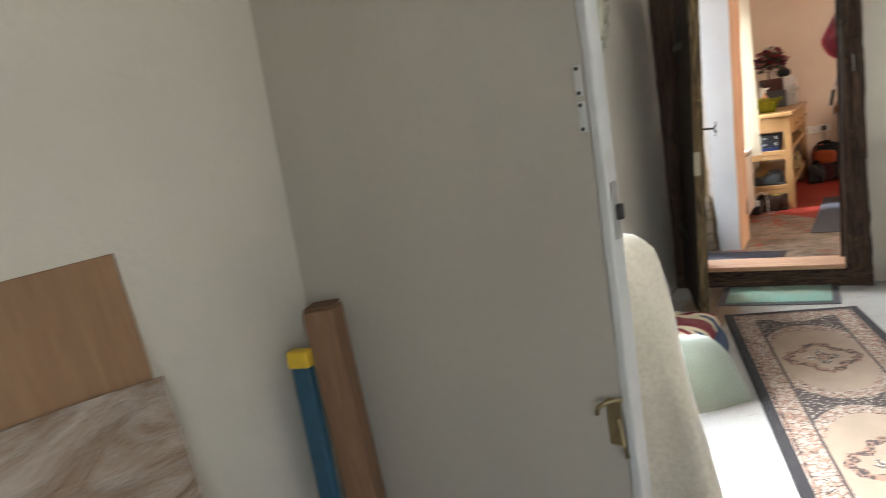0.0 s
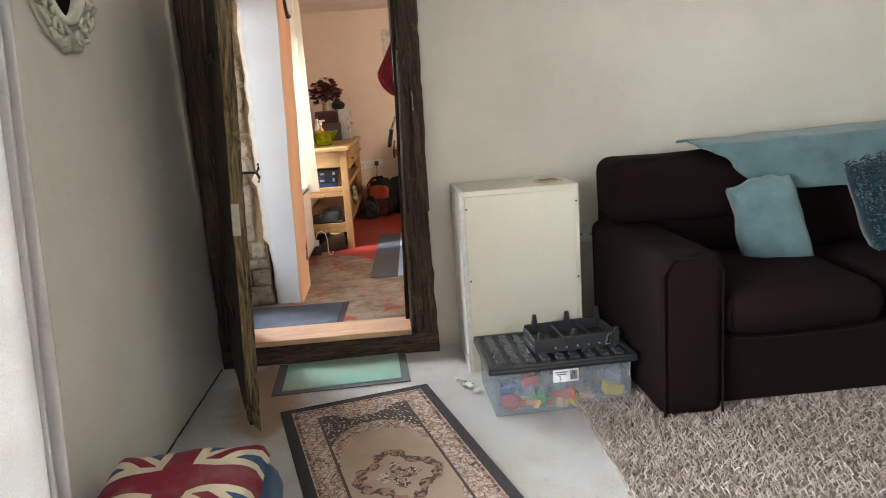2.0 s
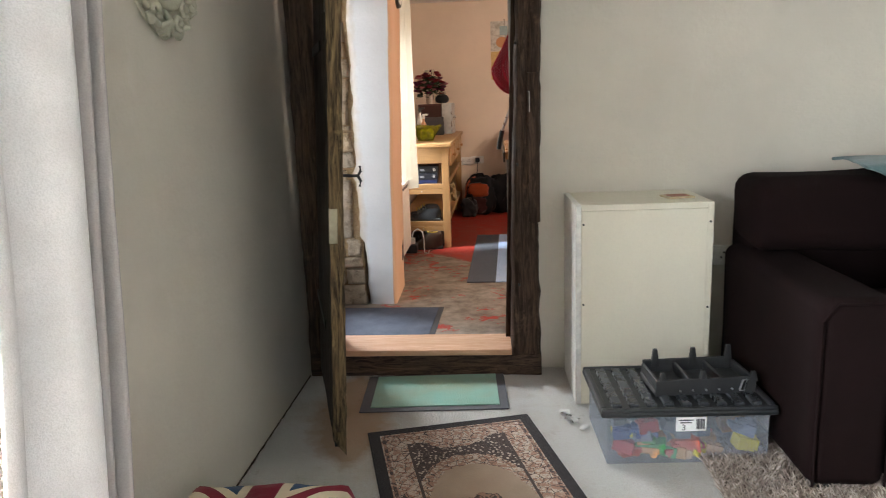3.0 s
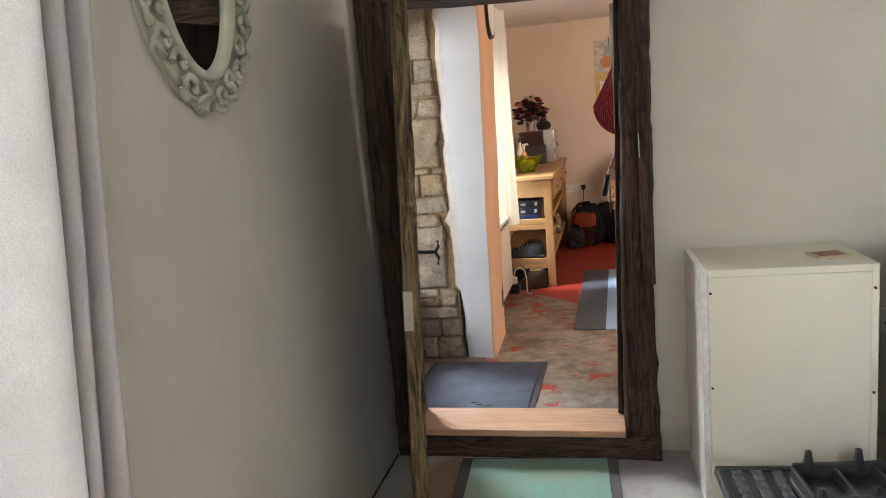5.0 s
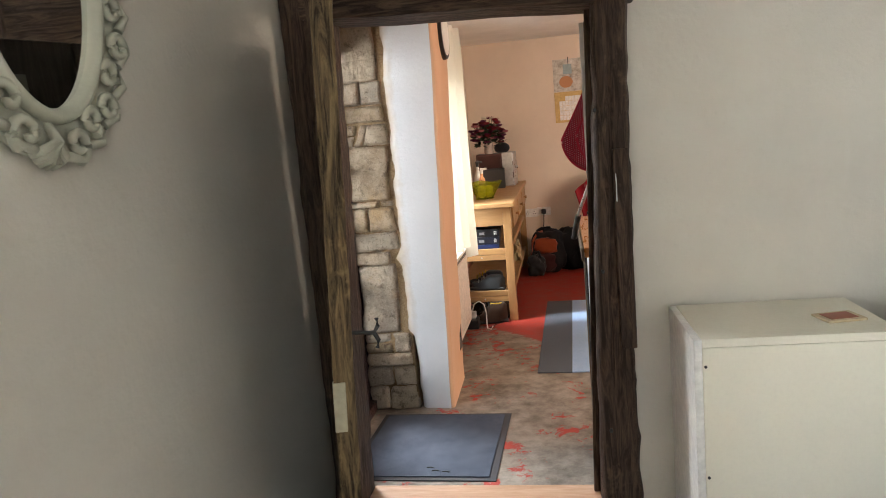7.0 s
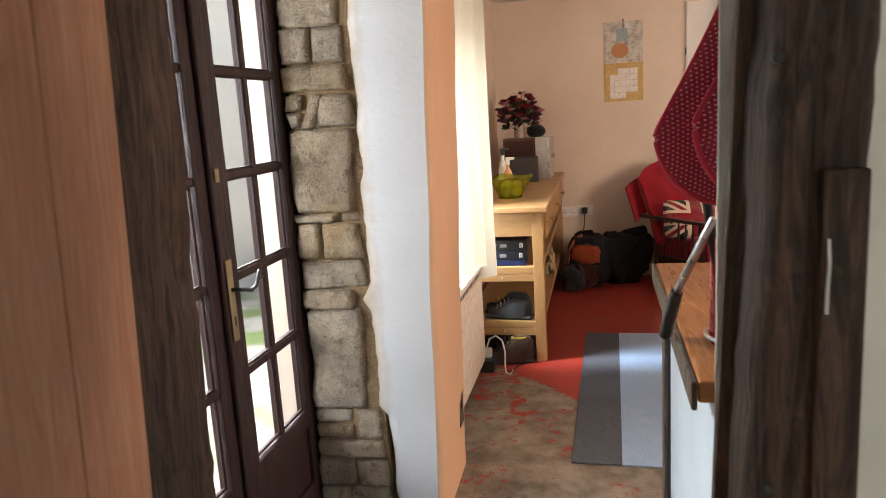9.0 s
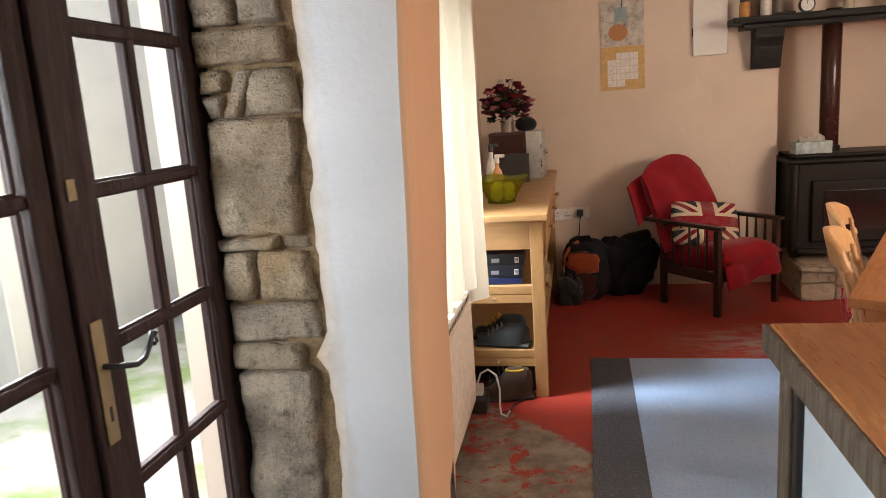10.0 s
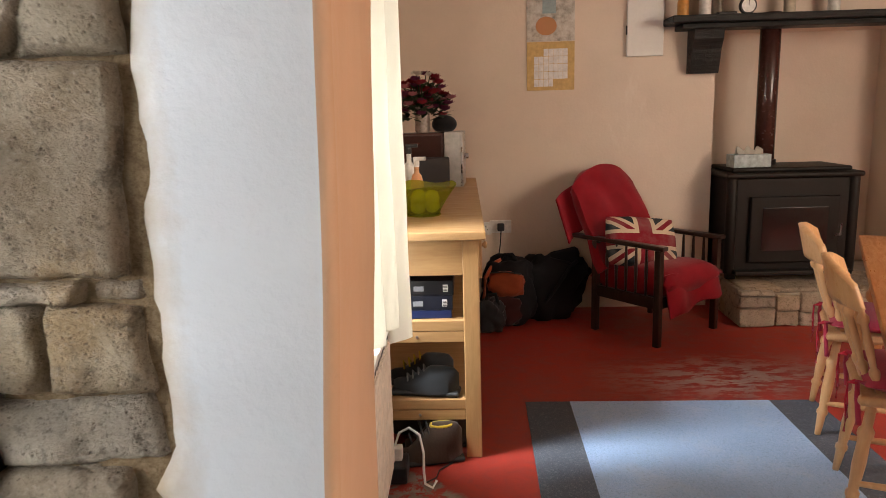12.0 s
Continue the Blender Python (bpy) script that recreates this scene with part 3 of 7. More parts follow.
def reveal():
    bm = B()
    nz, zs = 110, []
    for k in range(nz + 1):
        z = KF - 0.05 + (CEIL - KF + 0.05) * k / nz
        wob = 0.014 * noise.noise(Vector((0, 5, z * 5))) + 0.010 * noise.noise(Vector((0, 9, z * 14))) + 0.004 * noise.noise(Vector((0, 9, z * 40)))
        low = max(0.0, min(1.0, (0.36 - z) / 0.05))
        left = -0.226 + 0.045 * low - 0.035 * max(0.0, 1 - abs(z - 0.765) / 0.06) + wob
        r = 0.018 + 0.030 * max(z, 0.0) + 0.010 * noise.noise(Vector((3, 3, z * 2)))
        sw = 0.006 * noise.noise(Vector((1, 1, z * 3)))
        zs.append([bm.verts.new(p) for p in ((left, 6.875, z), (left + 0.006, 6.838, z), (left + 0.022, 6.812, z), (left + 0.055, 6.800 + sw, z), (-0.09, 6.797 - sw, z),
                                             (r - 0.02, 6.792, z), (r, 6.812, z), (r - 0.01, 7.29, z), (left, 7.29, z))])
    m = len(zs[0])
    for a, b in zip(zs, zs[1:]):
        for k in range(m):
            bm.faces.new((a[k], a[(k + 1) % m], b[(k + 1) % m], b[k]))
    bm.faces.new(zs[0])
    bm.faces.new(zs[-1][::-1])
    ob = structure("wall_pier", bm, M_WHITEWALL, "white plastered door reveal with a salmon inner face", "wall", True)
    ob.data.materials.append(M_SALMON)
    for p in ob.data.polygons:
        if p.normal.x > 0.7 and p.center.x > -0.05:
            p.material_index = 1
    n = Nodes("sandstone")
    big = n.noise(5, 6, 0.7)
    mid = n.noise(19, 6, 0.75)
    fine = n.noise(110, 5, 0.8)
    pit = n.voronoi(85)
    r = n.rand()
    base = n.ramp(r, (0.0, (0.40, 0.29, 0.18)), (0.25, (0.52, 0.45, 0.35)), (0.45, (0.56, 0.42, 0.26)), (0.65, (0.30, 0.235, 0.18)), (0.82, (0.60, 0.52, 0.41)), (1.0, (0.46, 0.36, 0.26)))
    c = n.mix(n.grey(big, 0.40, 0.62, 0, 0.65), base, (0.74, 0.61, 0.45))
    c = n.mix(n.grey(n.noise(3.1, 5, 0.7, n.scaled(1, 1, 1, None, (4, 2, 7))), 0.55, 0.66, 0, 0.6), c, (0.50, 0.32, 0.15))
    c = n.mix(n.grey(mid, 0.53, 0.66, 0, 0.7), c, (0.14, 0.10, 0.07))
    c = n.mix(n.grey(fine, 0.54, 0.68, 0, 0.45), c, (0.80, 0.70, 0.55))
    c = n.mix(n.grey(fine, 0.45, 0.34, 0, 0.45), c, (0.14, 0.10, 0.07))
    c = n.mix(n.grey(pit, 0.20, 0.06, 0, 0.55), c, (0.10, 0.075, 0.055))
    relief = n.m('ADD', n.m('MULTIPLY', mid, 1.5), n.m('ADD', fine, n.m('MULTIPLY', n.grey(pit, 0.0, 0.3), 0.5)))
    stone = n.done(c, 0.92, relief, 1.0, 0.02, spec=0.12)
    n = Nodes("lime_mortar")
    f = n.noise(120, 5, 0.75)
    g = n.noise(9, 5, 0.7)
    c = n.mix(n.grey(f, 0.35, 0.7), (0.26, 0.17, 0.09), (0.50, 0.36, 0.21))
    c = n.mix(n.grey(g, 0.5, 0.68, 0, 0.7), c, (0.16, 0.10, 0.06))
    mortar = n.done(c, 0.95, n.m('ADD', f, g), 0.9, 0.015, spec=0.1)
    bm = slab(B(), -0.56, -0.19, 6.818, 7.0, KF - 0.02, CEIL)
    bmesh.ops.subdivide_edges(bm, edges=[e for e in bm.edges if abs(e.verts[0].co.z - e.verts[1].co.z) > 1], cuts=60)
    bmesh.ops.subdivide_edges(bm, edges=[e for e in bm.edges if abs(e.verts[0].co.x - e.verts[1].co.x) > 0.2], cuts=9)
    for v in bm.verts:
        if v.co.y < 6.9:
            v.co.y += 0.012 * noise.noise(v.co * 14) + (0.070 if v.co.x < -0.465 else 0.0)
    wall = structure("wall_stone_jamb", bm, mortar, "rubble stone door jamb in lime mortar", "wall")
    # courses: bottom, top, then stones as (left, right, lean, wedge)
    rows = [(1.735, 2.14, [(-.462, -.250, 0, 0)]), (1.605, 1.728, [(-.462, -.352, 0, 0), (-.344, -.232, 0, 0)]), (1.512, 1.598, [(-.462, -.236, 0, 0)]),
            (1.452, 1.505, [(-.462, -.400, 0, 0)]), (1.392, 1.448, [(-.458, -.402, 0, .01)]), (1.390, 1.505, [(-.392, -.342, .022, 0), (-.332, -.240, 0.006, -.03)]),
            (1.090, 1.383, [(-.462, -.234, 0, 0)]), (1.054, 1.086, [(-.462, -.300, 0, 0), (-.302, -.228, 0, 0)]),
            (0.922, 1.048, [(-.462, -.374, 0, 0), (-.366, -.232, 0, 0)]), (0.812, 0.917, [(-.462, -.224, 0, 0)]), (0.736, 0.806, [(-.462, -.268, 0, 0)]),
            (0.346, 0.730, [(-.462, -.248, .006, 0)]), (0.285, 0.338, [(-.462, -.312, 0, 0)]), (0.226, 0.280, [(-.462, -.316, 0, 0)]), (0.224, 0.340, [(-.304, -.204, 0, 0)]),
            (0.148, 0.218, [(-.462, -.200, 0, 0)]), (0.030, 0.142, [(-.462, -.318, 0, 0), (-.310, -.196, 0, 0)]), (KF, 0.024, [(-.462, -.36, 0, 0), (-.352, -.198, 0, 0)])]
    k = 0
    for z0, z1, cells in rows:
        for x0, x1, lean, wedge in cells:
            k += 1
            tall = 0.006 if z1 - z0 > 0.2 else 0.0
            bm = rubble_stone(x0, x1, z0, z1, 6.790 - tall + 0.007 * math.sin(k * 2.4), 6.86, k, lean, wedge)
            part("stone", bm, stone, wall)
    # chips wedged into the joints
    for q, (x, z, w) in enumerate(((-.30, 1.087, .05), (-.42, 0.73, .06), (-.25, 0.345, .03), (-.41, 1.385, .05), (-.33, 0.806, .04), (-.40, 0.340, .05))):
        part("stone", rubble_stone(x - w / 2, x + w / 2, z - 0.008, z + 0.010, 6.806, 6.86, 40 + q), stone, wall)
    return stone


M_STONE = reveal()


# glazed doors
def glass_material():
    n = Nodes("window_glass")
    t = n.t
    out = t.nodes["Material Output"]
    tr = t.nodes.new("ShaderNodeBsdfTransparent")
    gl = t.nodes.new("ShaderNodeBsdfGlossy")
    gl.inputs["Roughness"].default_value = 0.02
    lay = t.nodes.new("ShaderNodeLayerWeight")
    lay.inputs[0].default_value = 0.5
    pw = t.nodes.new("ShaderNodeMath")
    pw.operation = 'POWER'
    pw.inputs[1].default_value = 5.0
    t.links.new(lay.outputs[1], pw.inputs[0])
    fr = t.nodes.new("ShaderNodeMath")
    fr.operation = 'MULTIPLY_ADD'
    fr.inputs[1].default_value, fr.inputs[2].default_value = 0.6, 0.03
    t.links.new(pw.outputs[0], fr.inputs[0])
    mx = t.nodes.new("ShaderNodeMixShader")
    t.links.new(fr.outputs[0], mx.inputs[0])
    t.links.new(tr.outputs[0], mx.inputs[1])
    t.links.new(gl.outputs[0], mx.inputs[2])
    t.links.new(mx.outputs[0], out.inputs[0])
    return n.mat


M_GLASS = glass_material()


def glazed_leaf(name, parent, x, y0, y1, z0, z1, glass_lo, cols, rows, mat, stile=0.075, bar=0.024, solid=True):
    """One leaf in the plane x: stiles, rails, glazing bars, panes and a lower panel."""
    leaf = new(name)
    leaf.parent = parent
    t = 0.022
    for ya, yb in ((y0, y0 + stile), (y1 - stile, y1)):
        part("stile", slab(B(), x - t, x + t, ya, yb, z0, z1, 0.004), mat, leaf)
    glass_hi = z1 - 0.09
    for za, zb in ((z0, z0 + 0.12), (glass_lo - 0.06, glass_lo), (glass_hi, z1)):
        part("rail", slab(B(), x - t, x + t, y0 + stile, y1 - stile, za, zb, 0.004), mat, leaf)
    if solid:
        part("lower_panel", slab(B(), x - 0.010, x + 0.010, y0 + stile, y1 - stile, z0 + 0.12, glass_lo - 0.06, 0.003), mat, leaf)
    ga, gb = y0 + stile, y1 - stile
    for r in range(1, rows):
        z = glass_lo + (glass_hi - glass_lo) * r / rows
        part("glazing_bar", slab(B(), x - 0.017, x + 0.017, ga, gb, z - bar / 2, z + bar / 2, 0.005), mat, leaf)
    for c in range(1, cols):
        y = ga + (gb - ga) * c / cols
        part("glazing_bar", slab(B(), x - 0.0155, x + 0.0155, y - bar / 2, y + bar / 2, glass_lo, glass_hi, 0.005), mat, leaf)
    for r in range(rows):
        for c in range(cols):
            za, zb = (glass_lo + (glass_hi - glass_lo) * k / rows for k in (r, r + 1))
            ya, yb = (ga + (gb - ga) * k / cols for k in (c, c + 1))
            p = part("pane", slab(B(), x - 0.002, x + 0.002, ya + 0.004, yb - 0.004, za + 0.004, zb - 0.004), M_GLASS, leaf)
            p.visible_shadow = False
            bead = B()
            for box in ((ya + 0.012, yb - 0.012, za + 0.010, za + 0.018), (ya + 0.012, yb - 0.012, zb - 0.018, zb - 0.010),
                        (ya + 0.010, ya + 0.018, za + 0.018, zb - 0.018), (yb - 0.018, yb - 0.010, za + 0.018, zb - 0.018)):
                slab(bead, x + 0.003, x + 0.0105, *box)
            part("glazing_bead", bead, mat, leaf)
    return leaf


def french_door():
    d = thing("door_french", Matrix(), "dark brown painted double glazed door in the kitchen outer wall", "door")
    d["kind"] = "structure"
    X = -0.49
    part("frame", slab(B(), X - 0.05, X + 0.024, 6.832, 6.876, KF, 2.06, 0.005), M_FDOOR, d)
    part("frame", slab(B(), X - 0.05, X + 0.05, 5.60, 5.708, KF, 2.08, 0.005), M_FDOOR, d)
    part("frame", slab(B(), X - 0.05, X + 0.05, 5.708, 6.832, 1.975, 2.08, 0.005), M_FDOOR, d)
    part("threshold", slab(B(), X - 0.07, X + 0.06, 5.708, 6.832, KF, -0.05, 0.005), M_FDOOR, d)
    a = glazed_leaf("leaf", d, X, 6.276, 6.829, -0.045, 1.970, 0.355, 2, 5, M_FDOOR, 0.082, 0.026)
    b = glazed_leaf("leaf", d, X, 5.712, 6.264, -0.045, 1.970, 0.355, 2, 5, M_FDOOR, 0.082, 0.026)
    part("cover_strip", slab(B(), X + 0.022, X + 0.040, 6.236, 6.286, -0.04, 1.965, 0.006), M_FDOOR, a)
    for z in (1.28, 0.25):
        part("bolt_keep", slab(B(), X + 0.040, X + 0.046, 6.25, 6.272, z - 0.02, z + 0.02, 0.002), M_BRASS, a, "small brass catch")
    # lock plate and curled lever
    part("lock_plate", slab(B(), X + 0.0405, X + 0.046, 6.250, 6.284, 0.79, 1.035, 0.003), M_BRASS, a, "worn brass lock plate")
    part("keyhole", slab(B(), X + 0.046, X + 0.0472, 6.263, 6.271, 0.835, 0.865, 0.0005), M_IRON, a)
    pts = [(X + 0.045, 6.268, 0.945), (X + 0.075, 6.268, 0.945), (X + 0.082, 6.28, 0.943), (X + 0.082, 6.315, 0.932), (X + 0.082, 6.342, 0.936), (X + 0.082, 6.362, 0.955),
           (X + 0.082, 6.376, 0.978), (X + 0.082, 6.388, 0.972), (X + 0.082, 6.386, 0.956), (X + 0.082, 6.376, 0.954)]
    part("lever", tube(B(), pts, 0.0062), M_IRON, a, "curled black iron lever handle")


french_door()


# ---- living room things ----
def jack_material(name, blue, red, white, wide, high, axes):
    """Union flag cloth over a rectangle wide by high, along two of the object's axes."""
    n = Nodes(name)
    xyz = n.xyz()
    u = n.m('DIVIDE', xyz[axes[0]], wide / 2)
    v = n.m('DIVIDE', xyz[axes[1]], high / 2)
    fine = n.noise(260, 2, 0.5)
    au, av = n.m('ABSOLUTE', u), n.m('ABSOLUTE', v)
    dg = n.m('ABSOLUTE', n.m('SUBTRACT', au, av))
    c = n.mix(n.m('LESS_THAN', dg, 0.27), blue, white)
    c = n.mix(n.m('LESS_THAN', dg, 0.10), c, red)
    c = n.mix(n.m('LESS_THAN', n.m('MINIMUM', n.m('MULTIPLY', au, 1.25), av), 0.36), c, white)
    c = n.mix(n.m('LESS_THAN', n.m('MINIMUM', n.m('MULTIPLY', au, 1.25), av), 0.22), c, red)
    c = n.mix(n.grey(n.noise(9, 5, 0.6), 0.45, 0.7, 0, 0.3), c, (0.25, 0.22, 0.2))
    return n.done(c, 0.85, fine, 0.3, 0.003, spec=0.2)


def white_door():
    m = pose(-0.165, 1.975, 0.0, 0, 0, -6.0)
    d = thing("door_open", m, "off-white painted flush door standing open beside the wall", "door")
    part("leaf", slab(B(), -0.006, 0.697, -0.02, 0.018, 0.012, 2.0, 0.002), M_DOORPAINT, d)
    bm = slab(B(), 0.698, 0.716, -0.0225, 0.0205, 0.012, 2.0, 0.005, 3)
    bmesh.ops.subdivide_edges(bm, edges=[e for e in bm.edges if abs(e.verts[0].co.z - e.verts[1].co.z) > 1], cuts=40)
    for v in bm.verts:
        v.co += 0.0012 * noise.noise_vector(v.co * 12)
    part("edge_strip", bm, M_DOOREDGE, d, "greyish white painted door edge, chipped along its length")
    # two small painted-over keeps, each with a screw hole at both ends
    for z in (1.188, 1.242):
        plate = part("keep", slab(B(), 0.683, 0.695, -0.0245, -0.0203, z - 0.023, z + 0.023, 0.0015), M_DOOREDGE, d, "small painted keep")
        for dz in (-0.018, 0.018):
            part("screw", rod(B(), (0.689, -0.0258, z + dz), (0.689, -0.0243, z + dz), 0.0032, None, 12), M_IRON, plate, "dark screw hole")
    part("latch_plate", slab(B(), 0.7162, 0.7180, -0.013, 0.009, 0.995, 1.085, 0.0006), flat("worn_latch_steel", (0.40, 0.39, 0.37), 0.4), d, "worn steel latch plate in the door edge")
    bm = slab(B(), 0.718, 0.729, -0.007, 0.004, 1.025, 1.05, 0.003)
    part("latch_bolt", bm, M_IRON, d, "dark latch bolt")
    part("keyhole_plate", slab(B(), 0.672, 0.696, -0.0235, -0.0203, 0.655, 0.735, 0.003), M_BRASS, d, "dull brass plate")
    part("hook", tube(B(), [(0.700, -0.024, 0.735), (0.682, -0.045, 0.737), (0.668, -0.047, 0.728), (0.664, -0.045, 0.715)], 0.004), M_BRASS, d, "dull metal hook")
    part("hook", tube(B(), [(0.690, -0.024, 0.70), (0.704, -0.042, 0.665), (0.702, -0.030, 0.64)], 0.004), M_BRASS, d, "dull metal hook")


white_door()


def leaning_panel():
    p = thing("leaning_panel", pose(0.0, 0.70, 0.0, 0, -8.5, 0), "pine panel half wrapped in clear film, leaning on the wall", "wooden panel")
    part("board", slab(B(), -0.02, 0.0, 0.0, 0.83, 0.0, 1.10, 0.002), wood("knotty_pine", (0.40, 0.25, 0.14), (0.27, 0.15, 0.08), 'Z', 0.55), p)
    n = Nodes("clear_film")
    f = n.noise(6, 6, 0.7, n.scaled(1, 0.6, 2.2), 1.4)
    film = n.done(n.mix(n.grey(f, 0.4, 0.7), (0.30, 0.21, 0.15), (0.55, 0.47, 0.41)), 0.16, f, 0.9, 0.03)
    bm = cloth(B(), 26, 26, lambda u, v: (0.007 + 0.006 * noise.noise(Vector((u * 5, v * 9, 1))), 0.0 + 0.84 * u, 0.001 + (0.88 + 0.03 * math.sin(u * 3)) * v), 0.004)
    part("film_wrap", bm, film, p, "crinkled clear plastic film")


leaning_panel()

rollwood = wood("brown_batten", (0.30, 0.17, 0.09), (0.19, 0.10, 0.05), 'Z', 0.6)
ob = thing("timber_batten", pose(-0.055, 1.885, 0.0, 0.5, -2.6, 20), "brown timber batten leaning in the corner", "timber batten")
part("batten", slab(B(), 0.005, 0.068, -0.035, 0.03, 0, 0.893, 0.004), rollwood, ob)
part("sawn_end", slab(B(), 0.008, 0.065, -0.032, 0.027, 0.8925, 0.90, 0.003), wood("sawn_end_grain", (0.24, 0.13, 0.07), (0.13, 0.07, 0.035), 'X', 0.8), ob, "darker sawn end")
ob = thing("spirit_level", pose(-0.078, 1.83, 0.0, 0, -1.2, 8), "blue spirit level with yellow end cap leaning in the corner", "spirit level")
part("body", slab(B(), -0.018, 0.022, -0.012, 0.012, 0.0, 0.785, 0.004), flat("level_blue", (0.03, 0.10, 0.16), 0.4), ob)
part("end_cap", slab(B(), -0.022, 0.026, -0.015, 0.015, 0.785, 0.82, 0.004), flat("level_yellow", (0.75, 0.50, 0.04), 0.5), ob, "yellow plastic end cap")


def draped_chair():
    c = thing("armchair_draped", pose(0.27, 2.38, 0.0, 0, 0, 6), "low wooden chair draped with a cream fleece throw", "chair")
    redwood = wood("terracotta_wood", (0.42, 0.20, 0.10), (0.26, 0.11, 0.05), 'Z', 0.45)
    for x in (-0.19, 0.19):
        for y, top in ((-0.26, 0.88), (0.24, 0.36)):
            part("leg", slab(B(), x - 0.022, x + 0.022, y - 0.022, y + 0.022, 0, top, 0.006), redwood, c)
    part("seat", slab(B(), -0.23, 0.23, -0.25, 0.27, 0.34, 0.42, 0.02), redwood, c)

    bm = slab(B(), -0.30, 0.235, -0.335, -0.215, 0.24, 0.965, 0.055, 4)
    bmesh.ops.subdivide_edges(bm, edges=[e for e in bm.edges if e.calc_length() > 0.09], cuts=9, use_grid_fill=True)
    for v in bm.verts:
        k = max(0.0, (0.95 - v.co.z) / 0.7)
        v.co.x += 0.13 * k * (1 if v.co.x > 0 else -0.2) + 0.010 * noise.noise(Vector((v.co.z * 4, v.co.y * 20, 1)))
        v.co.y += (0.030 * math.sin(v.co.x * 30 + 2 * v.co.z) + 0.02 * noise.noise(Vector((v.co.x * 7, 2, v.co.z * 3)))) * min(1.0, k * 1.6) - 0.03 * k
        v.co.z += -0.05 * max(0, -v.co.x) + 0.012 * noise.noise(v.co * 7)
        if v.co.z < 0.34:
            v.co.z += 0.10 * noise.noise(Vector((v.co.x * 9, v.co.y * 9, 5)))
        v.co += 0.004 * noise.noise_vector(v.co * 40)
    part("throw", bm, M_CREAM, c, "cream fleece throw with ragged hem")
    g = thing("cushion", pose(0.475, 2.47, 0.545, 30, 4, 40), "sage green scatter cushion resting on the draped chair", "cushion")
    part("cover", pad(B(), 0.32, 0.24, 0.11, 18, 2.2, 0.004, 3, None, 0.16), M_SAGE, g)


draped_chair()


def west_door_living():
    d = thing("door_living_glazed", Matrix(), "orange-brown stained glazed door in the living room outer wall", "door")
    d["kind"] = "structure"
    for y0, y1 in ((3.18, 3.276), (2.204, 2.27)):
        part("frame", slab(B(), -0.44, -0.32, y0, y1, 0.0, 2.045, 0.005), M_ORANGEWOOD, d)
    part("frame", slab(B(), -0.44, -0.32, 2.27, 3.18, 1.97, 2.045, 0.005), M_ORANGEWOOD, d)
    part("threshold", slab(B(), -0.46, -0.30, 2.27, 3.18, 0.0, 0.04, 0.004), M_ORANGEWOOD, d)
    glazed_leaf("leaf", d, -0.38, 2.275, 3.175, 0.05, 1.965, 0.4, 2, 4, M_ORANGEWOOD)
    bm = slab(B(), -0.315, -0.18, 3.235, 3.279, 0.0, 2.04, 0.004)
    structure("trim_window_lining", bm, M_ORANGEWOOD, "orange-brown stained wooden reveal lining", "trim", True)

    bm = slab(B(), -0.1695, -0.150, 3.345, 3.46, 0.0, 2.12, 0.004)
    structure("trim_architrave", bm, M_ORANGEWOOD, "red-brown stained architrave beside the curtain", "trim", True)
    bm = slab(B(), -0.1695, -0.152, 3.284, 3.343, 1.0, 2.12, 0.004)
    structure("trim_architrave_upper", bm, M_ORANGEWOOD, "red-brown stained upper architrave board", "trim", True)
    # rubble showing beside the lower part of the opening
    for k in range(7):
        z0 = 0.01 + 0.138 * k
        bm = slab(B(), -0.200, -0.152 + 0.006 * (k % 3), 3.284, 3.341, z0, z0 + 0.126, 0.012, 2)
        part("reveal_stone", roughen(bm, 0.006, 16, 1, k), M_STONE, d, "rubble stone of the reveal")

    def fold(y0, y1, x, amp, waves, ph, z0, z1, spread):
        def fn(u, v):
            y = y0 + (y1 - y0) * u + spread * (1 - v) * (u - 0.5) + 0.135 * (z0 + (z1 - z0) * v - 1.5)
            return (x + amp * math.sin(waves * u * math.pi * 2 + ph + 0.5 * math.sin(v * 3)) + 0.015 * noise.noise(Vector((u * 3, v * 3, ph))),
                    y + 0.008 * noise.noise(Vector((u * 6, v * 5, ph + 4))), z0 + (z1 - z0) * v)
        return fn
    solo("curtain", cloth(B(), 60, 30, fold(3.268, 3.515, -0.078, 0.034, 1.15, 0.6, 0.02, 2.1, 0.05), 0.006), M_LINING, "heavy white curtain lining drawn back beside the glazed door", "curtain", "living room curtains")
    solo("curtain", cloth(B(), 60, 30, fold(3.505, 3.615, -0.09, 0.042, 2.0, 1.5, 0.02, 2.1, 0.02), 0.006), M_GREYCURTAIN, "grey curtain hanging in tight folds against the wall", "curtain", "living room curtains")
    bm = rod(B(), (-0.08, 2.0, 2.13), (-0.08, 3.68, 2.13), 0.013, None, 16)
    solo("curtain_rail", bm, M_IRON, "dark metal curtain pole above the curtains", "curtain pole")


west_door_living()


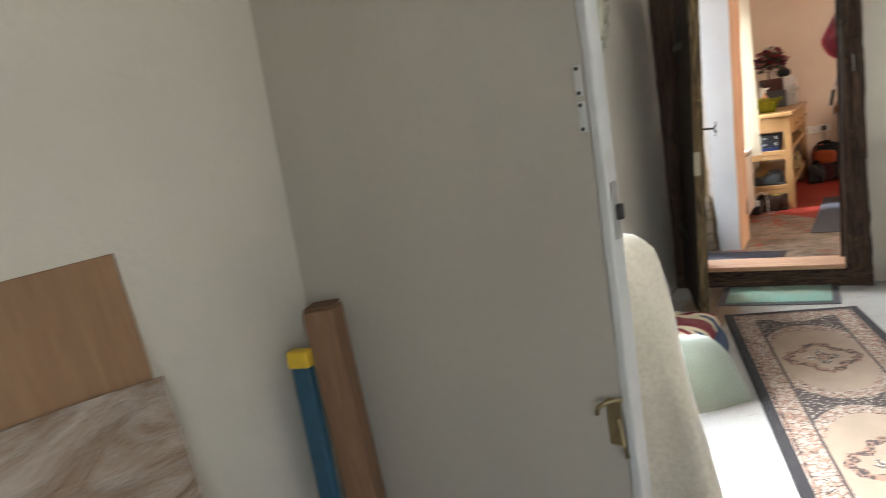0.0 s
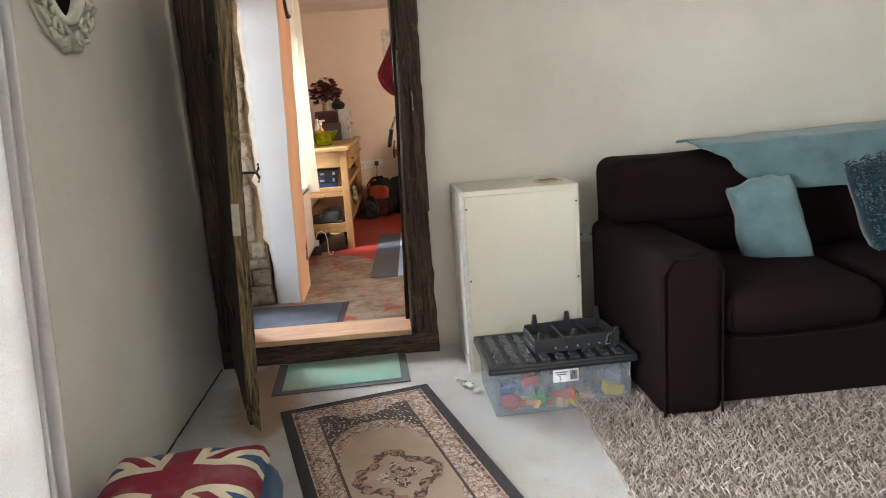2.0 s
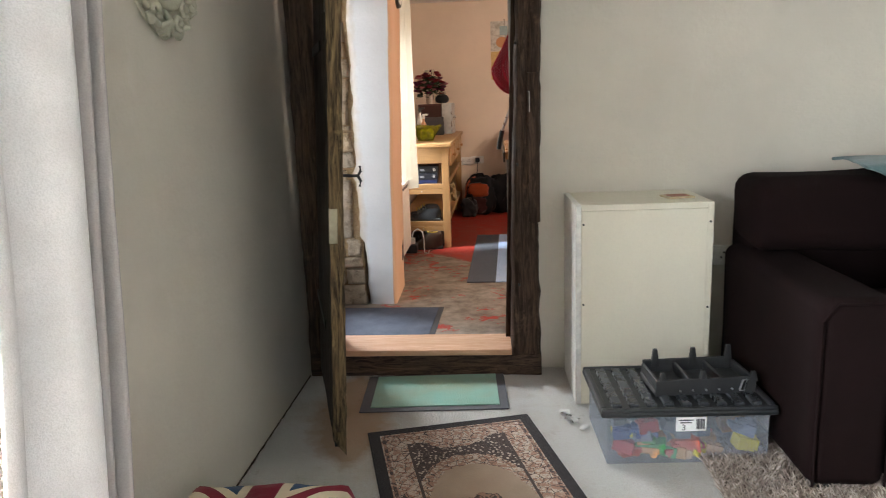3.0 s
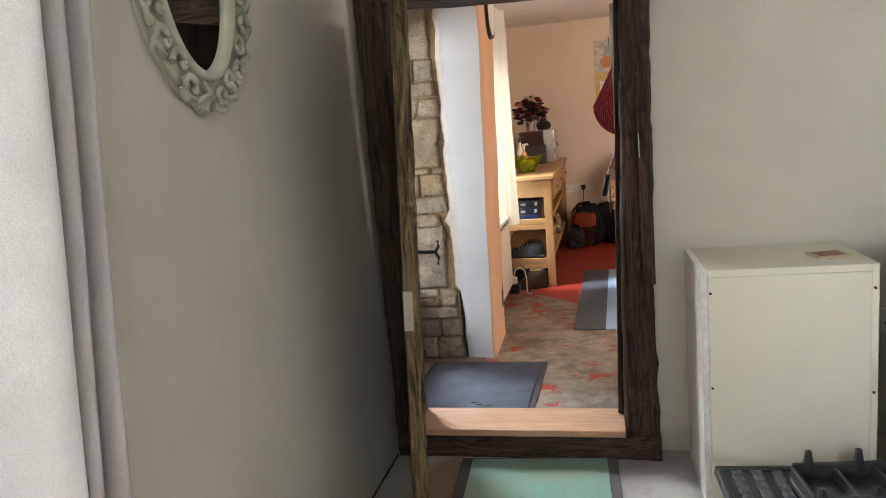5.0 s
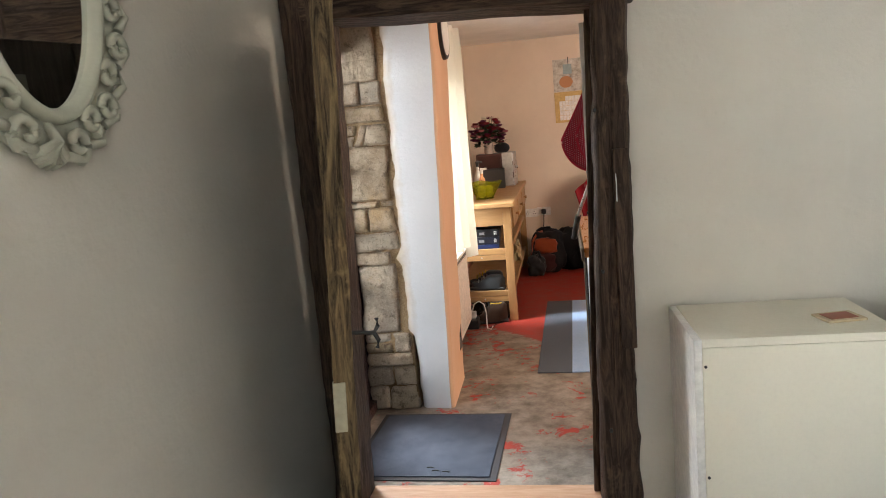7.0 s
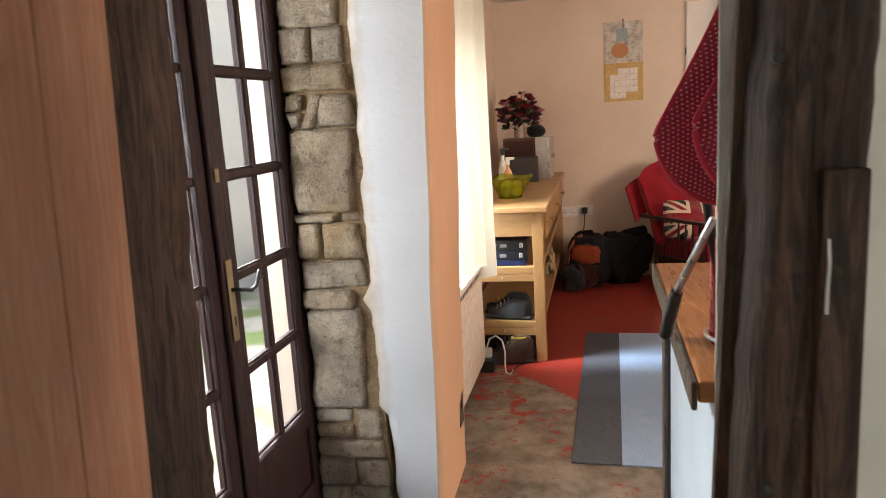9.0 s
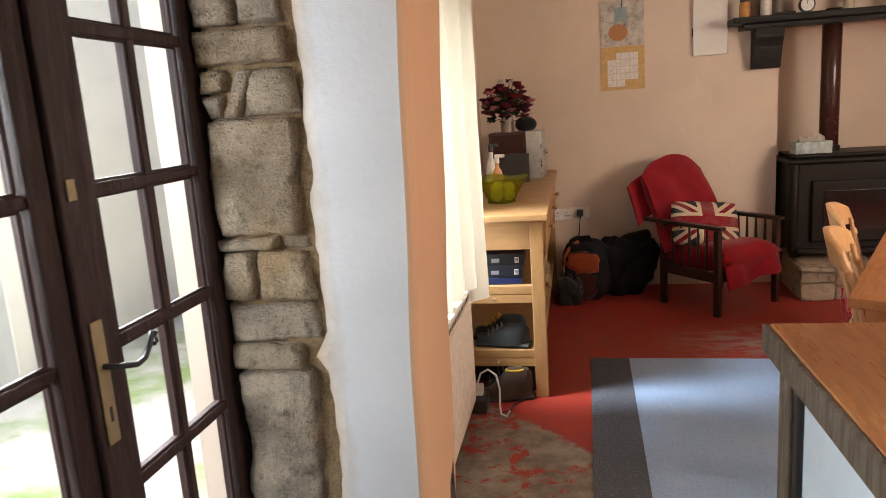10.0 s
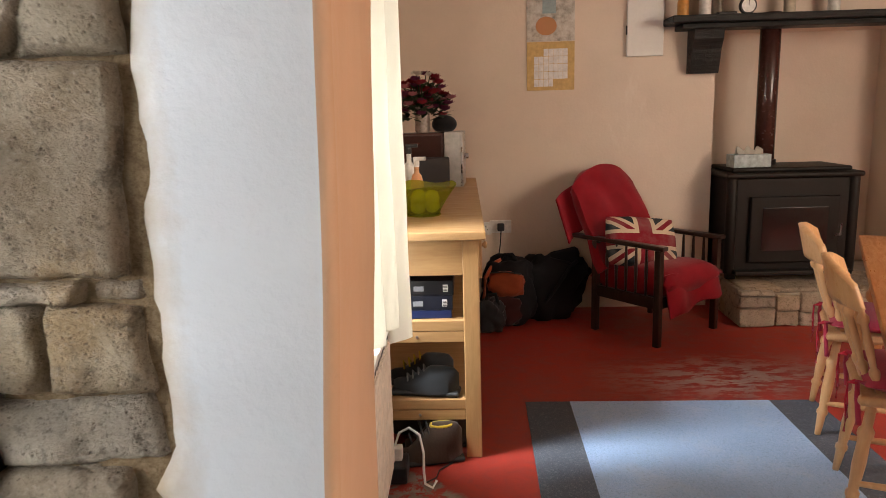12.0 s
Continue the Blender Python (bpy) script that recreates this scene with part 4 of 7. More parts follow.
def mirror():
    m = thing("oval_mirror", pose(-0.168, 4.135, 1.775), "oval wall mirror in a carved grey-green scrolled frame", "mirror")
    fm = paint("grey_green_frame_paint", (0.50, 0.50, 0.40), 0.5, 8, 120, 0.15, 0.25)
    n = Nodes("silvered_glass")
    silver = n.done((0.85, 0.86, 0.86), 0.02, metal=1.0)
    a, b = 0.150, 0.258

    def ring(bm, prof, seg=72):
        rows = []
        for k in range(seg):
            t = 2 * math.pi * k / seg
            ny, nz = math.cos(t) / a, math.sin(t) / b
            l = math.hypot(ny, nz)
            ny, nz = ny / l, nz / l
            rows.append([bm.verts.new((x, a * math.cos(t) + o * ny, b * math.sin(t) + o * nz)) for o, x in prof])
        for k in range(seg):
            r, s = rows[k], rows[(k + 1) % seg]
            for j in range(len(prof)):
                jj = (j + 1) % len(prof)
                bm.faces.new((r[j], r[jj], s[jj], s[j]))
        return bm
    part("glass", rod(B(), (0.0, 0, 0), (0.012, 0, 0), 1.0, None, 64), silver, m, "clear mirror glass")
    g = m.children[0]
    for v in g.data.vertices:
        v.co.y *= a + 0.006
        v.co.z *= b + 0.006
    part("inner_bead", ring(B(), [(-0.004, 0.012), (0.0, 0.026), (0.010, 0.033), (0.020, 0.030), (0.024, 0.018), (0.020, 0.004), (0.0, 0.004)]), fm, m)
    part("back_band", ring(B(), [(0.018, 0.002), (0.018, 0.014), (0.055, 0.018), (0.086, 0.010), (0.088, 0.002)]), fm, m)
    # carved scrolls and shells all round
    count = 26
    for k in range(count):
        t = 2 * math.pi * (k + 0.5) / count + math.pi / 2
        ny, nz = math.cos(t) / a, math.sin(t) / b
        l = math.hypot(ny, nz)
        ny, nz = ny / l, nz / l
        ty, tz = -nz, ny
        cy, cz = a * math.cos(t) + 0.055 * ny, b * math.sin(t) + 0.055 * nz
        flip = 1 if math.cos(t) > 0 else -1
        if k % 13 == 6 or k % 13 == 12:
            for j in range(-3, 4):
                bm = B()
                an = j * 0.30
                dy, dz = ny * math.cos(an) + ty * math.sin(an), nz * math.cos(an) + tz * math.sin(an)
                tube(bm, [(0.014, cy - 0.030 * ny, cz - 0.030 * nz), (0.036, cy + 0.005 * dy, cz + 0.005 * dz), (0.026, cy + 0.036 * dy, cz + 0.036 * dz), (0.010, cy + 0.042 * dy, cz + 0.042 * dz)], 0.0085, 8)
                part("shell_rib", bm, fm, m)
            continue
        bm = B()
        pts = []
        for i in range(20):
            w = i / 19
            an = w * 2.15 * math.pi * flip
            r = 0.030 * (1 - 0.74 * w)
            py, pz = r * math.cos(an), r * math.sin(an)
            off = -0.012 + (0.020 if k % 2 else 0.0)
            pts.append((0.022 + 0.012 * w, cy + py * ny + pz * ty + off * ny, cz + py * nz + pz * tz + off * nz))
        tube(bm, pts, 0.0105, 8, 0.35)
        e = [(0.020, cy + 0.020 * ny - 0.03 * ty * flip, cz + 0.020 * nz - 0.03 * tz * flip), (0.028, cy + 0.034 * ny, cz + 0.034 * nz), (0.018, cy + 0.026 * ny + 0.028 * ty * flip, cz + 0.026 * nz + 0.028 * tz * flip)]
        tube(bm, e, 0.010, 8, 0.5)
        part("scroll", bm, fm, m)


mirror()


def pouf():
    m = pose(0.125, 3.645, 0.0, 0, 0, 3)
    p = thing("pouf", m, "square flag-patterned blue pouf on the carpet", "pouf")
    top = jack_material("pouf_flag_cloth", (0.035, 0.075, 0.15), (0.19, 0.018, 0.035), (0.62, 0.55, 0.40), 0.46, 0.46, (0, 1))
    blue = fabric("pouf_blue_cloth", (0.03, 0.07, 0.15), 300, 0.8, 0.2, 0.1)
    bm = slab(B(), -0.21, 0.21, -0.22, 0.22, 0.0, 0.250, 0.065, 4)
    bmesh.ops.subdivide_edges(bm, edges=bm.edges[:], cuts=2, use_grid_fill=True)
    for v in bm.verts:
        bulge = 1 + 0.15 * math.sin(math.pi * min(max(v.co.z / 0.26, 0), 1))
        v.co.x *= bulge
        v.co.y *= bulge
        v.co += 0.018 * noise.noise_vector(v.co * 6) + 0.008 * noise.noise_vector(v.co * 17)
        v.co.z = max(v.co.z, 0.0)
    part("side_cover", bm, blue, p)

    def lid(u, v):
        x, y = (u - 0.5) * 0.42, (v - 0.5) * 0.44
        r = 1 - max(abs(u - 0.5), abs(v - 0.5)) * 2
        z = 0.228 + 0.070 * math.sqrt(max(0.0, 1 - (1 - r) ** 4)) + 0.014 * noise.noise(Vector((x * 9, y * 9, 3))) - 0.02 * math.exp(-((x - 0.02) ** 2 + (y + 0.05) ** 2) / 0.004)
        return (x, y, z)
    part("flag_top", cloth(B(), 30, 30, lid, 0.012), top, p, "flag cloth top in red, cream and blue")


pouf()


def rugs():
    # long patterned runner
    W, L = 0.63, 2.35
    n = Nodes("patterned_runner")
    x, y, z = n.xyz()
    ax, ay = n.m('ABSOLUTE', x), n.m('ABSOLUTE', y)
    dx = n.m('SUBTRACT', W / 2, ax)
    dy = n.m('SUBTRACT', L / 2, ay)
    d = n.m('MINIMUM', dx, dy)
    pile = n.noise(330, 2, 0.6)
    fl = n.voronoi(62)
    fl2 = n.voronoi(33, None, 'DISTANCE_TO_EDGE')
    swirl = n.noise(38, 3, 0.6, None, 1.4)
    black, tan, dusk, pale, rust = (0.012, 0.011, 0.014), (0.40, 0.30, 0.22), (0.065, 0.045, 0.042), (0.56, 0.47, 0.39), (0.36, 0.21, 0.15)
    floral = n.mix(n.grey(swirl, 0.49, 0.54), rust, pale)
    floral = n.mix(n.m('LESS_THAN', fl2, 0.035), floral, dusk)
    floral = n.mix(n.m('LESS_THAN', fl, 0.28), floral, n.mix(n.grey(swirl, 0.4, 0.6), pale, tan))
    dense = n.mix(n.grey(n.voronoi(75), 0.28, 0.40), pale, dusk)
    dense = n.mix(n.grey(swirl, 0.56, 0.60, 0, 0.7), dense, black)
    # repeats of the medallion field along the runner
    P = 0.945
    ly = n.m('SUBTRACT', n.m('MODULO', n.m('ADD', y, 10.5 * P + 0.47), P), P / 2)
    ang = n.m('ARCTAN2', ly, n.m('MULTIPLY', x, 1.35))
    r = n.m('SQRT', n.m('ADD', n.m('MULTIPLY', n.m('MULTIPLY', x, 1.2), n.m('MULTIPLY', x, 1.2)), n.m('MULTIPLY', ly, ly)))
    star = n.m('ADD', 0.105, n.m('ADD', n.m('MULTIPLY', n.m('ABSOLUTE', n.m('COSINE', n.m('MULTIPLY', ang, 2.0))), 0.055), n.m('MULTIPLY', n.m('COSINE', n.m('MULTIPLY', ang, 16)), 0.007)))
    wobble = n.m('MULTIPLY', n.m('SUBTRACT', n.noise(45, 2, 0.5), 0.5), 0.035)
    q = n.m('SUBTRACT', n.m('ADD', r, wobble), star)
    oval = n.m('SUBTRACT', n.m('ADD', n.m('POWER', n.m('DIVIDE', ax, 0.205), 2.2), n.m('POWER', n.m('DIVIDE', n.m('ABSOLUTE', ly), 0.425), 2.4)), 1.0)
    oval = n.m('ADD', oval, n.m('MULTIPLY', wobble, 5.0))
    c = n.mix(n.grey(n.noise(5, 4, 0.6), 0.4, 0.7), tan, dim(tan, 1.25))
    band = n.m('LESS_THAN', n.m('ABSOLUTE', n.m('SUBTRACT', q, 0.0)), 0.022)
    c = n.mix(band, c, n.mix(n.grey(swirl, 0.47, 0.52), dusk, rust))
    inner = n.m('LESS_THAN', q, -0.075)
    c = n.mix(inner, c, n.mix(n.grey(swirl, 0.48, 0.53), dusk, pale))
    c = n.mix(n.m('LESS_THAN', q, -0.115), c, rust)
    c = n.mix(n.m('GREATER_THAN', oval, -0.28), c, floral)
    c = n.mix(n.m('GREATER_THAN', oval, 0.10), c, dense)
    c = n.mix(n.m('LESS_THAN', dx, 0.142), c, dusk)
    c = n.mix(n.m('LESS_THAN', d, 0.132), c, floral)
    c = n.mix(n.m('LESS_THAN', d, 0.060), c, n.mix(n.grey(swirl, 0.47, 0.52), dusk, rust))
    c = n.mix(n.m('LESS_THAN', d, 0.048), c, floral)
    c = n.mix(n.m('LESS_THAN', d, 0.042), c, black)
    c = n.mix(n.grey(pile, 0.4, 0.75, 0, 0.35), c, dim(dusk, 1.5))
    mat = n.done(c, 0.95, pile, 0.5, 0.004, spec=0.1, sheen=0.15)
    s = math.radians(15.0)
    far = Vector((0.508, 4.755))
    cx, cy = far.x + math.sin(s) * L / 2, far.y - math.cos(s) * L / 2
    bm = slab(B(), -W / 2, W / 2, -L / 2, L / 2, 0.0, 0.009, 0.003)
    ob = solo("runner_rug", bm, mat, "tan patterned runner rug with black border on the carpet", "rug")
    ob.matrix_world = pose(cx, cy, 0.001, 0, 0, 15.0)

    # green door mat
    n = Nodes("green_mat_pile")
    f = n.noise(300, 3, 0.7)
    g = n.noise(4, 4, 0.6)
    c = n.mix(n.grey(g, 0.35, 0.65), (0.30, 0.37, 0.27), (0.23, 0.47, 0.40))
    c = n.mix(n.grey(f, 0.45, 0.7, 0, 0.6), c, (0.55, 0.66, 0.56))
    green = n.done(c, 0.95, f, 0.8, 0.006, spec=0.1)
    m = thing("door_mat", pose(0.428, 5.068, 0.001, 0, 0, 3.2), "small green door mat with grey rubber border", "door mat")
    part("backing", slab(B(), -0.305, 0.305, -0.19, 0.19, 0.0, 0.005, 0.002), flat("grey_rubber", (0.10, 0.10, 0.11), 0.8), m, "grey rubber border")
    part("mat_surface", slab(B(), -0.262, 0.268, -0.155, 0.172, 0.004, 0.010, 0.002), green, m)

    # shag rug: a base with many tufts
    n = Nodes("shag_tufts")
    ri = n.island()
    c = n.ramp(ri, (0.0, (0.20, 0.155, 0.13)), (0.35, (0.32, 0.26, 0.22)), (0.7, (0.46, 0.39, 0.34)), (1.0, (0.62, 0.56, 0.50)))
    tuft = n.done(c, 0.95, spec=0.1, sheen=0.2)
    rng = np.random.default_rng(4)
    x0, x1, y0, y1 = 1.40, 3.7, 2.3, 4.62
    rug = thing("shag_rug", Matrix(), "deep grey-beige shag rug under the sofa", "rug")
    part("backing", slab(B(), x0, x1, y0, y1, 0.0, 0.012, 0.004), fabric("shag_backing", (0.22, 0.17, 0.14), 200), rug)
    N = 46000
    px = x0 - 0.01 + (x1 - x0) * rng.random(N) ** 1.35
    py = y0 + (y1 + 0.01 - y0) * (1 - rng.random(N) ** 1.5)
    a = rng.random(N) * 2 * np.pi
    lean = 0.006 + 0.020 * rng.random(N)
    hgt = 0.022 + 0.020 * rng.random(N)
    w = 0.0024 + 0.0018 * rng.random(N)
    verts = np.zeros((N, 5, 3))
    for k, (sx, sy) in enumerate(((1, 0), (-0.5, 0.87), (-0.5, -0.87))):
        verts[:, k, 0] = px + sx * w
        verts[:, k, 1] = py + sy * w
        verts[:, k, 2] = 0.008
    for k, (lx, q) in enumerate(((0.0, 0.85), (0.45, 1.0))):
        verts[:, 3 + k, 0] = px + np.cos(a) * lean * (0.7 + lx)
        verts[:, 3 + k, 1] = py + np.sin(a) * lean * (0.7 + lx)
        verts[:, 3 + k, 2] = hgt * q
    faces = []
    for i in range(N):
        b = 5 * i
        faces += [(b, b + 1, b + 4, b + 3), (b + 1, b + 2, b + 4), (b + 2, b, b + 3, b + 4)]
    me = bpy.data.meshes.new("pile")
    me.from_pydata(verts.reshape(-1, 3).tolist(), [], faces)
    me.materials.append(tuft)
    ob = new("pile", me)
    ob.parent = rug
    ob["kind"] = "stuff"


rugs()


def cabinet():
    c = thing("cabinet", pose(1.012, 4.945, 0.0, 0, 0, 1.5), "ivory painted board cabinet standing by the wall", "cabinet")
    # left side whiter than the front: the light on it is put into colour
    part("side_panel", slab(B(), 0.0, 0.022, 0.0, 0.375, 0.0, 0.815, 0.002), M_WHITEPLASTIC, c, "side panel coloured whiter to look lit from the left")
    part("side_panel", slab(B(), 0.503, 0.525, 0.003, 0.375, 0.0, 0.815, 0.002), M_CABINET, c)
    part("front_panel", slab(B(), 0.0225, 0.5025, 0.0, 0.018, 0.0, 0.792, 0.0015), M_CABINET, c)
    part("top_panel", slab(B(), 0.0225, 0.5025, 0.0, 0.375, 0.793, 0.816, 0.0015), M_CABINET, c)
    part("back_panel", slab(B(), 0.0225, 0.5025, 0.36, 0.375, 0.0, 0.792), M_CABINET, c)
    for x, z in ((0.512, 0.74), (0.512, 0.40), (0.030, 0.74), (0.030, 0.42)):
        part("screw", rod(B(), (x, -0.0035, z), (x, 0.004, z), 0.004, None, 10), M_IRON, c, "dark screw head")
    k = thing("coaster", pose(1.43, 5.10, 0.8165, 0, 0, 12), "small printed card lying on the cabinet", "coaster")
    part("card", slab(B(), -0.055, 0.055, -0.045, 0.045, 0, 0.007, 0.002), flat("card_cream", (0.58, 0.47, 0.30), 0.6), k)
    part("print", slab(B(), -0.04, 0.038, -0.03, 0.03, 0.0068, 0.0085), flat("card_print_red", (0.35, 0.13, 0.08), 0.6), k, "red and brown print")


cabinet()


# lighter copy of the lid plastic: light on the raised ribs set as colour
M_RIB = flat("lid_plastic_lit_ribs", (0.045, 0.050, 0.056), 0.28)


def tub():
    n = Nodes("clear_plastic_tub")
    n.bsdf.inputs["Transmission Weight"].default_value = 0.0
    t = n.t
    tr = t.nodes.new("ShaderNodeBsdfTransparent")
    tr.inputs[0].default_value = (0.88, 0.90, 0.93, 1)
    gl = t.nodes.new("ShaderNodeBsdfPrincipled")
    gl.inputs["Base Color"].default_value = (0.62, 0.65, 0.70, 1)
    gl.inputs["Roughness"].default_value = 0.15
    mx = t.nodes.new("ShaderNodeMixShader")
    mx.inputs[0].default_value = 0.16
    t.links.new(tr.outputs[0], mx.inputs[1])
    t.links.new(gl.outputs[0], mx.inputs[2])
    t.links.new(mx.outputs[0], t.nodes["Material Output"].inputs[0])
    clear = n.mat
    b = thing("storage_tub", pose(1.325, 4.645, 0.0, 0, 0, 2.5), "clear plastic storage tub full of toys with a dark ribbed lid", "storage box")
    for name, box in (("front_wall", (-0.265, 0.265, -0.178, -0.175)), ("back_wall", (-0.265, 0.265, 0.175, 0.178)), ("end_wall", (-0.268, -0.265, -0.178, 0.178)), ("end_wall", (0.265, 0.268, -0.178, 0.178))):
        part(name, slab(B(), box[0], box[1], box[2], box[3], 0.004, 0.178), clear, b, "clear plastic")
    part("floor_panel", slab(B(), -0.265, 0.265, -0.175, 0.175, 0.0, 0.004), clear, b, "clear plastic")
    lid = slab(B(), -0.292, 0.292, -0.200, 0.200, 0.176, 0.198, 0.009, 3)
    part("lid", lid, M_BLACKPLASTIC, b, "dark grey ribbed plastic lid")
    for k in range(9):
        x = -0.232 + k * 0.058
        part("rib", slab(B(), x - 0.016, x + 0.016, -0.165, 0.165, 0.196, 0.211, 0.004), M_RIB, b)
    for box in ((-0.29, 0.29, -0.198, -0.178), (-0.29, 0.29, 0.178, 0.198), (-0.29, -0.268, -0.178, 0.178), (0.268, 0.29, -0.178, 0.178)):
        part("lid_rim", slab(B(), *box, 0.192, 0.208, 0.006), M_BLACKPLASTIC, b)
    lab = part("price_label", slab(B(), -0.04, 0.06, -0.1815, -0.179, 0.118, 0.168), flat("label_white", (0.82, 0.82, 0.82), 0.5), b, "white price label")
    ink = flat("label_ink", (0.05, 0.05, 0.06), 0.6)
    for z, x0, x1 in ((0.158, -0.032, 0.016), (0.149, -0.026, 0.012)):
        part("text_bar", slab(B(), x0, x1, -0.1825, -0.1815, z - 0.002, z + 0.002), ink, lab)
    for k in range(9):
        part("barcode_bar", slab(B(), 0.026 + k * 0.0032, 0.0276 + k * 0.0032 + 0.0006 * (k % 3), -0.1825, -0.1815, 0.126, 0.162), ink, lab)
    cu = bpy.data.curves.new("price_text", 'FONT')
    cu.body, cu.size, cu.extrude = "3", 0.030, 0.0004
    tmp = bpy.data.objects.new("price_text", cu)
    scene.collection.objects.link(tmp)
    me = bpy.data.meshes.new_from_object(tmp.evaluated_get(bpy.context.evaluated_depsgraph_get()))
    bpy.data.objects.remove(tmp)
    me.materials.append(ink)
    digit = new("price_digit", me)
    digit.parent = lab
    digit.matrix_local = pose(-0.022, -0.182, 0.122, 90, 0, 0)
    cols = [(0.62, 0.10, 0.05), (0.72, 0.36, 0.16), (0.80, 0.62, 0.05), (0.07, 0.35, 0.10), (0.05, 0.10, 0.30), (0.68, 0.40, 0.22), (0.22, 0.24, 0.30), (0.16, 0.18, 0.22), (0.5, 0.05, 0.06)]
    mats = [flat("toy_colour_%d" % i, c, 0.4) for i, c in enumerate(cols)]
    rng = random.Random(7)
    M = pose(1.325, 4.645, 0.0, 0, 0, 2.5)
    for k in range(52):
        low = k % 2 == 0
        x, y = rng.uniform(-0.23, 0.23), rng.choice((-0.14, -0.14, rng.uniform(-0.1, 0.13)))
        z = rng.uniform(0.022, 0.06) if low else rng.uniform(0.085, 0.135)
        s = rng.uniform(0.026, 0.044) if low else rng.uniform(0.020, 0.034)
        bm = B()
        kind = k % 5
        if kind < 3:
            slab(bm, -s, s, -s * 0.7, s * 0.7, -s * 0.6, s * 0.6, 0.003)
            if kind == 1:
                for sx in (-0.5, 0.5):
                    rod(bm, (sx * s, 0, s * 0.6), (sx * s, 0, s * 0.85), s * 0.3, None, 10)
        else:
            slab(bm, -s * 1.3, s * 1.3, -s * 0.6, s * 0.6, -s * 0.35, s * 0.2, 0.004)
            slab(bm, -s * 0.6, s * 0.6, -s * 0.5, s * 0.5, s * 0.15, s * 0.6, 0.005)
            for wx in (-0.8, 0.8):
                rod(bm, (wx * s, -s * 0.66, -s * 0.32), (wx * s, s * 0.66, -s * 0.32), s * 0.32, None, 12)
        mat = mats[rng.choice((0, 1, 2, 3, 5, 1, 5, 5, 8))] if low else mats[rng.choice((4, 6, 7, 6, 7, 6, 8))]
        ob = solo("toy_block" if kind < 3 else "toy_car", bm, mat, "small coloured plastic toy inside the clear tub", "toy", "toys in the tub")
        ob.matrix_world = M @ pose(x, y, z, rng.uniform(-12, 12), rng.uniform(-14, 14), rng.uniform(-25, 25))
    # black plastic tray on the lid
    g = thing("plastic_tray", pose(1.405, 4.655, 0.2065, 0, 0, 6), "black moulded plastic tray lying on the tub lid", "plastic tray")
    dk = flat("black_moulded_plastic", (0.03, 0.031, 0.033), 0.42)
    part("base", slab(B(), -0.175, 0.175, -0.085, 0.085, 0.0, 0.022, 0.005), dk, g)
    part("front_rail", slab(B(), -0.175, 0.175, -0.095, -0.083, 0.0, 0.058, 0.004), dk, g)
    part("back_rail", slab(B(), -0.165, 0.165, 0.083, 0.095, 0.0, 0.066, 0.004), dk, g)
    for x in (-0.165, -0.05, 0.06, 0.165):
        part("cross_rib", slab(B(), x - 0.006, x + 0.006, -0.083, 0.083, 0.02, 0.055, 0.003), dk, g)
    for x, y, h in ((-0.15, -0.088, 0.085), (-0.01, -0.088, 0.085), (0.165, -0.088, 0.075), (-0.12, 0.088, 0.105), (0.02, 0.088, 0.105), (0.15, 0.088, 0.110)):
        bm = B()
        vs = [bm.verts.new(p) for p in ((x - 0.016, y - 0.006, 0.04), (x + 0.016, y - 0.006, 0.04), (x + 0.007, y - 0.006, h), (x - 0.007, y - 0.006, h),
                                        (x - 0.016, y + 0.006, 0.04), (x + 0.016, y + 0.006, 0.04), (x + 0.007, y + 0.006, h), (x - 0.007, y + 0.006, h))]
        for f in ((0, 1, 2, 3), (7, 6, 5, 4), (0, 4, 5, 1), (1, 5, 6, 2), (2, 6, 7, 3), (3, 7, 4, 0)):
            bm.faces.new([vs[i] for i in f])
        part("lug", bm, dk, g)
    for x in (-0.09, -0.045, 0.0, 0.045, 0.09):
        part("rivet", rod(B(), (x, -0.099, 0.018), (x, -0.094, 0.018), 0.004, None, 8), M_METAL, g, "small steel rivet")
    part("clip", tube(B(), [(0.115, -0.099, 0.012), (0.125, -0.101, 0.05), (0.140, -0.101, 0.052), (0.130, -0.099, 0.010), (0.115, -0.099, 0.012)], 0.0035), M_METAL, g, "wire clip")


tub()


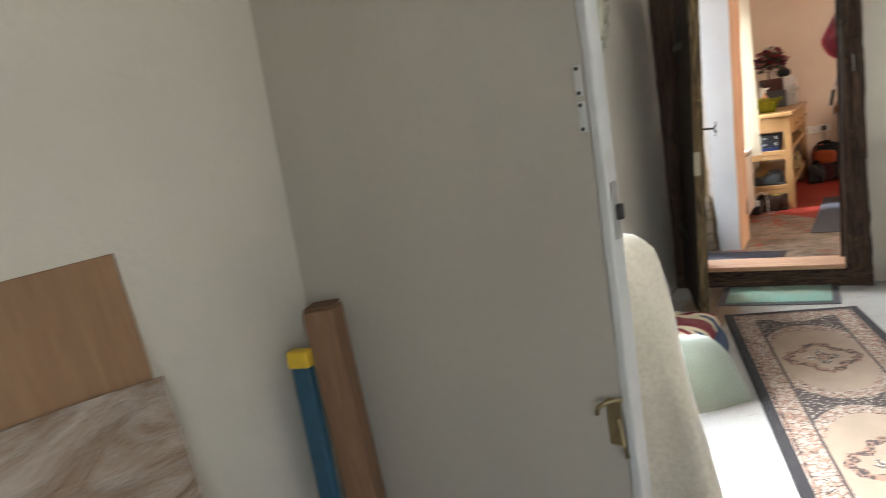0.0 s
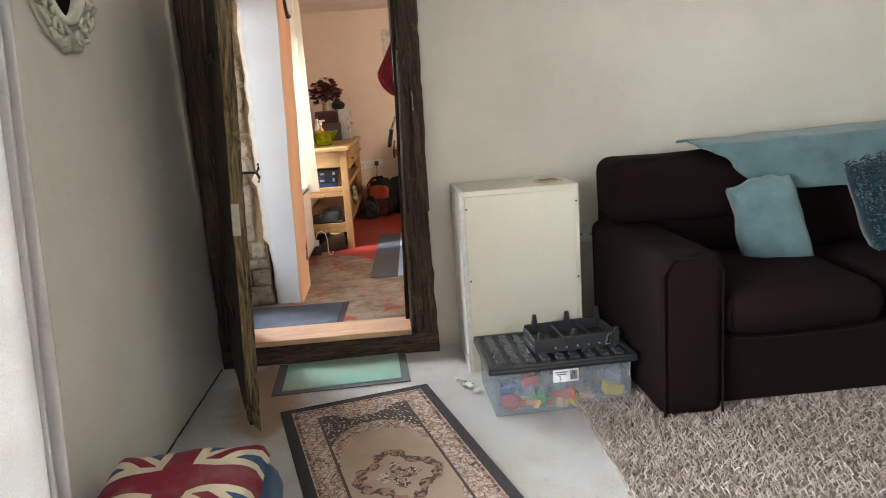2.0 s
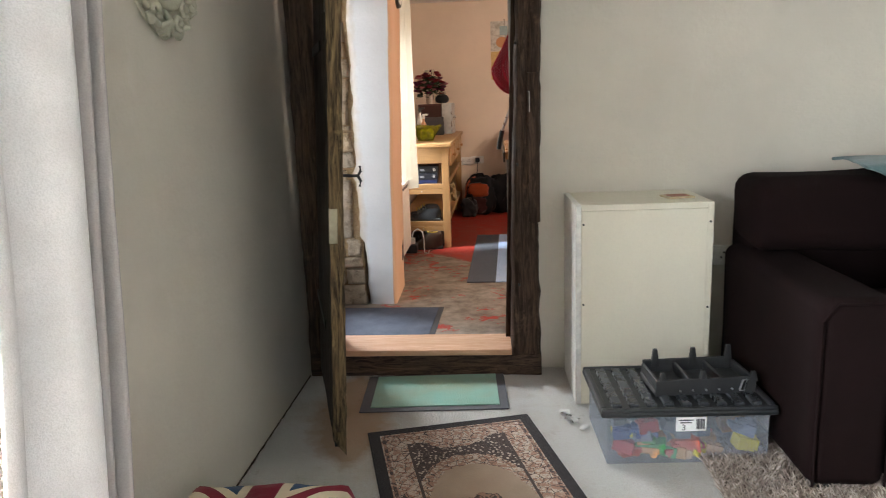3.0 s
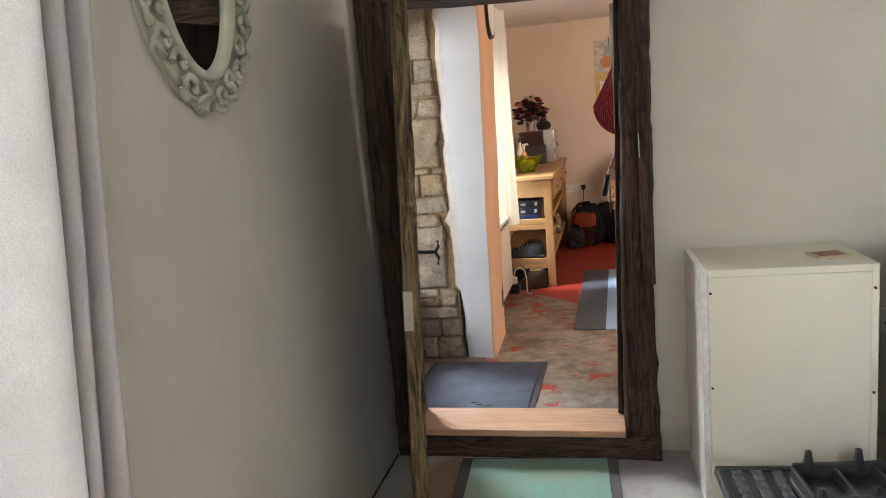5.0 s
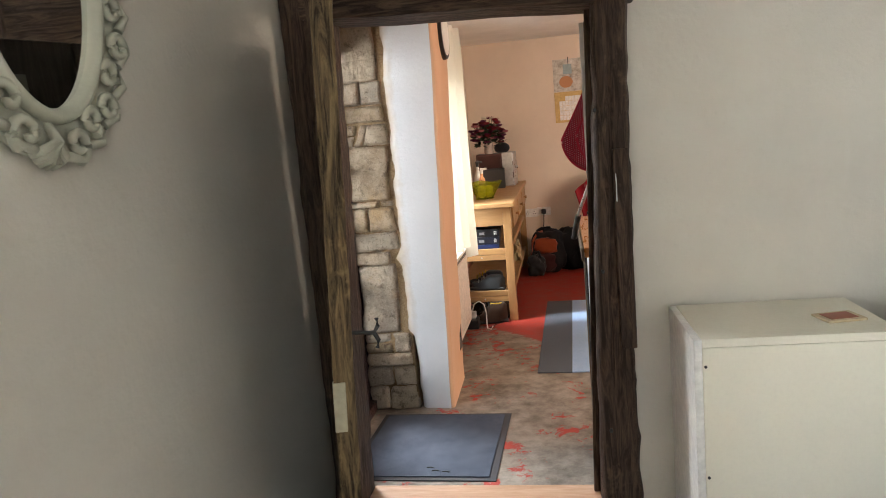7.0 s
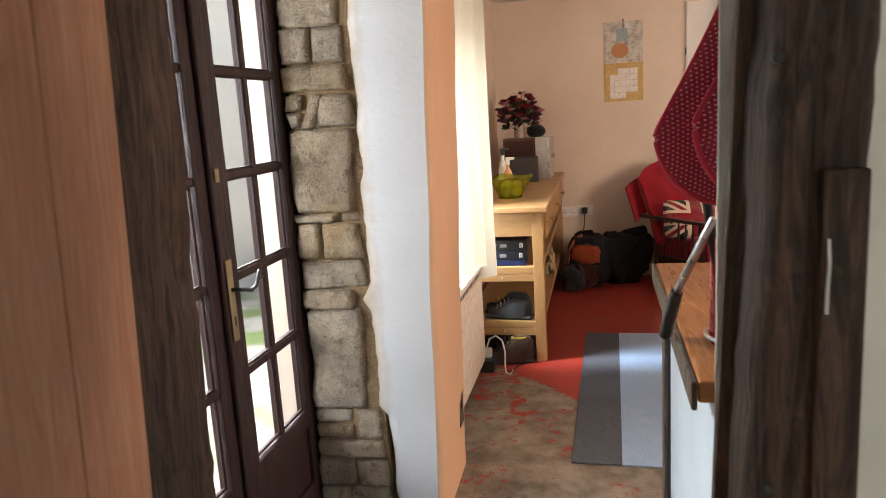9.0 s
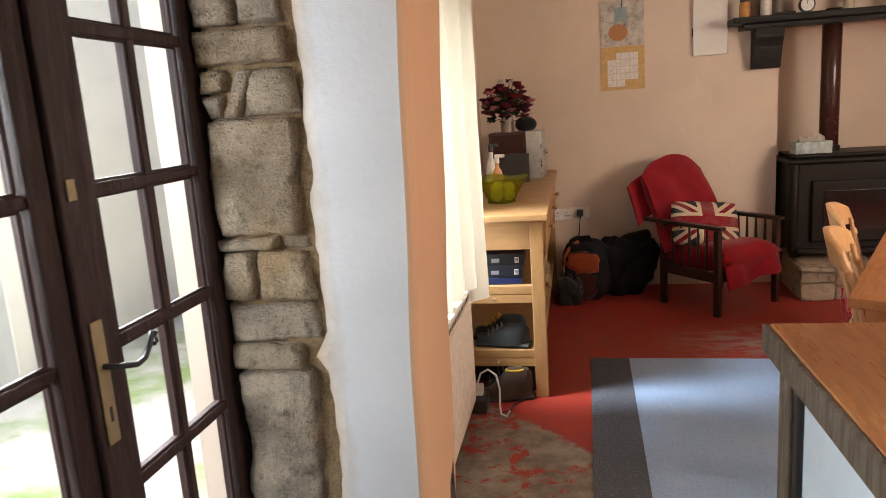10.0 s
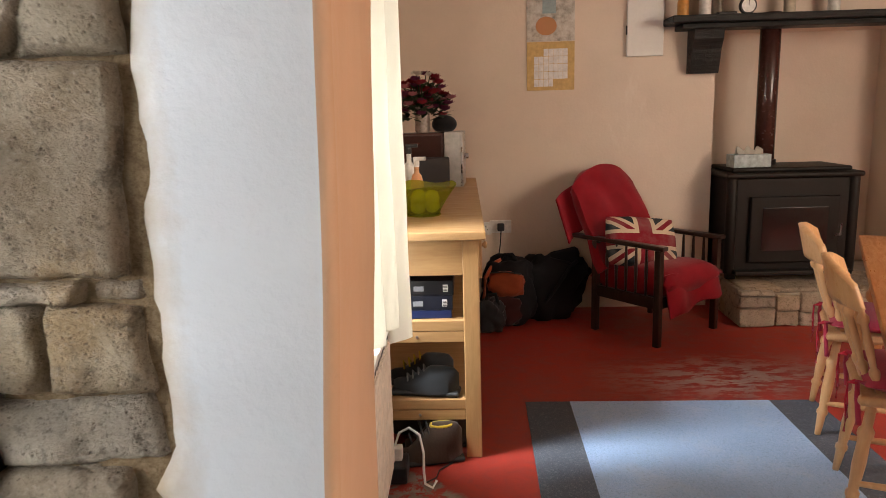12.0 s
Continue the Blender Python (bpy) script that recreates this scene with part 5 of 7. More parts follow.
def sofa():
    s = thing("sofa", pose(1.645, 4.27, 0.0, 0, 0, 1.0), "dark brown fabric sofa with square arms on the shag rug", "sofa")

    def soft(x0, x1, y0, y1, z0, z1, r, seed, wob=0.008):
        bm = slab(B(), x0, x1, y0, y1, z0, z1, r, 4)
        bmesh.ops.subdivide_edges(bm, edges=[e for e in bm.edges if e.calc_length() > 0.18], cuts=4, use_grid_fill=True)
        for v in bm.verts:
            v.co += wob * noise.noise_vector(v.co * 3.4 + Vector((seed, 0, 0)))
        return bm
    part("base", soft(0.245, 2.1, 0.06, 0.86, 0.03, 0.30, 0.02, 1, 0.004), M_SOFA, s)
    part("arm", soft(0.0, 0.238, 0.0, 0.88, 0.02, 0.622, 0.045, 2, 0.005), M_SOFA, s)
    part("arm", soft(2.12, 2.36, 0.0, 0.88, 0.02, 0.622, 0.045, 3, 0.005), M_SOFA, s)
    part("back", soft(0.06, 2.30, 0.70, 0.98, 0.04, 0.78, 0.05, 4), M_SOFA, s)
    for x0, x1, sd in ((0.247, 0.865, 5), (0.872, 1.49, 6), (1.497, 2.11, 7)):
        bm = soft(x0, x1, 0.005, 0.72, 0.292, 0.462, 0.078, sd, 0.012)
        for v in bm.verts:
            k = max(0.0, 1 - ((v.co.x - (x0 + x1) / 2) / 0.31) ** 2)
            if v.co.z > 0.38:
                v.co.z += 0.030 * k * max(0.0, 1 - ((v.co.y - 0.36) / 0.38) ** 2)
            if v.co.y < 0.1:
                v.co.y -= 0.016 * k
        part("seat_cushion", bm, M_SOFA, s)
        part("cushion_piping", tube(B(), [(x0 + 0.03, 0.012, 0.30), (x0 + 0.1, -0.006, 0.298), ((x0 + x1) / 2, -0.012, 0.298), (x1 - 0.1, -0.006, 0.298), (x1 - 0.03, 0.012, 0.30)], 0.005), M_SOFA, s)
    for x0, x1, sd in ((0.03, 0.80, 7), (0.79, 1.50, 9), (1.51, 2.30, 8)):
        bm = soft(x0, x1, 0.60, 0.90, 0.46 if x0 > 0.2 else 0.625, 0.90, 0.075, sd, 0.018)
        for v in bm.verts:
            v.co.y += (v.co.z - 0.5) * 0.18 - 0.02
        part("back_cushion", bm, M_SOFA, s)
    # piping of the arm front
    pts = [(0.012, -0.002, 0.03), (0.012, -0.002, 0.56), (0.05, -0.002, 0.612), (0.19, -0.002, 0.612), (0.226, -0.002, 0.56), (0.226, -0.002, 0.03)]
    part("arm_piping", tube(B(), pts, 0.005), M_SOFA, s)
    for x in (0.05, 2.3):
        for y in (0.05, 0.82):
            part("foot", slab(B(), x - 0.03, x + 0.03, y - 0.03, y + 0.03, 0.0, 0.03), M_IRON, s)

    def throw(u, v):
        x = 2.07 + 1.48 * u + 0.02 * math.sin(v * 9)
        k = v * 2
        edge = 0.16 * math.exp(-u * 9)
        if k < 1:
            y = 4.835 + 0.055 * k
            z = 0.69 + edge + (0.245 - edge) * k ** 0.85 + 0.03 * math.sin(u * 4.5)* (1 - k)
            x += 0.10 * (1 - k) * math.exp(-u * 5)
        else:
            y, z = 4.89 + 0.35 * (k - 1), 0.935 + 0.012 * math.sin((k - 1) * 3)
        return (x, y + 0.007 * noise.noise(Vector((u * 7, v * 5, 0))), z + 0.03 * u + 0.008 * noise.noise(Vector((u * 9, v * 6, 5))))
    solo("throw_blanket", cloth(B(), 50, 30, throw, 0.012), M_TEAL, "pale teal fleece blanket over the sofa back", "blanket")
    c = thing("cushion", pose(2.285, 4.75, 0.62, 70, -9, -8), "pale teal rectangular fleece cushion on the sofa", "cushion", "sofa cushions")
    part("cover", pad(B(), 0.30, 0.41, 0.18, 24, 3.0, 0.024, 1.0, None, 0.15), M_TEAL, c)
    c = thing("cushion", pose(2.86, 4.74, 0.66, 66, -6, 6), "dark teal shaggy cushion leaning on the sofa back", "cushion", "sofa cushions")
    part("cover", pad(B(), 0.46, 0.46, 0.18, 16, 2.8, 0.012, 2.0, None, 0.10), M_DARKTEAL, c)
    rng = random.Random(3)
    bm = B()
    for k in range(2600):
        u, v = rng.uniform(-0.97, 0.97), rng.uniform(-0.97, 0.97)
        t = max(0.0, (1 - abs(u) ** 2.8) * (1 - abs(v) ** 2.8)) ** 0.5
        p = Vector((u * 0.225, v * 0.225, 0.085 * t))
        d = Vector((rng.uniform(-1, 1), rng.uniform(-1, 0.4), rng.uniform(0.3, 1.0))).normalized() * rng.uniform(0.02, 0.035)
        sd = Vector((rng.uniform(-1, 1), rng.uniform(-1, 1), 0)).normalized() * 0.0035
        bm.faces.new((bm.verts.new(p - sd), bm.verts.new(p + sd), bm.verts.new(p + d + sd * 0.5), bm.verts.new(p + d - sd * 0.5)))
    part("shag", bm, M_DARKTEAL, c)["kind"] = "stuff"


sofa()


def coffee_table():
    t = thing("coffee_table", pose(1.145, 2.745, 0.0, 0, 0, 0), "red-brown wooden coffee table beside the runner rug", "table")
    for k in range(5):
        y1 = -0.0 - k * 0.122
        part("top_board", slab(B(), -0.02 + 0.002 * (k % 2), 0.93, y1 - 0.12, y1, 0.425, 0.455, 0.004), M_TABLE, t)
    for x in (0.0, 0.84):
        for y in (-0.085, -0.60):
            part("leg", slab(B(), x, x + 0.07, y, y + 0.07, 0.0, 0.425, 0.006), M_TABLE, t)
    part("apron", slab(B(), 0.012, 0.030, -0.53, -0.085, 0.335, 0.425, 0.003), M_TABLE, t)
    part("apron", slab(B(), 0.07, 0.84, -0.032, -0.016, 0.335, 0.425, 0.003), M_TABLE, t)
    part("apron", slab(B(), 0.07, 0.84, -0.585, -0.57, 0.335, 0.425, 0.003), M_TABLE, t)
    p = thing("magazine", pose(1.50, 2.54, 0.4565, 0, 0, -14), "white printed magazine with red and green lying on the table", "magazine")
    part("page_block", slab(B(), -0.14, 0.14, -0.1, 0.1, 0, 0.012, 0.003), flat("paper_white", (0.75, 0.73, 0.70), 0.5), p)
    for k, (x, y, w, col) in enumerate(((-0.08, 0.05, 0.05, (0.55, 0.08, 0.08)), (-0.02, -0.02, 0.04, (0.10, 0.25, 0.10)), (0.05, 0.03, 0.06, (0.60, 0.15, 0.12)))):
        part("print", slab(B(), x - w / 2, x + w / 2, y - 0.02, y + 0.02, 0.0118, 0.0132), flat("print_%d" % k, col, 0.5), p)
    o = thing("footstool", pose(2.05, 3.02, 0.0, 0, 0, 0), "dark brown upholstered footstool on the shag rug", "footstool")
    bm = slab(B(), -0.30, 0.30, -0.2, 0.2, 0.03, 0.40, 0.04, 3)
    part("upholstery", bm, M_SOFA, o)
    for x in (-0.25, 0.25):
        for y in (-0.15, 0.15):
            part("foot", slab(B(), x - 0.03, x + 0.03, y - 0.03, y + 0.03, 0, 0.035), M_IRON, o)


coffee_table()


def old_door():
    hinge, tip = Vector((-0.098, 5.262, 0.0)), Vector((0.150, 4.462, 0.0))
    d = tip - hinge
    L = d.length
    m = Matrix.Translation(hinge) @ pose(0, 0, 0.03, 0, 3.0, 0) @ pose(0, 0, 0, 0, 0, math.degrees(math.atan2(d.y, d.x)))
    leaf = thing("door_old", m, "ancient ledged plank door with worn edge standing open", "door")
    darkp = old_timber("near_black_door_boards", (0.020, 0.015, 0.013), (0.06, 0.045, 0.035), 'Z', 0.6)
    # boards: dark face on one side, red-brown paint on the other
    for k in range(4):
        x0, x1 = L * k / 4 + 0.003, L * (k + 1) / 4 - 0.003 - (0.022 if k == 3 else 0)
        bm = slab(B(), x0, x1, -0.020, 0.0, 0.02 + 0.012 * (k % 2), 1.70, 0.003)
        part("board", bm, darkp, leaf)
        bm = slab(B(), x0, x1, 0.001, 0.016, 0.02 + 0.012 * (k % 2), 1.70, 0.002)
        part("painted_board", bm, M_LEAF, leaf, "red-brown painted board face")
    bm = slab(B(), L - 0.022, L, -0.026, 0.020, 0.0, 1.70)
    bmesh.ops.subdivide_edges(bm, edges=[e for e in bm.edges if abs(e.verts[0].co.z - e.verts[1].co.z) > 1], cuts=50)
    for v in bm.verts:
        v.co.x += 0.007 * noise.noise(Vector((1, v.co.y * 20, v.co.z * 9))) - (0.016 * max(0, 1 - v.co.z / 0.05))
        v.co.y += 0.004 * noise.noise(Vector((2, v.co.x * 20, v.co.z * 14)))
        if v.co.z < 0.10 and v.co.y < 0:
            v.co.z += 0.06
    part("worn_edge", bm, M_WORN, leaf, "splintered yellowish worn edge")
    part("lock_plate", slab(B(), L - 0.014, L + 0.004, -0.029, -0.001, 0.77, 0.885, 0.002), flat("aged_cream_metal", (0.36, 0.33, 0.24), 0.5), leaf, "aged cream lock plate")
    part("upper_plate", slab(B(), L - 0.07, L - 0.022, -0.027, -0.02, 1.50, 1.62, 0.002), flat("grey_tin", (0.16, 0.15, 0.13), 0.5), leaf, "grey tin patch")
    part("latch", tube(B(), [(L - 0.02, 0.02, 0.99), (L - 0.01, 0.068, 0.99), (L - 0.01, 0.077, 1.005), (L - 0.01, 0.075, 1.022)], 0.005), M_IRON, leaf, "black iron thumb latch")
    part("latch_handle", tube(B(), [(L - 0.01, 0.068, 0.99), (L - 0.01, 0.078, 0.972), (L - 0.01, 0.074, 0.955)], 0.005), M_IRON, leaf, "black iron latch handle")
    for z in (0.35, 1.40):
        part("strap_hinge", slab(B(), -0.02, 0.45, -0.026, -0.02, z, z + 0.035, 0.002), M_IRON, leaf, "iron strap hinge")


old_door()


def socket_plate(name, x, y, z, label, holes=True, dirn=-1):
    s = thing(name, pose(x, y, z), label, "socket")
    part("plate", slab(B(), -0.075, 0.075, 0.0, 0.010, -0.045, 0.045, 0.004), M_WHITEPLASTIC, s)
    if holes:
        for cx in (-0.036, 0.036):
            for hx, hz in ((0, 0.012), (-0.011, -0.010), (0.011, -0.010)):
                part("pin_hole", slab(B(), cx + hx - 0.004, cx + hx + 0.004, -0.001, 0.002, hz - 0.004, hz + 0.004), M_IRON, s)
    return s


socket_plate("wall_socket", 1.66, 5.338, 0.52, "white double socket on the wall behind the sofa")
rng = random.Random(11)
for k in range(6):
    bm = roughen(slab(B(), -0.02, 0.02, -0.012, 0.012, 0, 0.008, 0.002), 0.006, 40, 1, k)
    ob = solo("paper_scrap", bm, M_WHITEPLASTIC if k % 2 else M_METAL, "crumpled scrap of wrapper lying on the carpet", "litter", "scraps by the tub")
    ob.matrix_world = pose(0.985 + rng.uniform(-0.03, 0.05), 4.80 + rng.uniform(-0.10, 0.06), 0.004, 0, 0, rng.uniform(0, 180))


# ---- kitchen things ----
def kitchen_rugs():
    n = Nodes("blue_grey_mat")
    f = n.noise(260, 3, 0.7)
    c = n.mix(n.grey(n.noise(6, 5, 0.6), 0.35, 0.7), (0.060, 0.070, 0.095), (0.095, 0.11, 0.145))
    c = n.mix(n.grey(f, 0.45, 0.7, 0, 0.5), c, (0.15, 0.165, 0.20))
    c = n.mix(n.grey(n.noise(60, 3, 0.7), 0.68, 0.74, 0, 0.6), c, (0.02, 0.02, 0.025))
    pile = n.done(c, 0.95, f, 0.8, 0.005, spec=0.1)
    m = thing("door_mat", pose(-0.02, 6.322, KF, 0, 0, -1.5), "blue-grey ribbed door mat with dark rubber edge", "door mat")
    part("backing", slab(B(), -0.35, 0.355, -0.378, 0.378, 0.001, 0.006, 0.002), flat("dark_rubber", (0.05, 0.05, 0.055), 0.8), m, "dark rubber edge")
    part("mat_surface", slab(B(), -0.325, 0.322, -0.35, 0.35, 0.005, 0.012, 0.002), pile, m)
    for k, (x, y) in enumerate(((0.05, -0.30), (0.10, -0.31), (0.02, -0.27))):
        part("debris", tube(B(), [(x, y, 0.013), (x + 0.02, y + 0.004, 0.014), (x + 0.035, y - 0.003, 0.013)], 0.003), M_IRON, m, "dark bit of debris")
    n = Nodes("grey_weave_rug")
    x, y, z = n.xyz()
    w = n.noise(240, 2, 0.6, n.scaled(1, 2.5, 1))
    dark = n.mix(n.grey(w, 0.4, 0.7), (0.07, 0.078, 0.098), (0.16, 0.175, 0.205))
    pale = n.mix(n.grey(w, 0.4, 0.7), (0.30, 0.44, 0.68), (0.48, 0.64, 0.90))
    pale = n.mix(n.grey(n.noise(3.5, 6, 0.7), 0.5, 0.7, 0, 0.35), pale, (0.58, 0.64, 0.72))
    stripe = n.m('GREATER_THAN', n.m('ABSOLUTE', x), 0.475)
    c = n.mix(stripe, pale, dark)
    fleck = n.noise(95, 3, 0.75)
    c = n.mix(n.grey(fleck, 0.54, 0.66, 0, 0.3), c, (0.10, 0.13, 0.19))
    c = n.mix(n.grey(fleck, 0.46, 0.36, 0, 0.12), c, (0.70, 0.78, 0.88))
    mat = n.done(c, 0.92, w, 0.5, 0.004, spec=0.1)
    ob = solo("kitchen_rug", slab(B(), -0.69, 0.69, -0.915, 0.915, 0, 0.008, 0.003), mat, "pale blue-grey woven rug with dark end stripes", "rug")
    ob.matrix_world = pose(1.172, 8.225, KF + 0.001, 0, 0, -1.0)


kitchen_rugs()


def counter():
    c = thing("breakfast_counter", pose(0, 0, KF), "breakfast counter with orange oak worktop and pale blue end panel", "counter")
    H = 1.095
    blue = paint("pale_blue_board", (0.72, 0.83, 0.88), 0.4, 2, 70, 0.1, 0.06)
    weather = old_timber("weathered_counter_post", (0.09, 0.065, 0.045), (0.24, 0.19, 0.14), 'Z', 0.6)
    part("worktop", slab(B(), 0.752, 2.6, 5.51, 6.362, H - 0.036, H, 0.005), M_WORKTOP, c)
    part("worktop_edge", slab(B(), 0.742, 0.7515, 5.51, 6.365, H - 0.048, H - 0.001, 0.003), weather, c, "grey weathered edge strip")
    part("end_panel", slab(B(), 0.780, 0.80, 5.51, 6.255, 0.0, H - 0.037, 0.002), blue, c, "pale blue painted end panel")
    part("corner_post", slab(B(), 0.766, 0.84, 6.285, 6.345, 0.0, H - 0.037, 0.004), weather, c, "dark weathered corner post")
    bm = slab(B(), 0.772, 0.80, 6.2555, 6.284, 0.0, H - 0.05)
    part("gap_strip", roughen(bm, 0.004, 25, 3), M_IRON, c, "black strip in the gap beside the corner post")
    part("rear_panel", slab(B(), 0.84, 2.56, 6.31, 6.33, 0.0, H - 0.037, 0.002), blue, c)
    part("hinge", tube(B(), [(0.779, 5.73, 0.62), (0.762, 5.75, 0.60), (0.770, 5.78, 0.56)], 0.004), M_IRON, c, "small bent wire catch")
    # utensils
    p = thing("utensil_pot", pose(0.845, 5.70, KF + H + 0.0005), "tall red enamel utensil pot on the counter", "pot")
    red = flat("red_enamel", (0.50, 0.015, 0.02), 0.25)
    prof = [(0.0, 0.048), (0.03, 0.050), (0.5, 0.050), (0.97, 0.050), (1.0, 0.053)]
    part("pot", turned(B(), (0, 0, 0), (0, 0, 0.19), prof, 28), red, p)
    part("base_ring", tube(B(), [(0.056 * math.cos(a), 0.056 * math.sin(a), 0.014) for a in (k * math.pi / 12 for k in range(25))], 0.004), M_METAL, p, "wire base ring")
    for k, (dx, dy, h, mat) in enumerate(((0.02, 0.01, 0.30, M_IRON), (-0.015, 0.02, 0.28, red), (0.0, -0.02, 0.27, red), (-0.02, -0.005, 0.29, M_IRON))):
        u = solo("utensil", rod(B(), (0, 0, 0), (dx * 2.2, dy * 2.2, h), 0.007, 0.009), mat, "kitchen utensil handle standing in the red pot", "utensil", "utensils in the pot")
        u.matrix_world = pose(0.845 + dx, 5.70 + dy, KF + H + 0.003)
    t = thing("tongs", Matrix(), "steel tongs with black scalloped tips hanging over the counter edge", "tongs")
    a, b = Vector((0.795, 5.665, 1.215)), Vector((0.742, 5.722, 1.075))
    tip = Vector((0.722, 5.745, 0.985))
    for off in (-0.006, 0.006):
        o = Vector((0, off, 0))
        bm = B()
        tube(bm, [a + o * 0.3, a + (b - a) * 0.5 + o, b + o], 0.0065)
        part("arm", bm, M_METAL, t)
        bm = B()
        pts = [b + o + (tip - b) * (k / 8) for k in range(9)]
        tube(bm, pts, 0.0105)
        for v in bm.verts:
            v.co += 0.003 * noise.noise_vector(v.co * 90)
        part("tip", bm, M_IRON, t, "black scalloped tip")
    # oven mitts hanging from the wall by the doorway
    n = Nodes("red_dotted_cloth")
    x, y, z = n.xyz()
    gx = n.m('SUBTRACT', n.m('FRACT', n.m('MULTIPLY', x, 140)), 0.5)
    gz = n.m('SUBTRACT', n.m('FRACT', n.m('ADD', n.m('MULTIPLY', z, 140), n.m('MULTIPLY', n.m('FLOOR', n.m('MULTIPLY', x, 140)), 0.5))), 0.5)
    dot = n.m('LESS_THAN', n.m('ADD', n.m('MULTIPLY', gx, gx), n.m('MULTIPLY', gz, gz)), 0.042)
    base = n.mix(n.grey(n.noise(200, 2, 0.5), 0.4, 0.7), (0.24, 0.006, 0.022), (0.36, 0.012, 0.035))
    mitt = n.done(n.mix(dot, base, (0.52, 0.30, 0.32)), 0.85, n.noise(200, 2, 0.5), 0.4, 0.003)
    trim = fabric("red_binding", (0.42, 0.02, 0.045), 300, 0.8)

    def mitten(px, py, pz, turn, tilt, label):
        g = thing("oven_glove", pose(px, py, pz, 0, tilt, turn), label, "oven glove", "oven gloves")

        def shape(u):
            """Depth below the loop and half width: narrow neck, slanting sides, round end."""
            w = 0.004 + 0.116 * min(u / 0.66, 1.0) ** 1.12
            if u > 0.60:
                w *= math.sqrt(max(0.0, 1 - ((u - 0.60) / 0.402) ** 2.2))
            return -0.345 * u, w
        rows = []
        bm = B()
        for i in range(37):
            u = i / 36
            zz, w = shape(u)
            th = 0.030 * math.sin(math.pi * min(1, u * 0.94 + 0.05)) ** 0.6 + 0.003
            rows.append([bm.verts.new((w * math.cos(q) + 0.004 * noise.noise(Vector((zz * 12, q, px * 9))), th * math.sin(q) + 0.005 * noise.noise(Vector((zz * 14, q * 2, 3))), zz))
                         for q in (2 * math.pi * j / 24 for j in range(24))])
        for r1, r2 in zip(rows, rows[1:]):
            for j in range(24):
                bm.faces.new((r1[j], r1[(j + 1) % 24], r2[(j + 1) % 24], r2[j]))
        part("glove", bm, mitt, g)
        for sg in (-1, 1):
            pts = [(sg * (shape(i / 36)[1] + 0.001), 0, shape(i / 36)[0]) for i in range(37)]
            part("binding", tube(B(), pts, 0.005), trim, g, "red binding")
        part("loop", tube(B(), [(0, 0, -0.01), (0.008, 0, 0.03), (0.002, 0, 0.11), (-0.008, 0, 0.03), (0, 0, -0.01)], 0.003), trim, g)
    mitten(0.818, 5.64, 1.587, 8, 0, "red dotted oven glove hanging beside the doorway")
    mitten(0.868, 5.585, 1.600, 24, 3, "red dotted oven glove hanging in front of another")
    bm = slab(B(), 0.79, 0.92, 5.47, 5.50, 1.70, 1.74, 0.004)
    rod(bm, (0.818, 5.49, 1.72), (0.818, 5.645, 1.70), 0.005)
    rod(bm, (0.868, 5.49, 1.72), (0.868, 5.592, 1.715), 0.005)
    solo("wall_hook", bm, M_IRON, "black iron hook rail fixed beside the doorway", "hook")
    # added pale strip: window light on the post's inner edge, made as colour
    bm = slab(B(), 0.775, 0.80, 5.496, 5.508, KF, 1.74, 0.003)
    structure("trim_door_post", bm, M_DOOREDGE, "greyish white strip standing in for the lit edge of the door post", "trim", True)


counter()


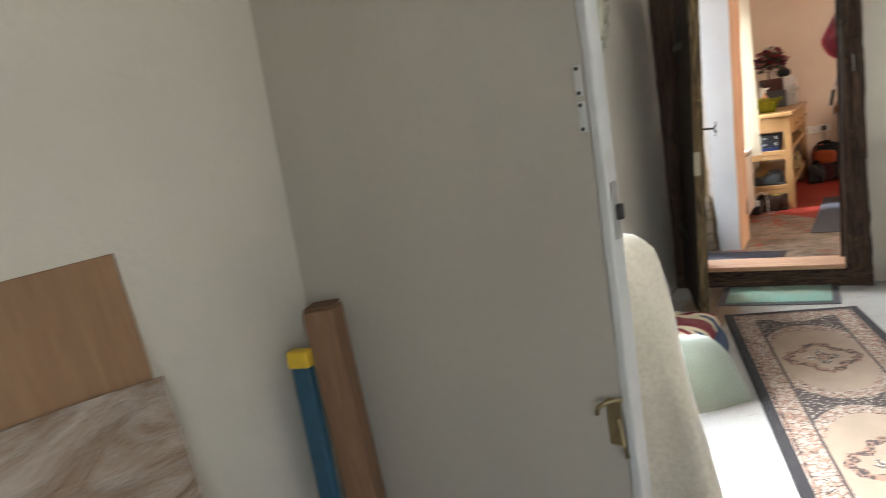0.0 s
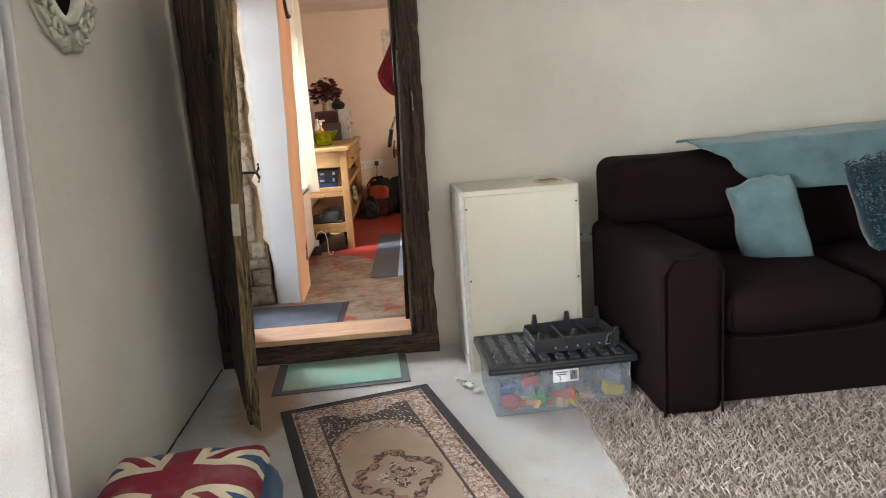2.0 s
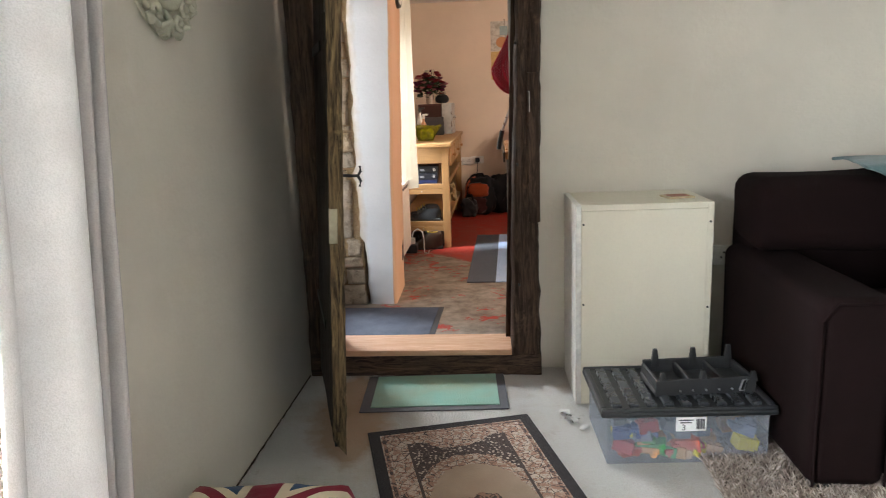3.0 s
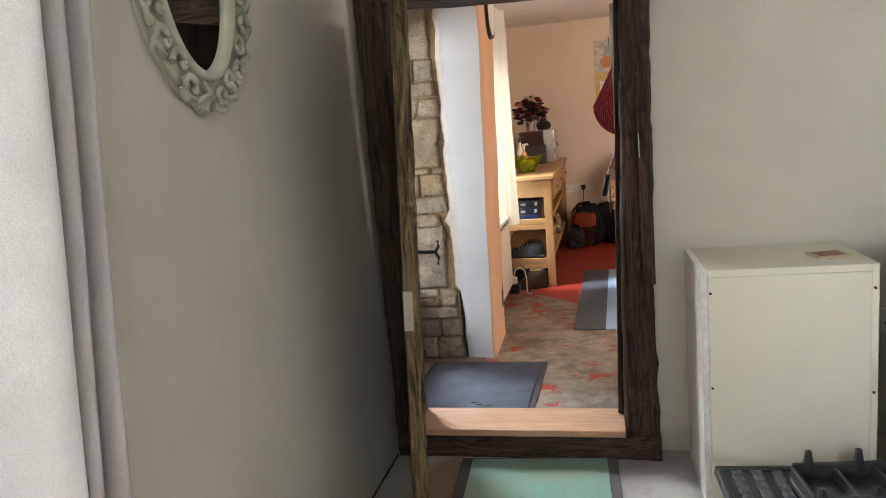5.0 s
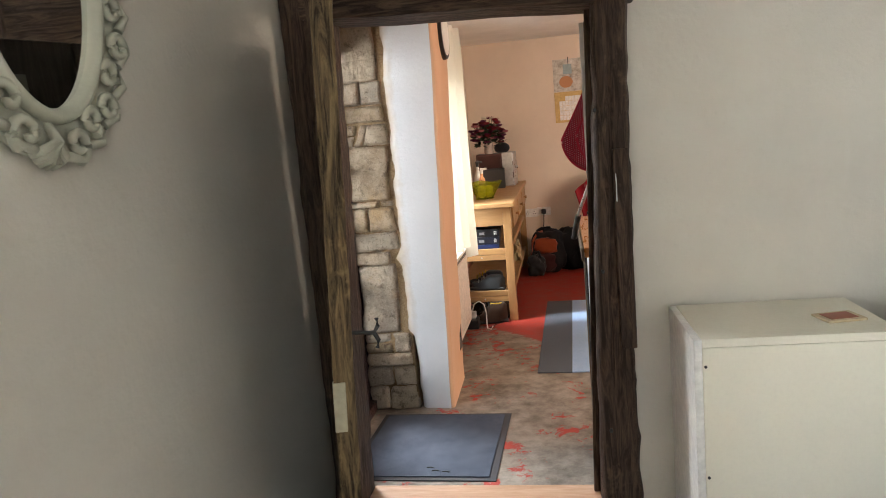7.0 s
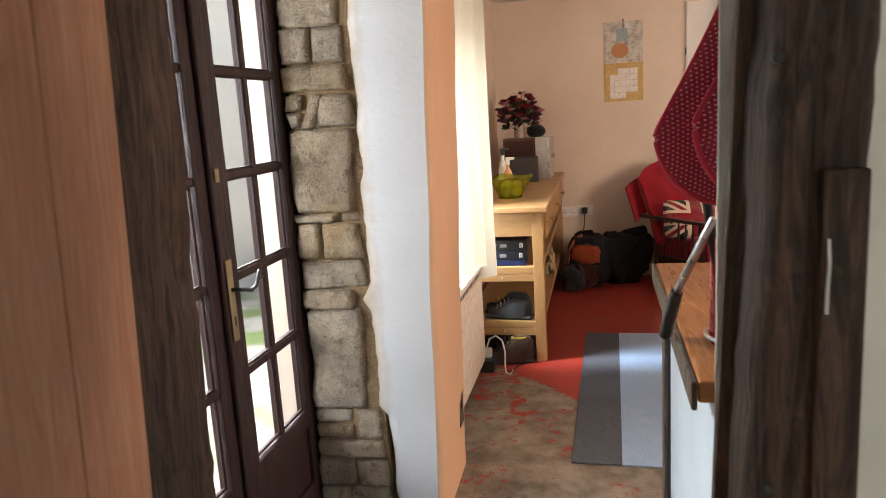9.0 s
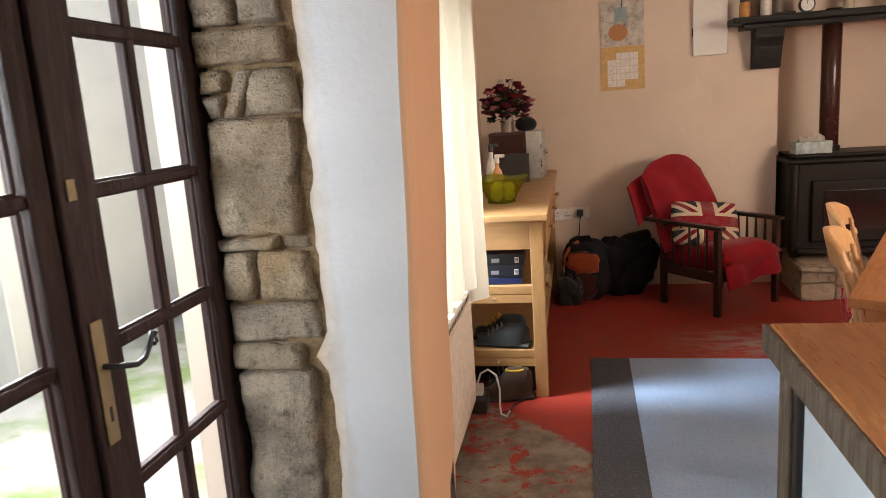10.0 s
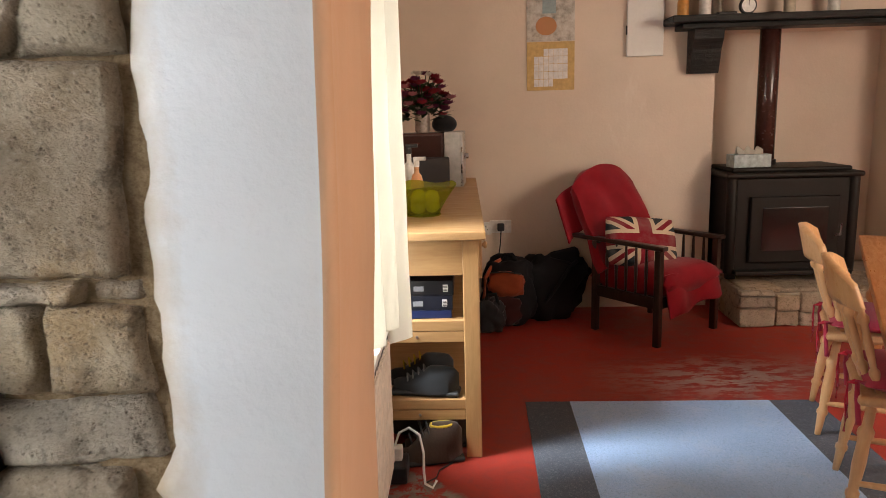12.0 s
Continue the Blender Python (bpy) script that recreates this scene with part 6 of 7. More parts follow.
def radiator_and_window():
    r = thing("radiator", pose(-0.28, 7.45, KF), "white panel radiator with slotted top under the window", "radiator")
    wm = flat("radiator_enamel", (0.74, 0.64, 0.54), 0.35)
    part("panel", slab(B(), 0.185, 0.215, 0.0, 0.90, 0.09, 0.645, 0.006), wm, r)
    for k in range(26):
        y = 0.02 + k * 0.0335
        part("flute", slab(B(), 0.214, 0.222, y, y + 0.020, 0.13, 0.60, 0.004), wm, r)
    part("top_grille", slab(B(), 0.03, 0.224, -0.005, 0.905, 0.646, 0.668, 0.003), M_WHITEPLASTIC, r, "white top grille")
    part("end_cap", slab(B(), 0.03, 0.185, 0.892, 0.90, 0.09, 0.645, 0.003), wm, r)
    part("back_panel", slab(B(), 0.03, 0.045, 0.0, 0.90, 0.09, 0.60, 0.004), wm, r)
    for k in range(22):
        y = 0.02 + k * 0.040
        part("slot", slab(B(), 0.2142, 0.2165, y, y + 0.022, 0.612, 0.634), M_IRON, r)
    for y in (0.15, 0.75):
        part("bracket", slab(B(), 0.0, 0.035, y, y + 0.03, 0.15, 0.55), wm, r)
        part("pipe", rod(B(), (0.08, y, 0.0), (0.08, y, 0.10), 0.008), wm, r)
    w = thing("window_kitchen", Matrix(), "white painted kitchen casement window behind the curtain", "window")
    w["kind"] = "structure"
    X = -0.5
    for y0, y1 in ((7.62, 7.68), (8.54, 8.60), (8.085, 8.135)):
        part("window_frame", slab(B(), X - 0.03, X + 0.03, y0, y1, 0.62, 2.02, 0.004), M_WHITEPLASTIC, w)
    for z0, z1 in ((0.62, 0.69), (1.95, 2.02)):
        part("window_frame", slab(B(), X - 0.03, X + 0.03, 7.68, 8.54, z0, z1, 0.004), M_WHITEPLASTIC, w)
    for y0, y1 in ((7.68, 8.085), (8.135, 8.54)):
        part("pane", slab(B(), X - 0.002, X + 0.002, y0, y1, 0.69, 1.95), M_GLASS, w).visible_shadow = False
    part("window_sill", slab(B(), -0.47, -0.262, 7.60, 8.62, 0.60, 0.622, 0.004), M_WHITEPLASTIC, w)

    def fn(u, v):
        y = 7.40 + 1.03 * u
        low = 0.475 + 0.10 * max(0.0, min(1.0, (0.90 - u) / 0.03))
        return (-0.115 + 0.10 * u ** 1.6 + (0.030 - 0.010 * v) * math.sin(u * 33 + 0.6 * math.sin(v * 4)) + 0.010 * noise.noise(Vector((u * 5, v * 4, 3))), y, low + (2.175 - low) * v)
    solo("curtain", cloth(B(), 160, 24, fn, 0.005), M_CURTAIN, "long white cotton curtain hanging over the radiator", "curtain")

    solo("curtain_rail", rod(B(), (-0.07, 7.35, 2.185), (-0.07, 8.55, 2.185), 0.010), M_METAL, "thin curtain rail over the kitchen window", "curtain pole")
    c = thing("wall_clock", pose(0.062, 7.135, 1.98), "round black wall clock on the salmon wall", "clock")
    part("case", turned(B(), (-0.004, 0, 0), (0.030, 0, 0), [(0, 0.14), (0.3, 0.15), (1.0, 0.145)], 40), M_IRON, c)
    part("dial", turned(B(), (0.0295, 0, 0), (0.032, 0, 0), [(0, 0.125), (1, 0.125)], 40), M_WHITEPLASTIC, c)
    v = thing("wall_vent", pose(0.012, 7.215, 0.182), "small dark socket plate low on the salmon wall", "wall plate")
    part("plate", slab(B(), -0.008, 0.006, -0.04, 0.04, -0.075, 0.075, 0.003), flat("dark_plate", (0.05, 0.04, 0.035), 0.5), v)
    part("switch", slab(B(), 0.005, 0.010, -0.012, 0.012, 0.0, 0.03, 0.002), M_IRON, v)
    bm = slab(B(), 0.030, 0.044, 7.02, 7.10, 1.20, 1.33, 0.004)
    slab(bm, 0.040, 0.047, 7.12, 7.19, 1.21, 1.33, 0.004)
    structure("trim_painted_plate", bm, M_SALMON, "painted-over switch plates on the salmon wall", "wall plate", True)


radiator_and_window()


def sideboard():
    s = thing("sideboard", pose(0, 0, KF), "pale beech sideboard with drawers and open shelves", "sideboard")
    x0, x1, y0, y1 = -0.25, 0.275, 8.60, 10.82
    H = 0.953
    part("top", slab(B(), x0 - 0.01, x1 + 0.027, y0 - 0.025, y1 + 0.01, H - 0.034, H, 0.005), M_PINE, s)
    for x in (x0, x1 - 0.065):
        for y in (y0, y1 - 0.07):
            part("leg", slab(B(), x, x + 0.065, y, y + 0.07, 0, H - 0.034, 0.004), M_PINE_Z, s)
    part("end_rail", slab(B(), x0 + 0.065, x1 - 0.065, y0 + 0.008, y0 + 0.028, 0.775, H - 0.034, 0.002), M_PINE, s)
    part("side_rail", slab(B(), x1 - 0.030, x1 - 0.010, y0 + 0.07, y1 - 0.07, 0.775, H - 0.034, 0.002), M_PINE, s)
    for k in range(3):
        ya = y0 + 0.10 + k * 0.68
        d = part("drawer_front", slab(B(), x1 - 0.008, x1 + 0.014, ya, ya + 0.62, 0.74, 0.90, 0.003), M_PINE, s)
        part("knob", turned(B(), (x1 + 0.012, ya + 0.31, 0.82), (x1 + 0.045, ya + 0.31, 0.82), [(0, 0.008), (0.4, 0.008), (0.7, 0.018), (1, 0.012)], 14), M_PINE, d)
    for z in (0.545, 0.200):
        near = y0 + (0.005 if z > 0.3 else 0.03)
        part("shelf", slab(B(), x0 + 0.02, x1 - 0.02, near, y1 - 0.02, z, z + 0.045, 0.004), M_PINE, s)
        rail = part("shelf_rail", slab(B(), x0 + 0.065, x1 - 0.065, near + 0.001, near + 0.021, z - 0.045, z - 0.001, 0.002), M_PINE, s)
        part("rail_screw", rod(B(), (0.02, near - 0.003, z - 0.022), (0.02, near + 0.002, z - 0.022), 0.006, None, 12), M_METAL, rail)
    zt = KF + H
    # things in and on it
    bl = [flat("book_black", (0.008, 0.009, 0.012), 0.35), flat("book_navy", (0.010, 0.013, 0.025), 0.35), flat("book_blue", (0.008, 0.02, 0.09), 0.4)]
    zz = KF + 0.5905
    for k, (h, mt) in enumerate(((0.035, bl[2]), (0.062, bl[1]), (0.062, bl[0]))):
        b = thing("book", pose(0.01 + 0.006 * k, 8.73, zz, 0, 0, 1.5 - k), "thick dark book lying in a stack on the shelf", "book", "books on the sideboard")
        part("cover", slab(B(), -0.15, 0.15, -0.095, 0.1, 0.0, h - 0.001, 0.003), mt, b)
        if k:
            lb = part("spine_label", slab(B(), 0.108, 0.128, -0.098, -0.0945, 0.016, h - 0.018), M_WHITEPLASTIC, b, "white label")
            for j in range(4):
                part("bar", slab(B(), 0.110, 0.126, -0.0995, -0.0975, 0.019 + j * 0.006, 0.0215 + j * 0.006), M_IRON, lb)
            for j in range(3):
                part("title_bar", slab(B(), -0.13 + j * 0.06, -0.09 + j * 0.06, -0.0975, -0.0945, 0.018 + 0.008 * (j % 2), 0.038), flat("grey_ink", (0.22, 0.23, 0.25), 0.5), b)
        zz += h

    def shoe(name, m, mat, sole, label, lace, high=0.09, collar=None):
        sh = thing(name, m, label, "shoe", "shoes")
        rows = []
        bm = B()
        for i in range(15):
            u = i / 14
            x = 0.28 * (u - 0.5)
            w = 0.047 * (1 - 0.25 * math.cos(u * math.pi * 2.0 + 0.6)) * math.sqrt(max(0.02, 1 - (abs(2 * u - 1)) ** 6))
            h = (high if u < 0.42 else high - (high - 0.05) * min(1, (u - 0.42) / 0.35)) * (0.75 + 0.25 * math.sqrt(max(0, 1 - (2 * u - 1) ** 6)))
            rows.append([bm.verts.new((x, w * math.cos(q), 0.018 + max(0, math.sin(q)) ** 0.55 * h)) for q in (math.pi * j / 10 for j in range(11))])
        for a, b in zip(rows, rows[1:]):
            for j in range(10):
                bm.faces.new((a[j], a[j + 1], b[j + 1], b[j]))
            bm.faces.new((a[0], b[0], b[10], a[10]))
        bm.faces.new(rows[0])
        bm.faces.new(rows[-1][::-1])
        part("upper", bm, mat, sh)
        bm = slab(B(), -0.145, 0.148, -0.046, 0.046, 0.0, 0.024, 0.010, 2)
        part("sole", bm, sole, sh)
        for k in range(4):
            x = 0.0 + k * 0.024
            part("lace", tube(B(), [(x, -0.028, high * 0.86 - k * 0.010), (x + 0.008, 0, high + 0.022 - k * 0.014), (x, 0.028, high * 0.86 - k * 0.010)], 0.004), lace, sh)
        if collar:
            part("collar", tube(B(), [(-0.055 + 0.046 * math.cos(a), 0.027 * math.sin(a), high + 0.006) for a in (2 * math.pi * k / 16 for k in range(17))], 0.006), collar, sh, "padded yellow lining")
    trainer = fabric("charcoal_mesh", (0.035, 0.04, 0.045), 160, 0.8)
    tan = fabric("brown_suede", (0.050, 0.030, 0.020), 120, 0.85)
    yel = fabric("yellow_lining", (0.50, 0.36, 0.03), 200)
    rub = flat("dark_sole_rubber", (0.025, 0.025, 0.025), 0.6)
    grey = flat("grey_lace", (0.25, 0.26, 0.25), 0.8)
    shoe("trainer", pose(0.045, 8.70, KF + 0.2455, 0, 0, 172), trainer, rub, "charcoal mesh trainer on the lower shelf", grey, 0.105)
    shoe("trainer", pose(0.02, 8.82, KF + 0.2455, 0, 0, 176), trainer, rub, "charcoal mesh trainer on the lower shelf", yel, 0.12)
    shoe("walking_boot", pose(0.055, 8.575, KF, 0, 0, 192), tan, rub, "brown suede walking boot with yellow lining on the floor", M_IRON, 0.150, yel)
    shoe("walking_boot", pose(0.085, 8.70, KF, 0, 0, 196), tan, rub, "brown suede walking boot with yellow lining on the floor", M_IRON, 0.155, yel)
    shoe("walking_boot", pose(-0.06, 8.86, KF, 0, 0, 170), tan, rub, "brown boot pushed under the lower shelf", M_IRON, 0.13)
    lace = tube(B(), [(0.18, 8.62, KF + 0.004), (0.15, 8.55, KF + 0.004), (0.10, 8.49, KF + 0.004), (0.09, 8.43, KF + 0.004), (0.05, 8.39, KF + 0.004)], 0.003)
    solo("boot_lace", lace, M_IRON, "dark loose bootlace trailing on the floor", "lace")
    # charger and white cable
    a = thing("adaptor", pose(-0.07, 8.45, KF), "black mains adaptor with a white cable on the floor", "adaptor")
    part("block", slab(B(), -0.045, 0.05, -0.07, 0.06, 0.0, 0.075, 0.010), M_BLACKPLASTIC, a)
    part("plug", slab(B(), -0.02, 0.03, -0.025, 0.025, 0.0755, 0.13, 0.008), M_WHITEPLASTIC, a, "white plug")
    part("cable", tube(B(), [(0.0, 0.0, 0.13), (0.02, -0.01, 0.19), (0.06, -0.02, 0.215), (0.10, -0.03, 0.19), (0.115, -0.04, 0.12), (0.115, -0.06, 0.05), (0.12, -0.08, 0.012), (0.15, -0.10, 0.006), (0.165, -0.085, 0.03)], 0.005), M_WHITEPLASTIC, a, "white cable")
    # glass bowl with fruit
    n = Nodes("yellow_green_glass")
    t = n.t
    tr = t.nodes.new("ShaderNodeBsdfTransparent")
    tr.inputs[0].default_value = (0.72, 0.75, 0.05, 1)
    gl = t.nodes.new("ShaderNodeBsdfGlossy")
    gl.inputs["Roughness"].default_value = 0.08
    df = t.nodes.new("ShaderNodeBsdfDiffuse")
    df.inputs[0].default_value = (0.35, 0.36, 0.02, 1)
    m1, m2 = t.nodes.new("ShaderNodeMixShader"), t.nodes.new("ShaderNodeMixShader")
    m1.inputs[0].default_value, m2.inputs[0].default_value = 0.10, 0.10
    t.links.new(tr.outputs[0], m1.inputs[1])
    t.links.new(df.outputs[0], m1.inputs[2])
    t.links.new(m1.outputs[0], m2.inputs[1])
    t.links.new(gl.outputs[0], m2.inputs[2])
    t.links.new(m2.outputs[0], t.nodes["Material Output"].inputs[0])
    bowl = thing("glass_bowl", pose(0.035, 9.06, zt + 0.0005), "yellow-green glass bowl of fruit on the sideboard", "bowl")

    def bw(u, v):
        a = 2 * math.pi * u
        r = 0.070 + 0.080 * v ** 1.2
        return (r * math.cos(a), r * math.sin(a), 0.004 + 0.135 * v + 0.008 * math.sin(a * 4) * v)
    part("bowl", cloth(B(), 36, 10, bw, 0.005), n.mat, bowl)
    part("foot", turned(B(), (0, 0, 0), (0, 0, 0.007), [(0, 0.078), (1, 0.08)], 28), n.mat, bowl)
    fr = flat("fruit_yellow", (0.55, 0.48, 0.04), 0.5)
    for k in range(6):
        bm = B()
        bmesh.ops.create_icosphere(bm, subdivisions=3, radius=0.034)
        f = solo("fruit", bm, fr, "yellow-green fruit inside the glass bowl", "fruit", "fruit in the bowl")
        f.matrix_world = pose(0.035 + 0.042 * math.cos(k * 2.1), 9.06 + 0.042 * math.sin(k * 2.1), zt + 0.045 + 0.035 * (k % 2), 0, 0, 0)
    # bottles
    for k, (x, y, h, col, lab) in enumerate(((-0.005, 9.30, 0.20, (0.70, 0.34, 0.16), "orange pump bottle on the sideboard"), (-0.045, 9.36, 0.26, (0.72, 0.72, 0.68), "white spray bottle on the sideboard"))):
        b = thing("bottle", pose(x, y, zt + 0.0005), lab, "bottle", "bottles")
        part("body", turned(B(), (0, 0, 0), (0, 0, h), [(0, 0.030), (0.05, 0.033), (0.6, 0.033), (0.8, 0.022), (0.86, 0.012), (1.0, 0.012)], 18), flat("bottle_%d" % k, col, 0.3), b)
        bm = rod(B(), (0, 0, h), (0, 0, h + 0.03), 0.014)
        slab(bm, -0.014, 0.045, -0.009, 0.009, h + 0.03, h + 0.048, 0.003)
        part("pump", bm, M_WHITEPLASTIC if k == 0 else M_IRON, b, "pump cap")
    # hi-fi stack
    h = thing("stereo_speaker", pose(0.165, 10.36, zt + 0.0005, 0, 0, -4), "silver-faced stereo unit standing upright on the sideboard", "stereo")
    part("case", slab(B(), -0.055, 0.045, -0.10, 0.16, 0.0, 0.335, 0.004), flat("silver_case", (0.50, 0.49, 0.47), 0.35, 0.4), h)
    part("front", slab(B(), 0.045, 0.058, -0.10, 0.16, 0.0, 0.335, 0.004), M_METAL, h, "brushed silver front")
    part("knob", turned(B(), (0.058, 0.03, 0.18), (0.085, 0.03, 0.18), [(0, 0.018), (1, 0.016)], 18), M_METAL, h)
    b = thing("wooden_box", pose(-0.03, 10.38, zt + 0.0005), "dark red-brown speaker cabinet on the sideboard", "speaker")
    part("case", slab(B(), -0.13, 0.13, -0.10, 0.14, 0.0, 0.33, 0.004), wood("mahogany_veneer", (0.12, 0.035, 0.025), (0.06, 0.016, 0.012), 'X', 0.35), b)
    part("grille", slab(B(), -0.115, 0.115, -0.106, -0.1, 0.015, 0.315, 0.002), fabric("brown_grille", (0.06, 0.025, 0.02), 300), b)
    b = thing("dark_box", pose(0.0, 10.08, zt + 0.0005, 0, 0, 3), "dark grey box file standing on the sideboard", "box")
    part("case", slab(B(), -0.11, 0.135, -0.06, 0.10, 0.0, 0.19, 0.004), flat("charcoal_card", (0.035, 0.033, 0.035), 0.6), b)
    sp = thing("smart_speaker", pose(0.105, 10.36, zt + 0.336), "round black fabric speaker on the stereo", "speaker")
    bm = B()
    bmesh.ops.create_uvsphere(bm, u_segments=28, v_segments=18, radius=0.078)
    for v in bm.verts:
        v.co.z = max(-0.045, v.co.z * 0.72) + 0.045
    part("body", bm, fabric("black_knit", (0.01, 0.01, 0.012), 300), sp)
    # vase of flowers
    v = thing("flower_vase", pose(-0.03, 10.37, zt + 0.3315), "pale vase of red and white flowers on the speaker", "vase")
    part("vase", turned(B(), (0, 0, 0), (0, 0, 0.16), [(0, 0.040), (0.1, 0.048), (0.6, 0.046), (0.9, 0.038), (1.0, 0.044)], 22), paint("vase_glaze", (0.45, 0.36, 0.30), 0.3, 20, 80, 0.3, 0.1), v)
    rng = random.Random(5)
    leafm = flat("flower_leaf", (0.035, 0.06, 0.025), 0.6)
    petals = [flat("petal_crimson", (0.26, 0.012, 0.025), 0.6), flat("petal_white", (0.72, 0.66, 0.55), 0.6), flat("petal_plum", (0.14, 0.015, 0.06), 0.6), flat("petal_pink", (0.5, 0.16, 0.18), 0.6)]
    for k in range(72):
        a, rr = rng.uniform(0, 6.28), rng.uniform(0.02, 0.19)
        hd = Vector((rr * math.cos(a), rr * math.sin(a) * 0.7, 0.20 + rng.uniform(-0.03, 0.17) - rr * 0.40))
        fl = part("flower_stem", tube(B(), [(0, 0, 0.12), (hd.x * 0.4, hd.y * 0.4, 0.18), tuple(hd)], 0.003, 6), leafm, v)
        bm = B()
        for j in range(11):
            q = j * 2.4
            up = 0.35 + 0.06 * j
            d = Vector((math.cos(q), math.sin(q), up)).normalized()
            sd = Vector((-math.sin(q), math.cos(q), 0)) * 0.022
            L = 0.050 - 0.0015 * j
            b0 = hd
            bm.faces.new([bm.verts.new(p) for p in (b0, b0 + d * L * 0.55 + sd, b0 + d * L + Vector((0, 0, 0.006)), b0 + d * L * 0.55 - sd)])
        part("bloom", bm, petals[1] if k in (3, 9) else petals[rng.choice((0, 0, 2, 2, 3))], fl)
        bm = B()
        for j in range(4):
            q = rng.uniform(0, 6.28)
            b0 = hd * 0.8 + Vector((0, 0, -0.02 + 0.01 * j))
            d = Vector((math.cos(q), math.sin(q), rng.uniform(-0.4, 0.7))).normalized() * 0.085
            sd = Vector((-math.sin(q), math.cos(q), 0)) * 0.018
            bm.faces.new([bm.verts.new(p) for p in (b0, b0 + d * 0.5 + sd, b0 + d, b0 + d * 0.5 - sd)])
        part("leaf", bm, leafm, fl)
    # ornament hanging by the curtain
    o = thing("hanging_ornament", pose(-0.262, 8.95, 1.75), "grey hanging string of small ornaments on the wall", "ornament")
    part("string", rod(B(), (0.006, 0, -0.25), (0.006, 0, 0.22), 0.003), M_IRON, o)
    for k in range(5):
        bm = B()
        bmesh.ops.create_icosphere(bm, subdivisions=2, radius=0.026)
        for vv in bm.verts:
            vv.co = Vector((vv.co.x * 0.5 + 0.018, vv.co.y, vv.co.z + 0.2 - 0.1 * k)) + 0.006 * noise.noise_vector(vv.co * 50 + Vector((k, 0, 0)))
        part("charm", bm, M_CASTIRON, o)


sideboard()


def far_wall_things():
    c = thing("calendar", pose(0.82, 10.848, 1.425), "wall calendar with a photograph above a tan month page", "calendar")
    n = Nodes("calendar_photo")
    x, y, z = n.xyz()
    f = n.noise(14, 5, 0.7)
    photo = n.ramp(f, (0.3, (0.22, 0.20, 0.17)), (0.5, (0.48, 0.44, 0.38)), (0.7, (0.66, 0.64, 0.60)))
    spot = n.m('LESS_THAN', n.m('ADD', n.m('POWER', n.m('DIVIDE', n.m('ADD', x, 0.03), 0.07), 2.0), n.m('POWER', n.m('DIVIDE', n.m('SUBTRACT', z, 0.42), 0.06), 2.0)), 1.0)
    photo = n.mix(spot, photo, (0.45, 0.20, 0.08))
    ph = n.done(photo, 0.45)
    part("photo_page", slab(B(), -0.16, 0.16, -0.006, -0.001, 0.322, 0.655, 0.001), ph, c, "photograph page")
    tanm = flat("calendar_tan", (0.58, 0.38, 0.14), 0.6)
    pg = part("month_page", slab(B(), -0.16, 0.16, -0.007, -0.001, 0.0, 0.318, 0.001), tanm, c, "tan month page")
    cell = flat("calendar_white", (0.74, 0.71, 0.68), 0.6)
    for r in range(5):
        for k in range(7):
            if (r == 0 and k < 2) or (r == 4 and k > 3):
                continue
            part("day_cell", slab(B(), -0.112 + k * 0.0325, -0.0815 + k * 0.0325, -0.0095, -0.0068, 0.225 - r * 0.050, 0.2725 - r * 0.050), cell, pg)
    part("inset_photo", slab(B(), -0.055, 0.035, -0.009, -0.0055, 0.50, 0.60), flat("inset_print", (0.28, 0.36, 0.38), 0.4), c)
    part("nail", rod(B(), (0, -0.012, 0.668), (0, 0.0, 0.668), 0.006), M_IRON, c)
    part("pen", rod(B(), (0.0, -0.012, 0.60), (0.0, -0.012, 0.665), 0.003), M_IRON, c)
    e = thing("meter_cover", pose(1.445, 10.848, 1.63), "flat white painted cover box on the wall", "wall box")
    part("cover", slab(B(), -0.12, 0.12, -0.03, 0.0, 0.0, 0.56, 0.004), M_CEIL, e)
    part("catch", slab(B(), -0.128, -0.118, -0.025, -0.01, 0.14, 0.20, 0.003), M_IRON, e)
    socket_plate("wall_socket", 0.33, 10.838, 0.485, "white double socket low on the far wall")
    s = socket_plate("wall_socket", 0.47, 10.838, 0.495, "white single socket with a black plug in it", False)
    part("plug", slab(B(), -0.025, 0.025, -0.042, -0.001, -0.028, 0.028, 0.010), M_BLACKPLASTIC, s, "black plug")
    part("cable", tube(B(), [(0.0, -0.03, -0.028), (-0.005, -0.035, -0.12), (-0.025, -0.03, -0.25), (-0.03, -0.03, -0.4)], 0.005), M_BLACKPLASTIC, s, "black cable")
    # bags on the floor
    orange, black = fabric("orange_nylon", (0.30, 0.055, 0.015), 300, 0.7), fabric("black_nylon", (0.008, 0.008, 0.010), 300, 0.75, 0.2, 0.0)

    def lump(bm, c, r, amp, seed, squash=3.0):
        """A slack stuffed shape round c with half sizes r, creased and flat underneath."""
        rr = bmesh.ops.create_icosphere(bm, subdivisions=4, radius=1.0)
        for v in rr["verts"]:
            d = v.co.copy()
            k = (abs(d.x) ** squash + abs(d.y) ** squash + abs(d.z) ** squash) ** (-1 / squash)
            d *= k * (1 + amp * noise.noise(d * 2.2 + Vector((seed, 0, 0))) + 0.35 * amp * noise.noise(d * 6 + Vector((0, seed, 0))))
            v.co = Vector((c[0] + d.x * r[0], c[1] + d.y * r[1], max(0.0, c[2] + d.z * r[2])))
        return bm
    b = thing("rucksack", pose(0.50, 10.52, KF, 0, 0, -10), "black and orange rucksack standing on the floor", "bag")
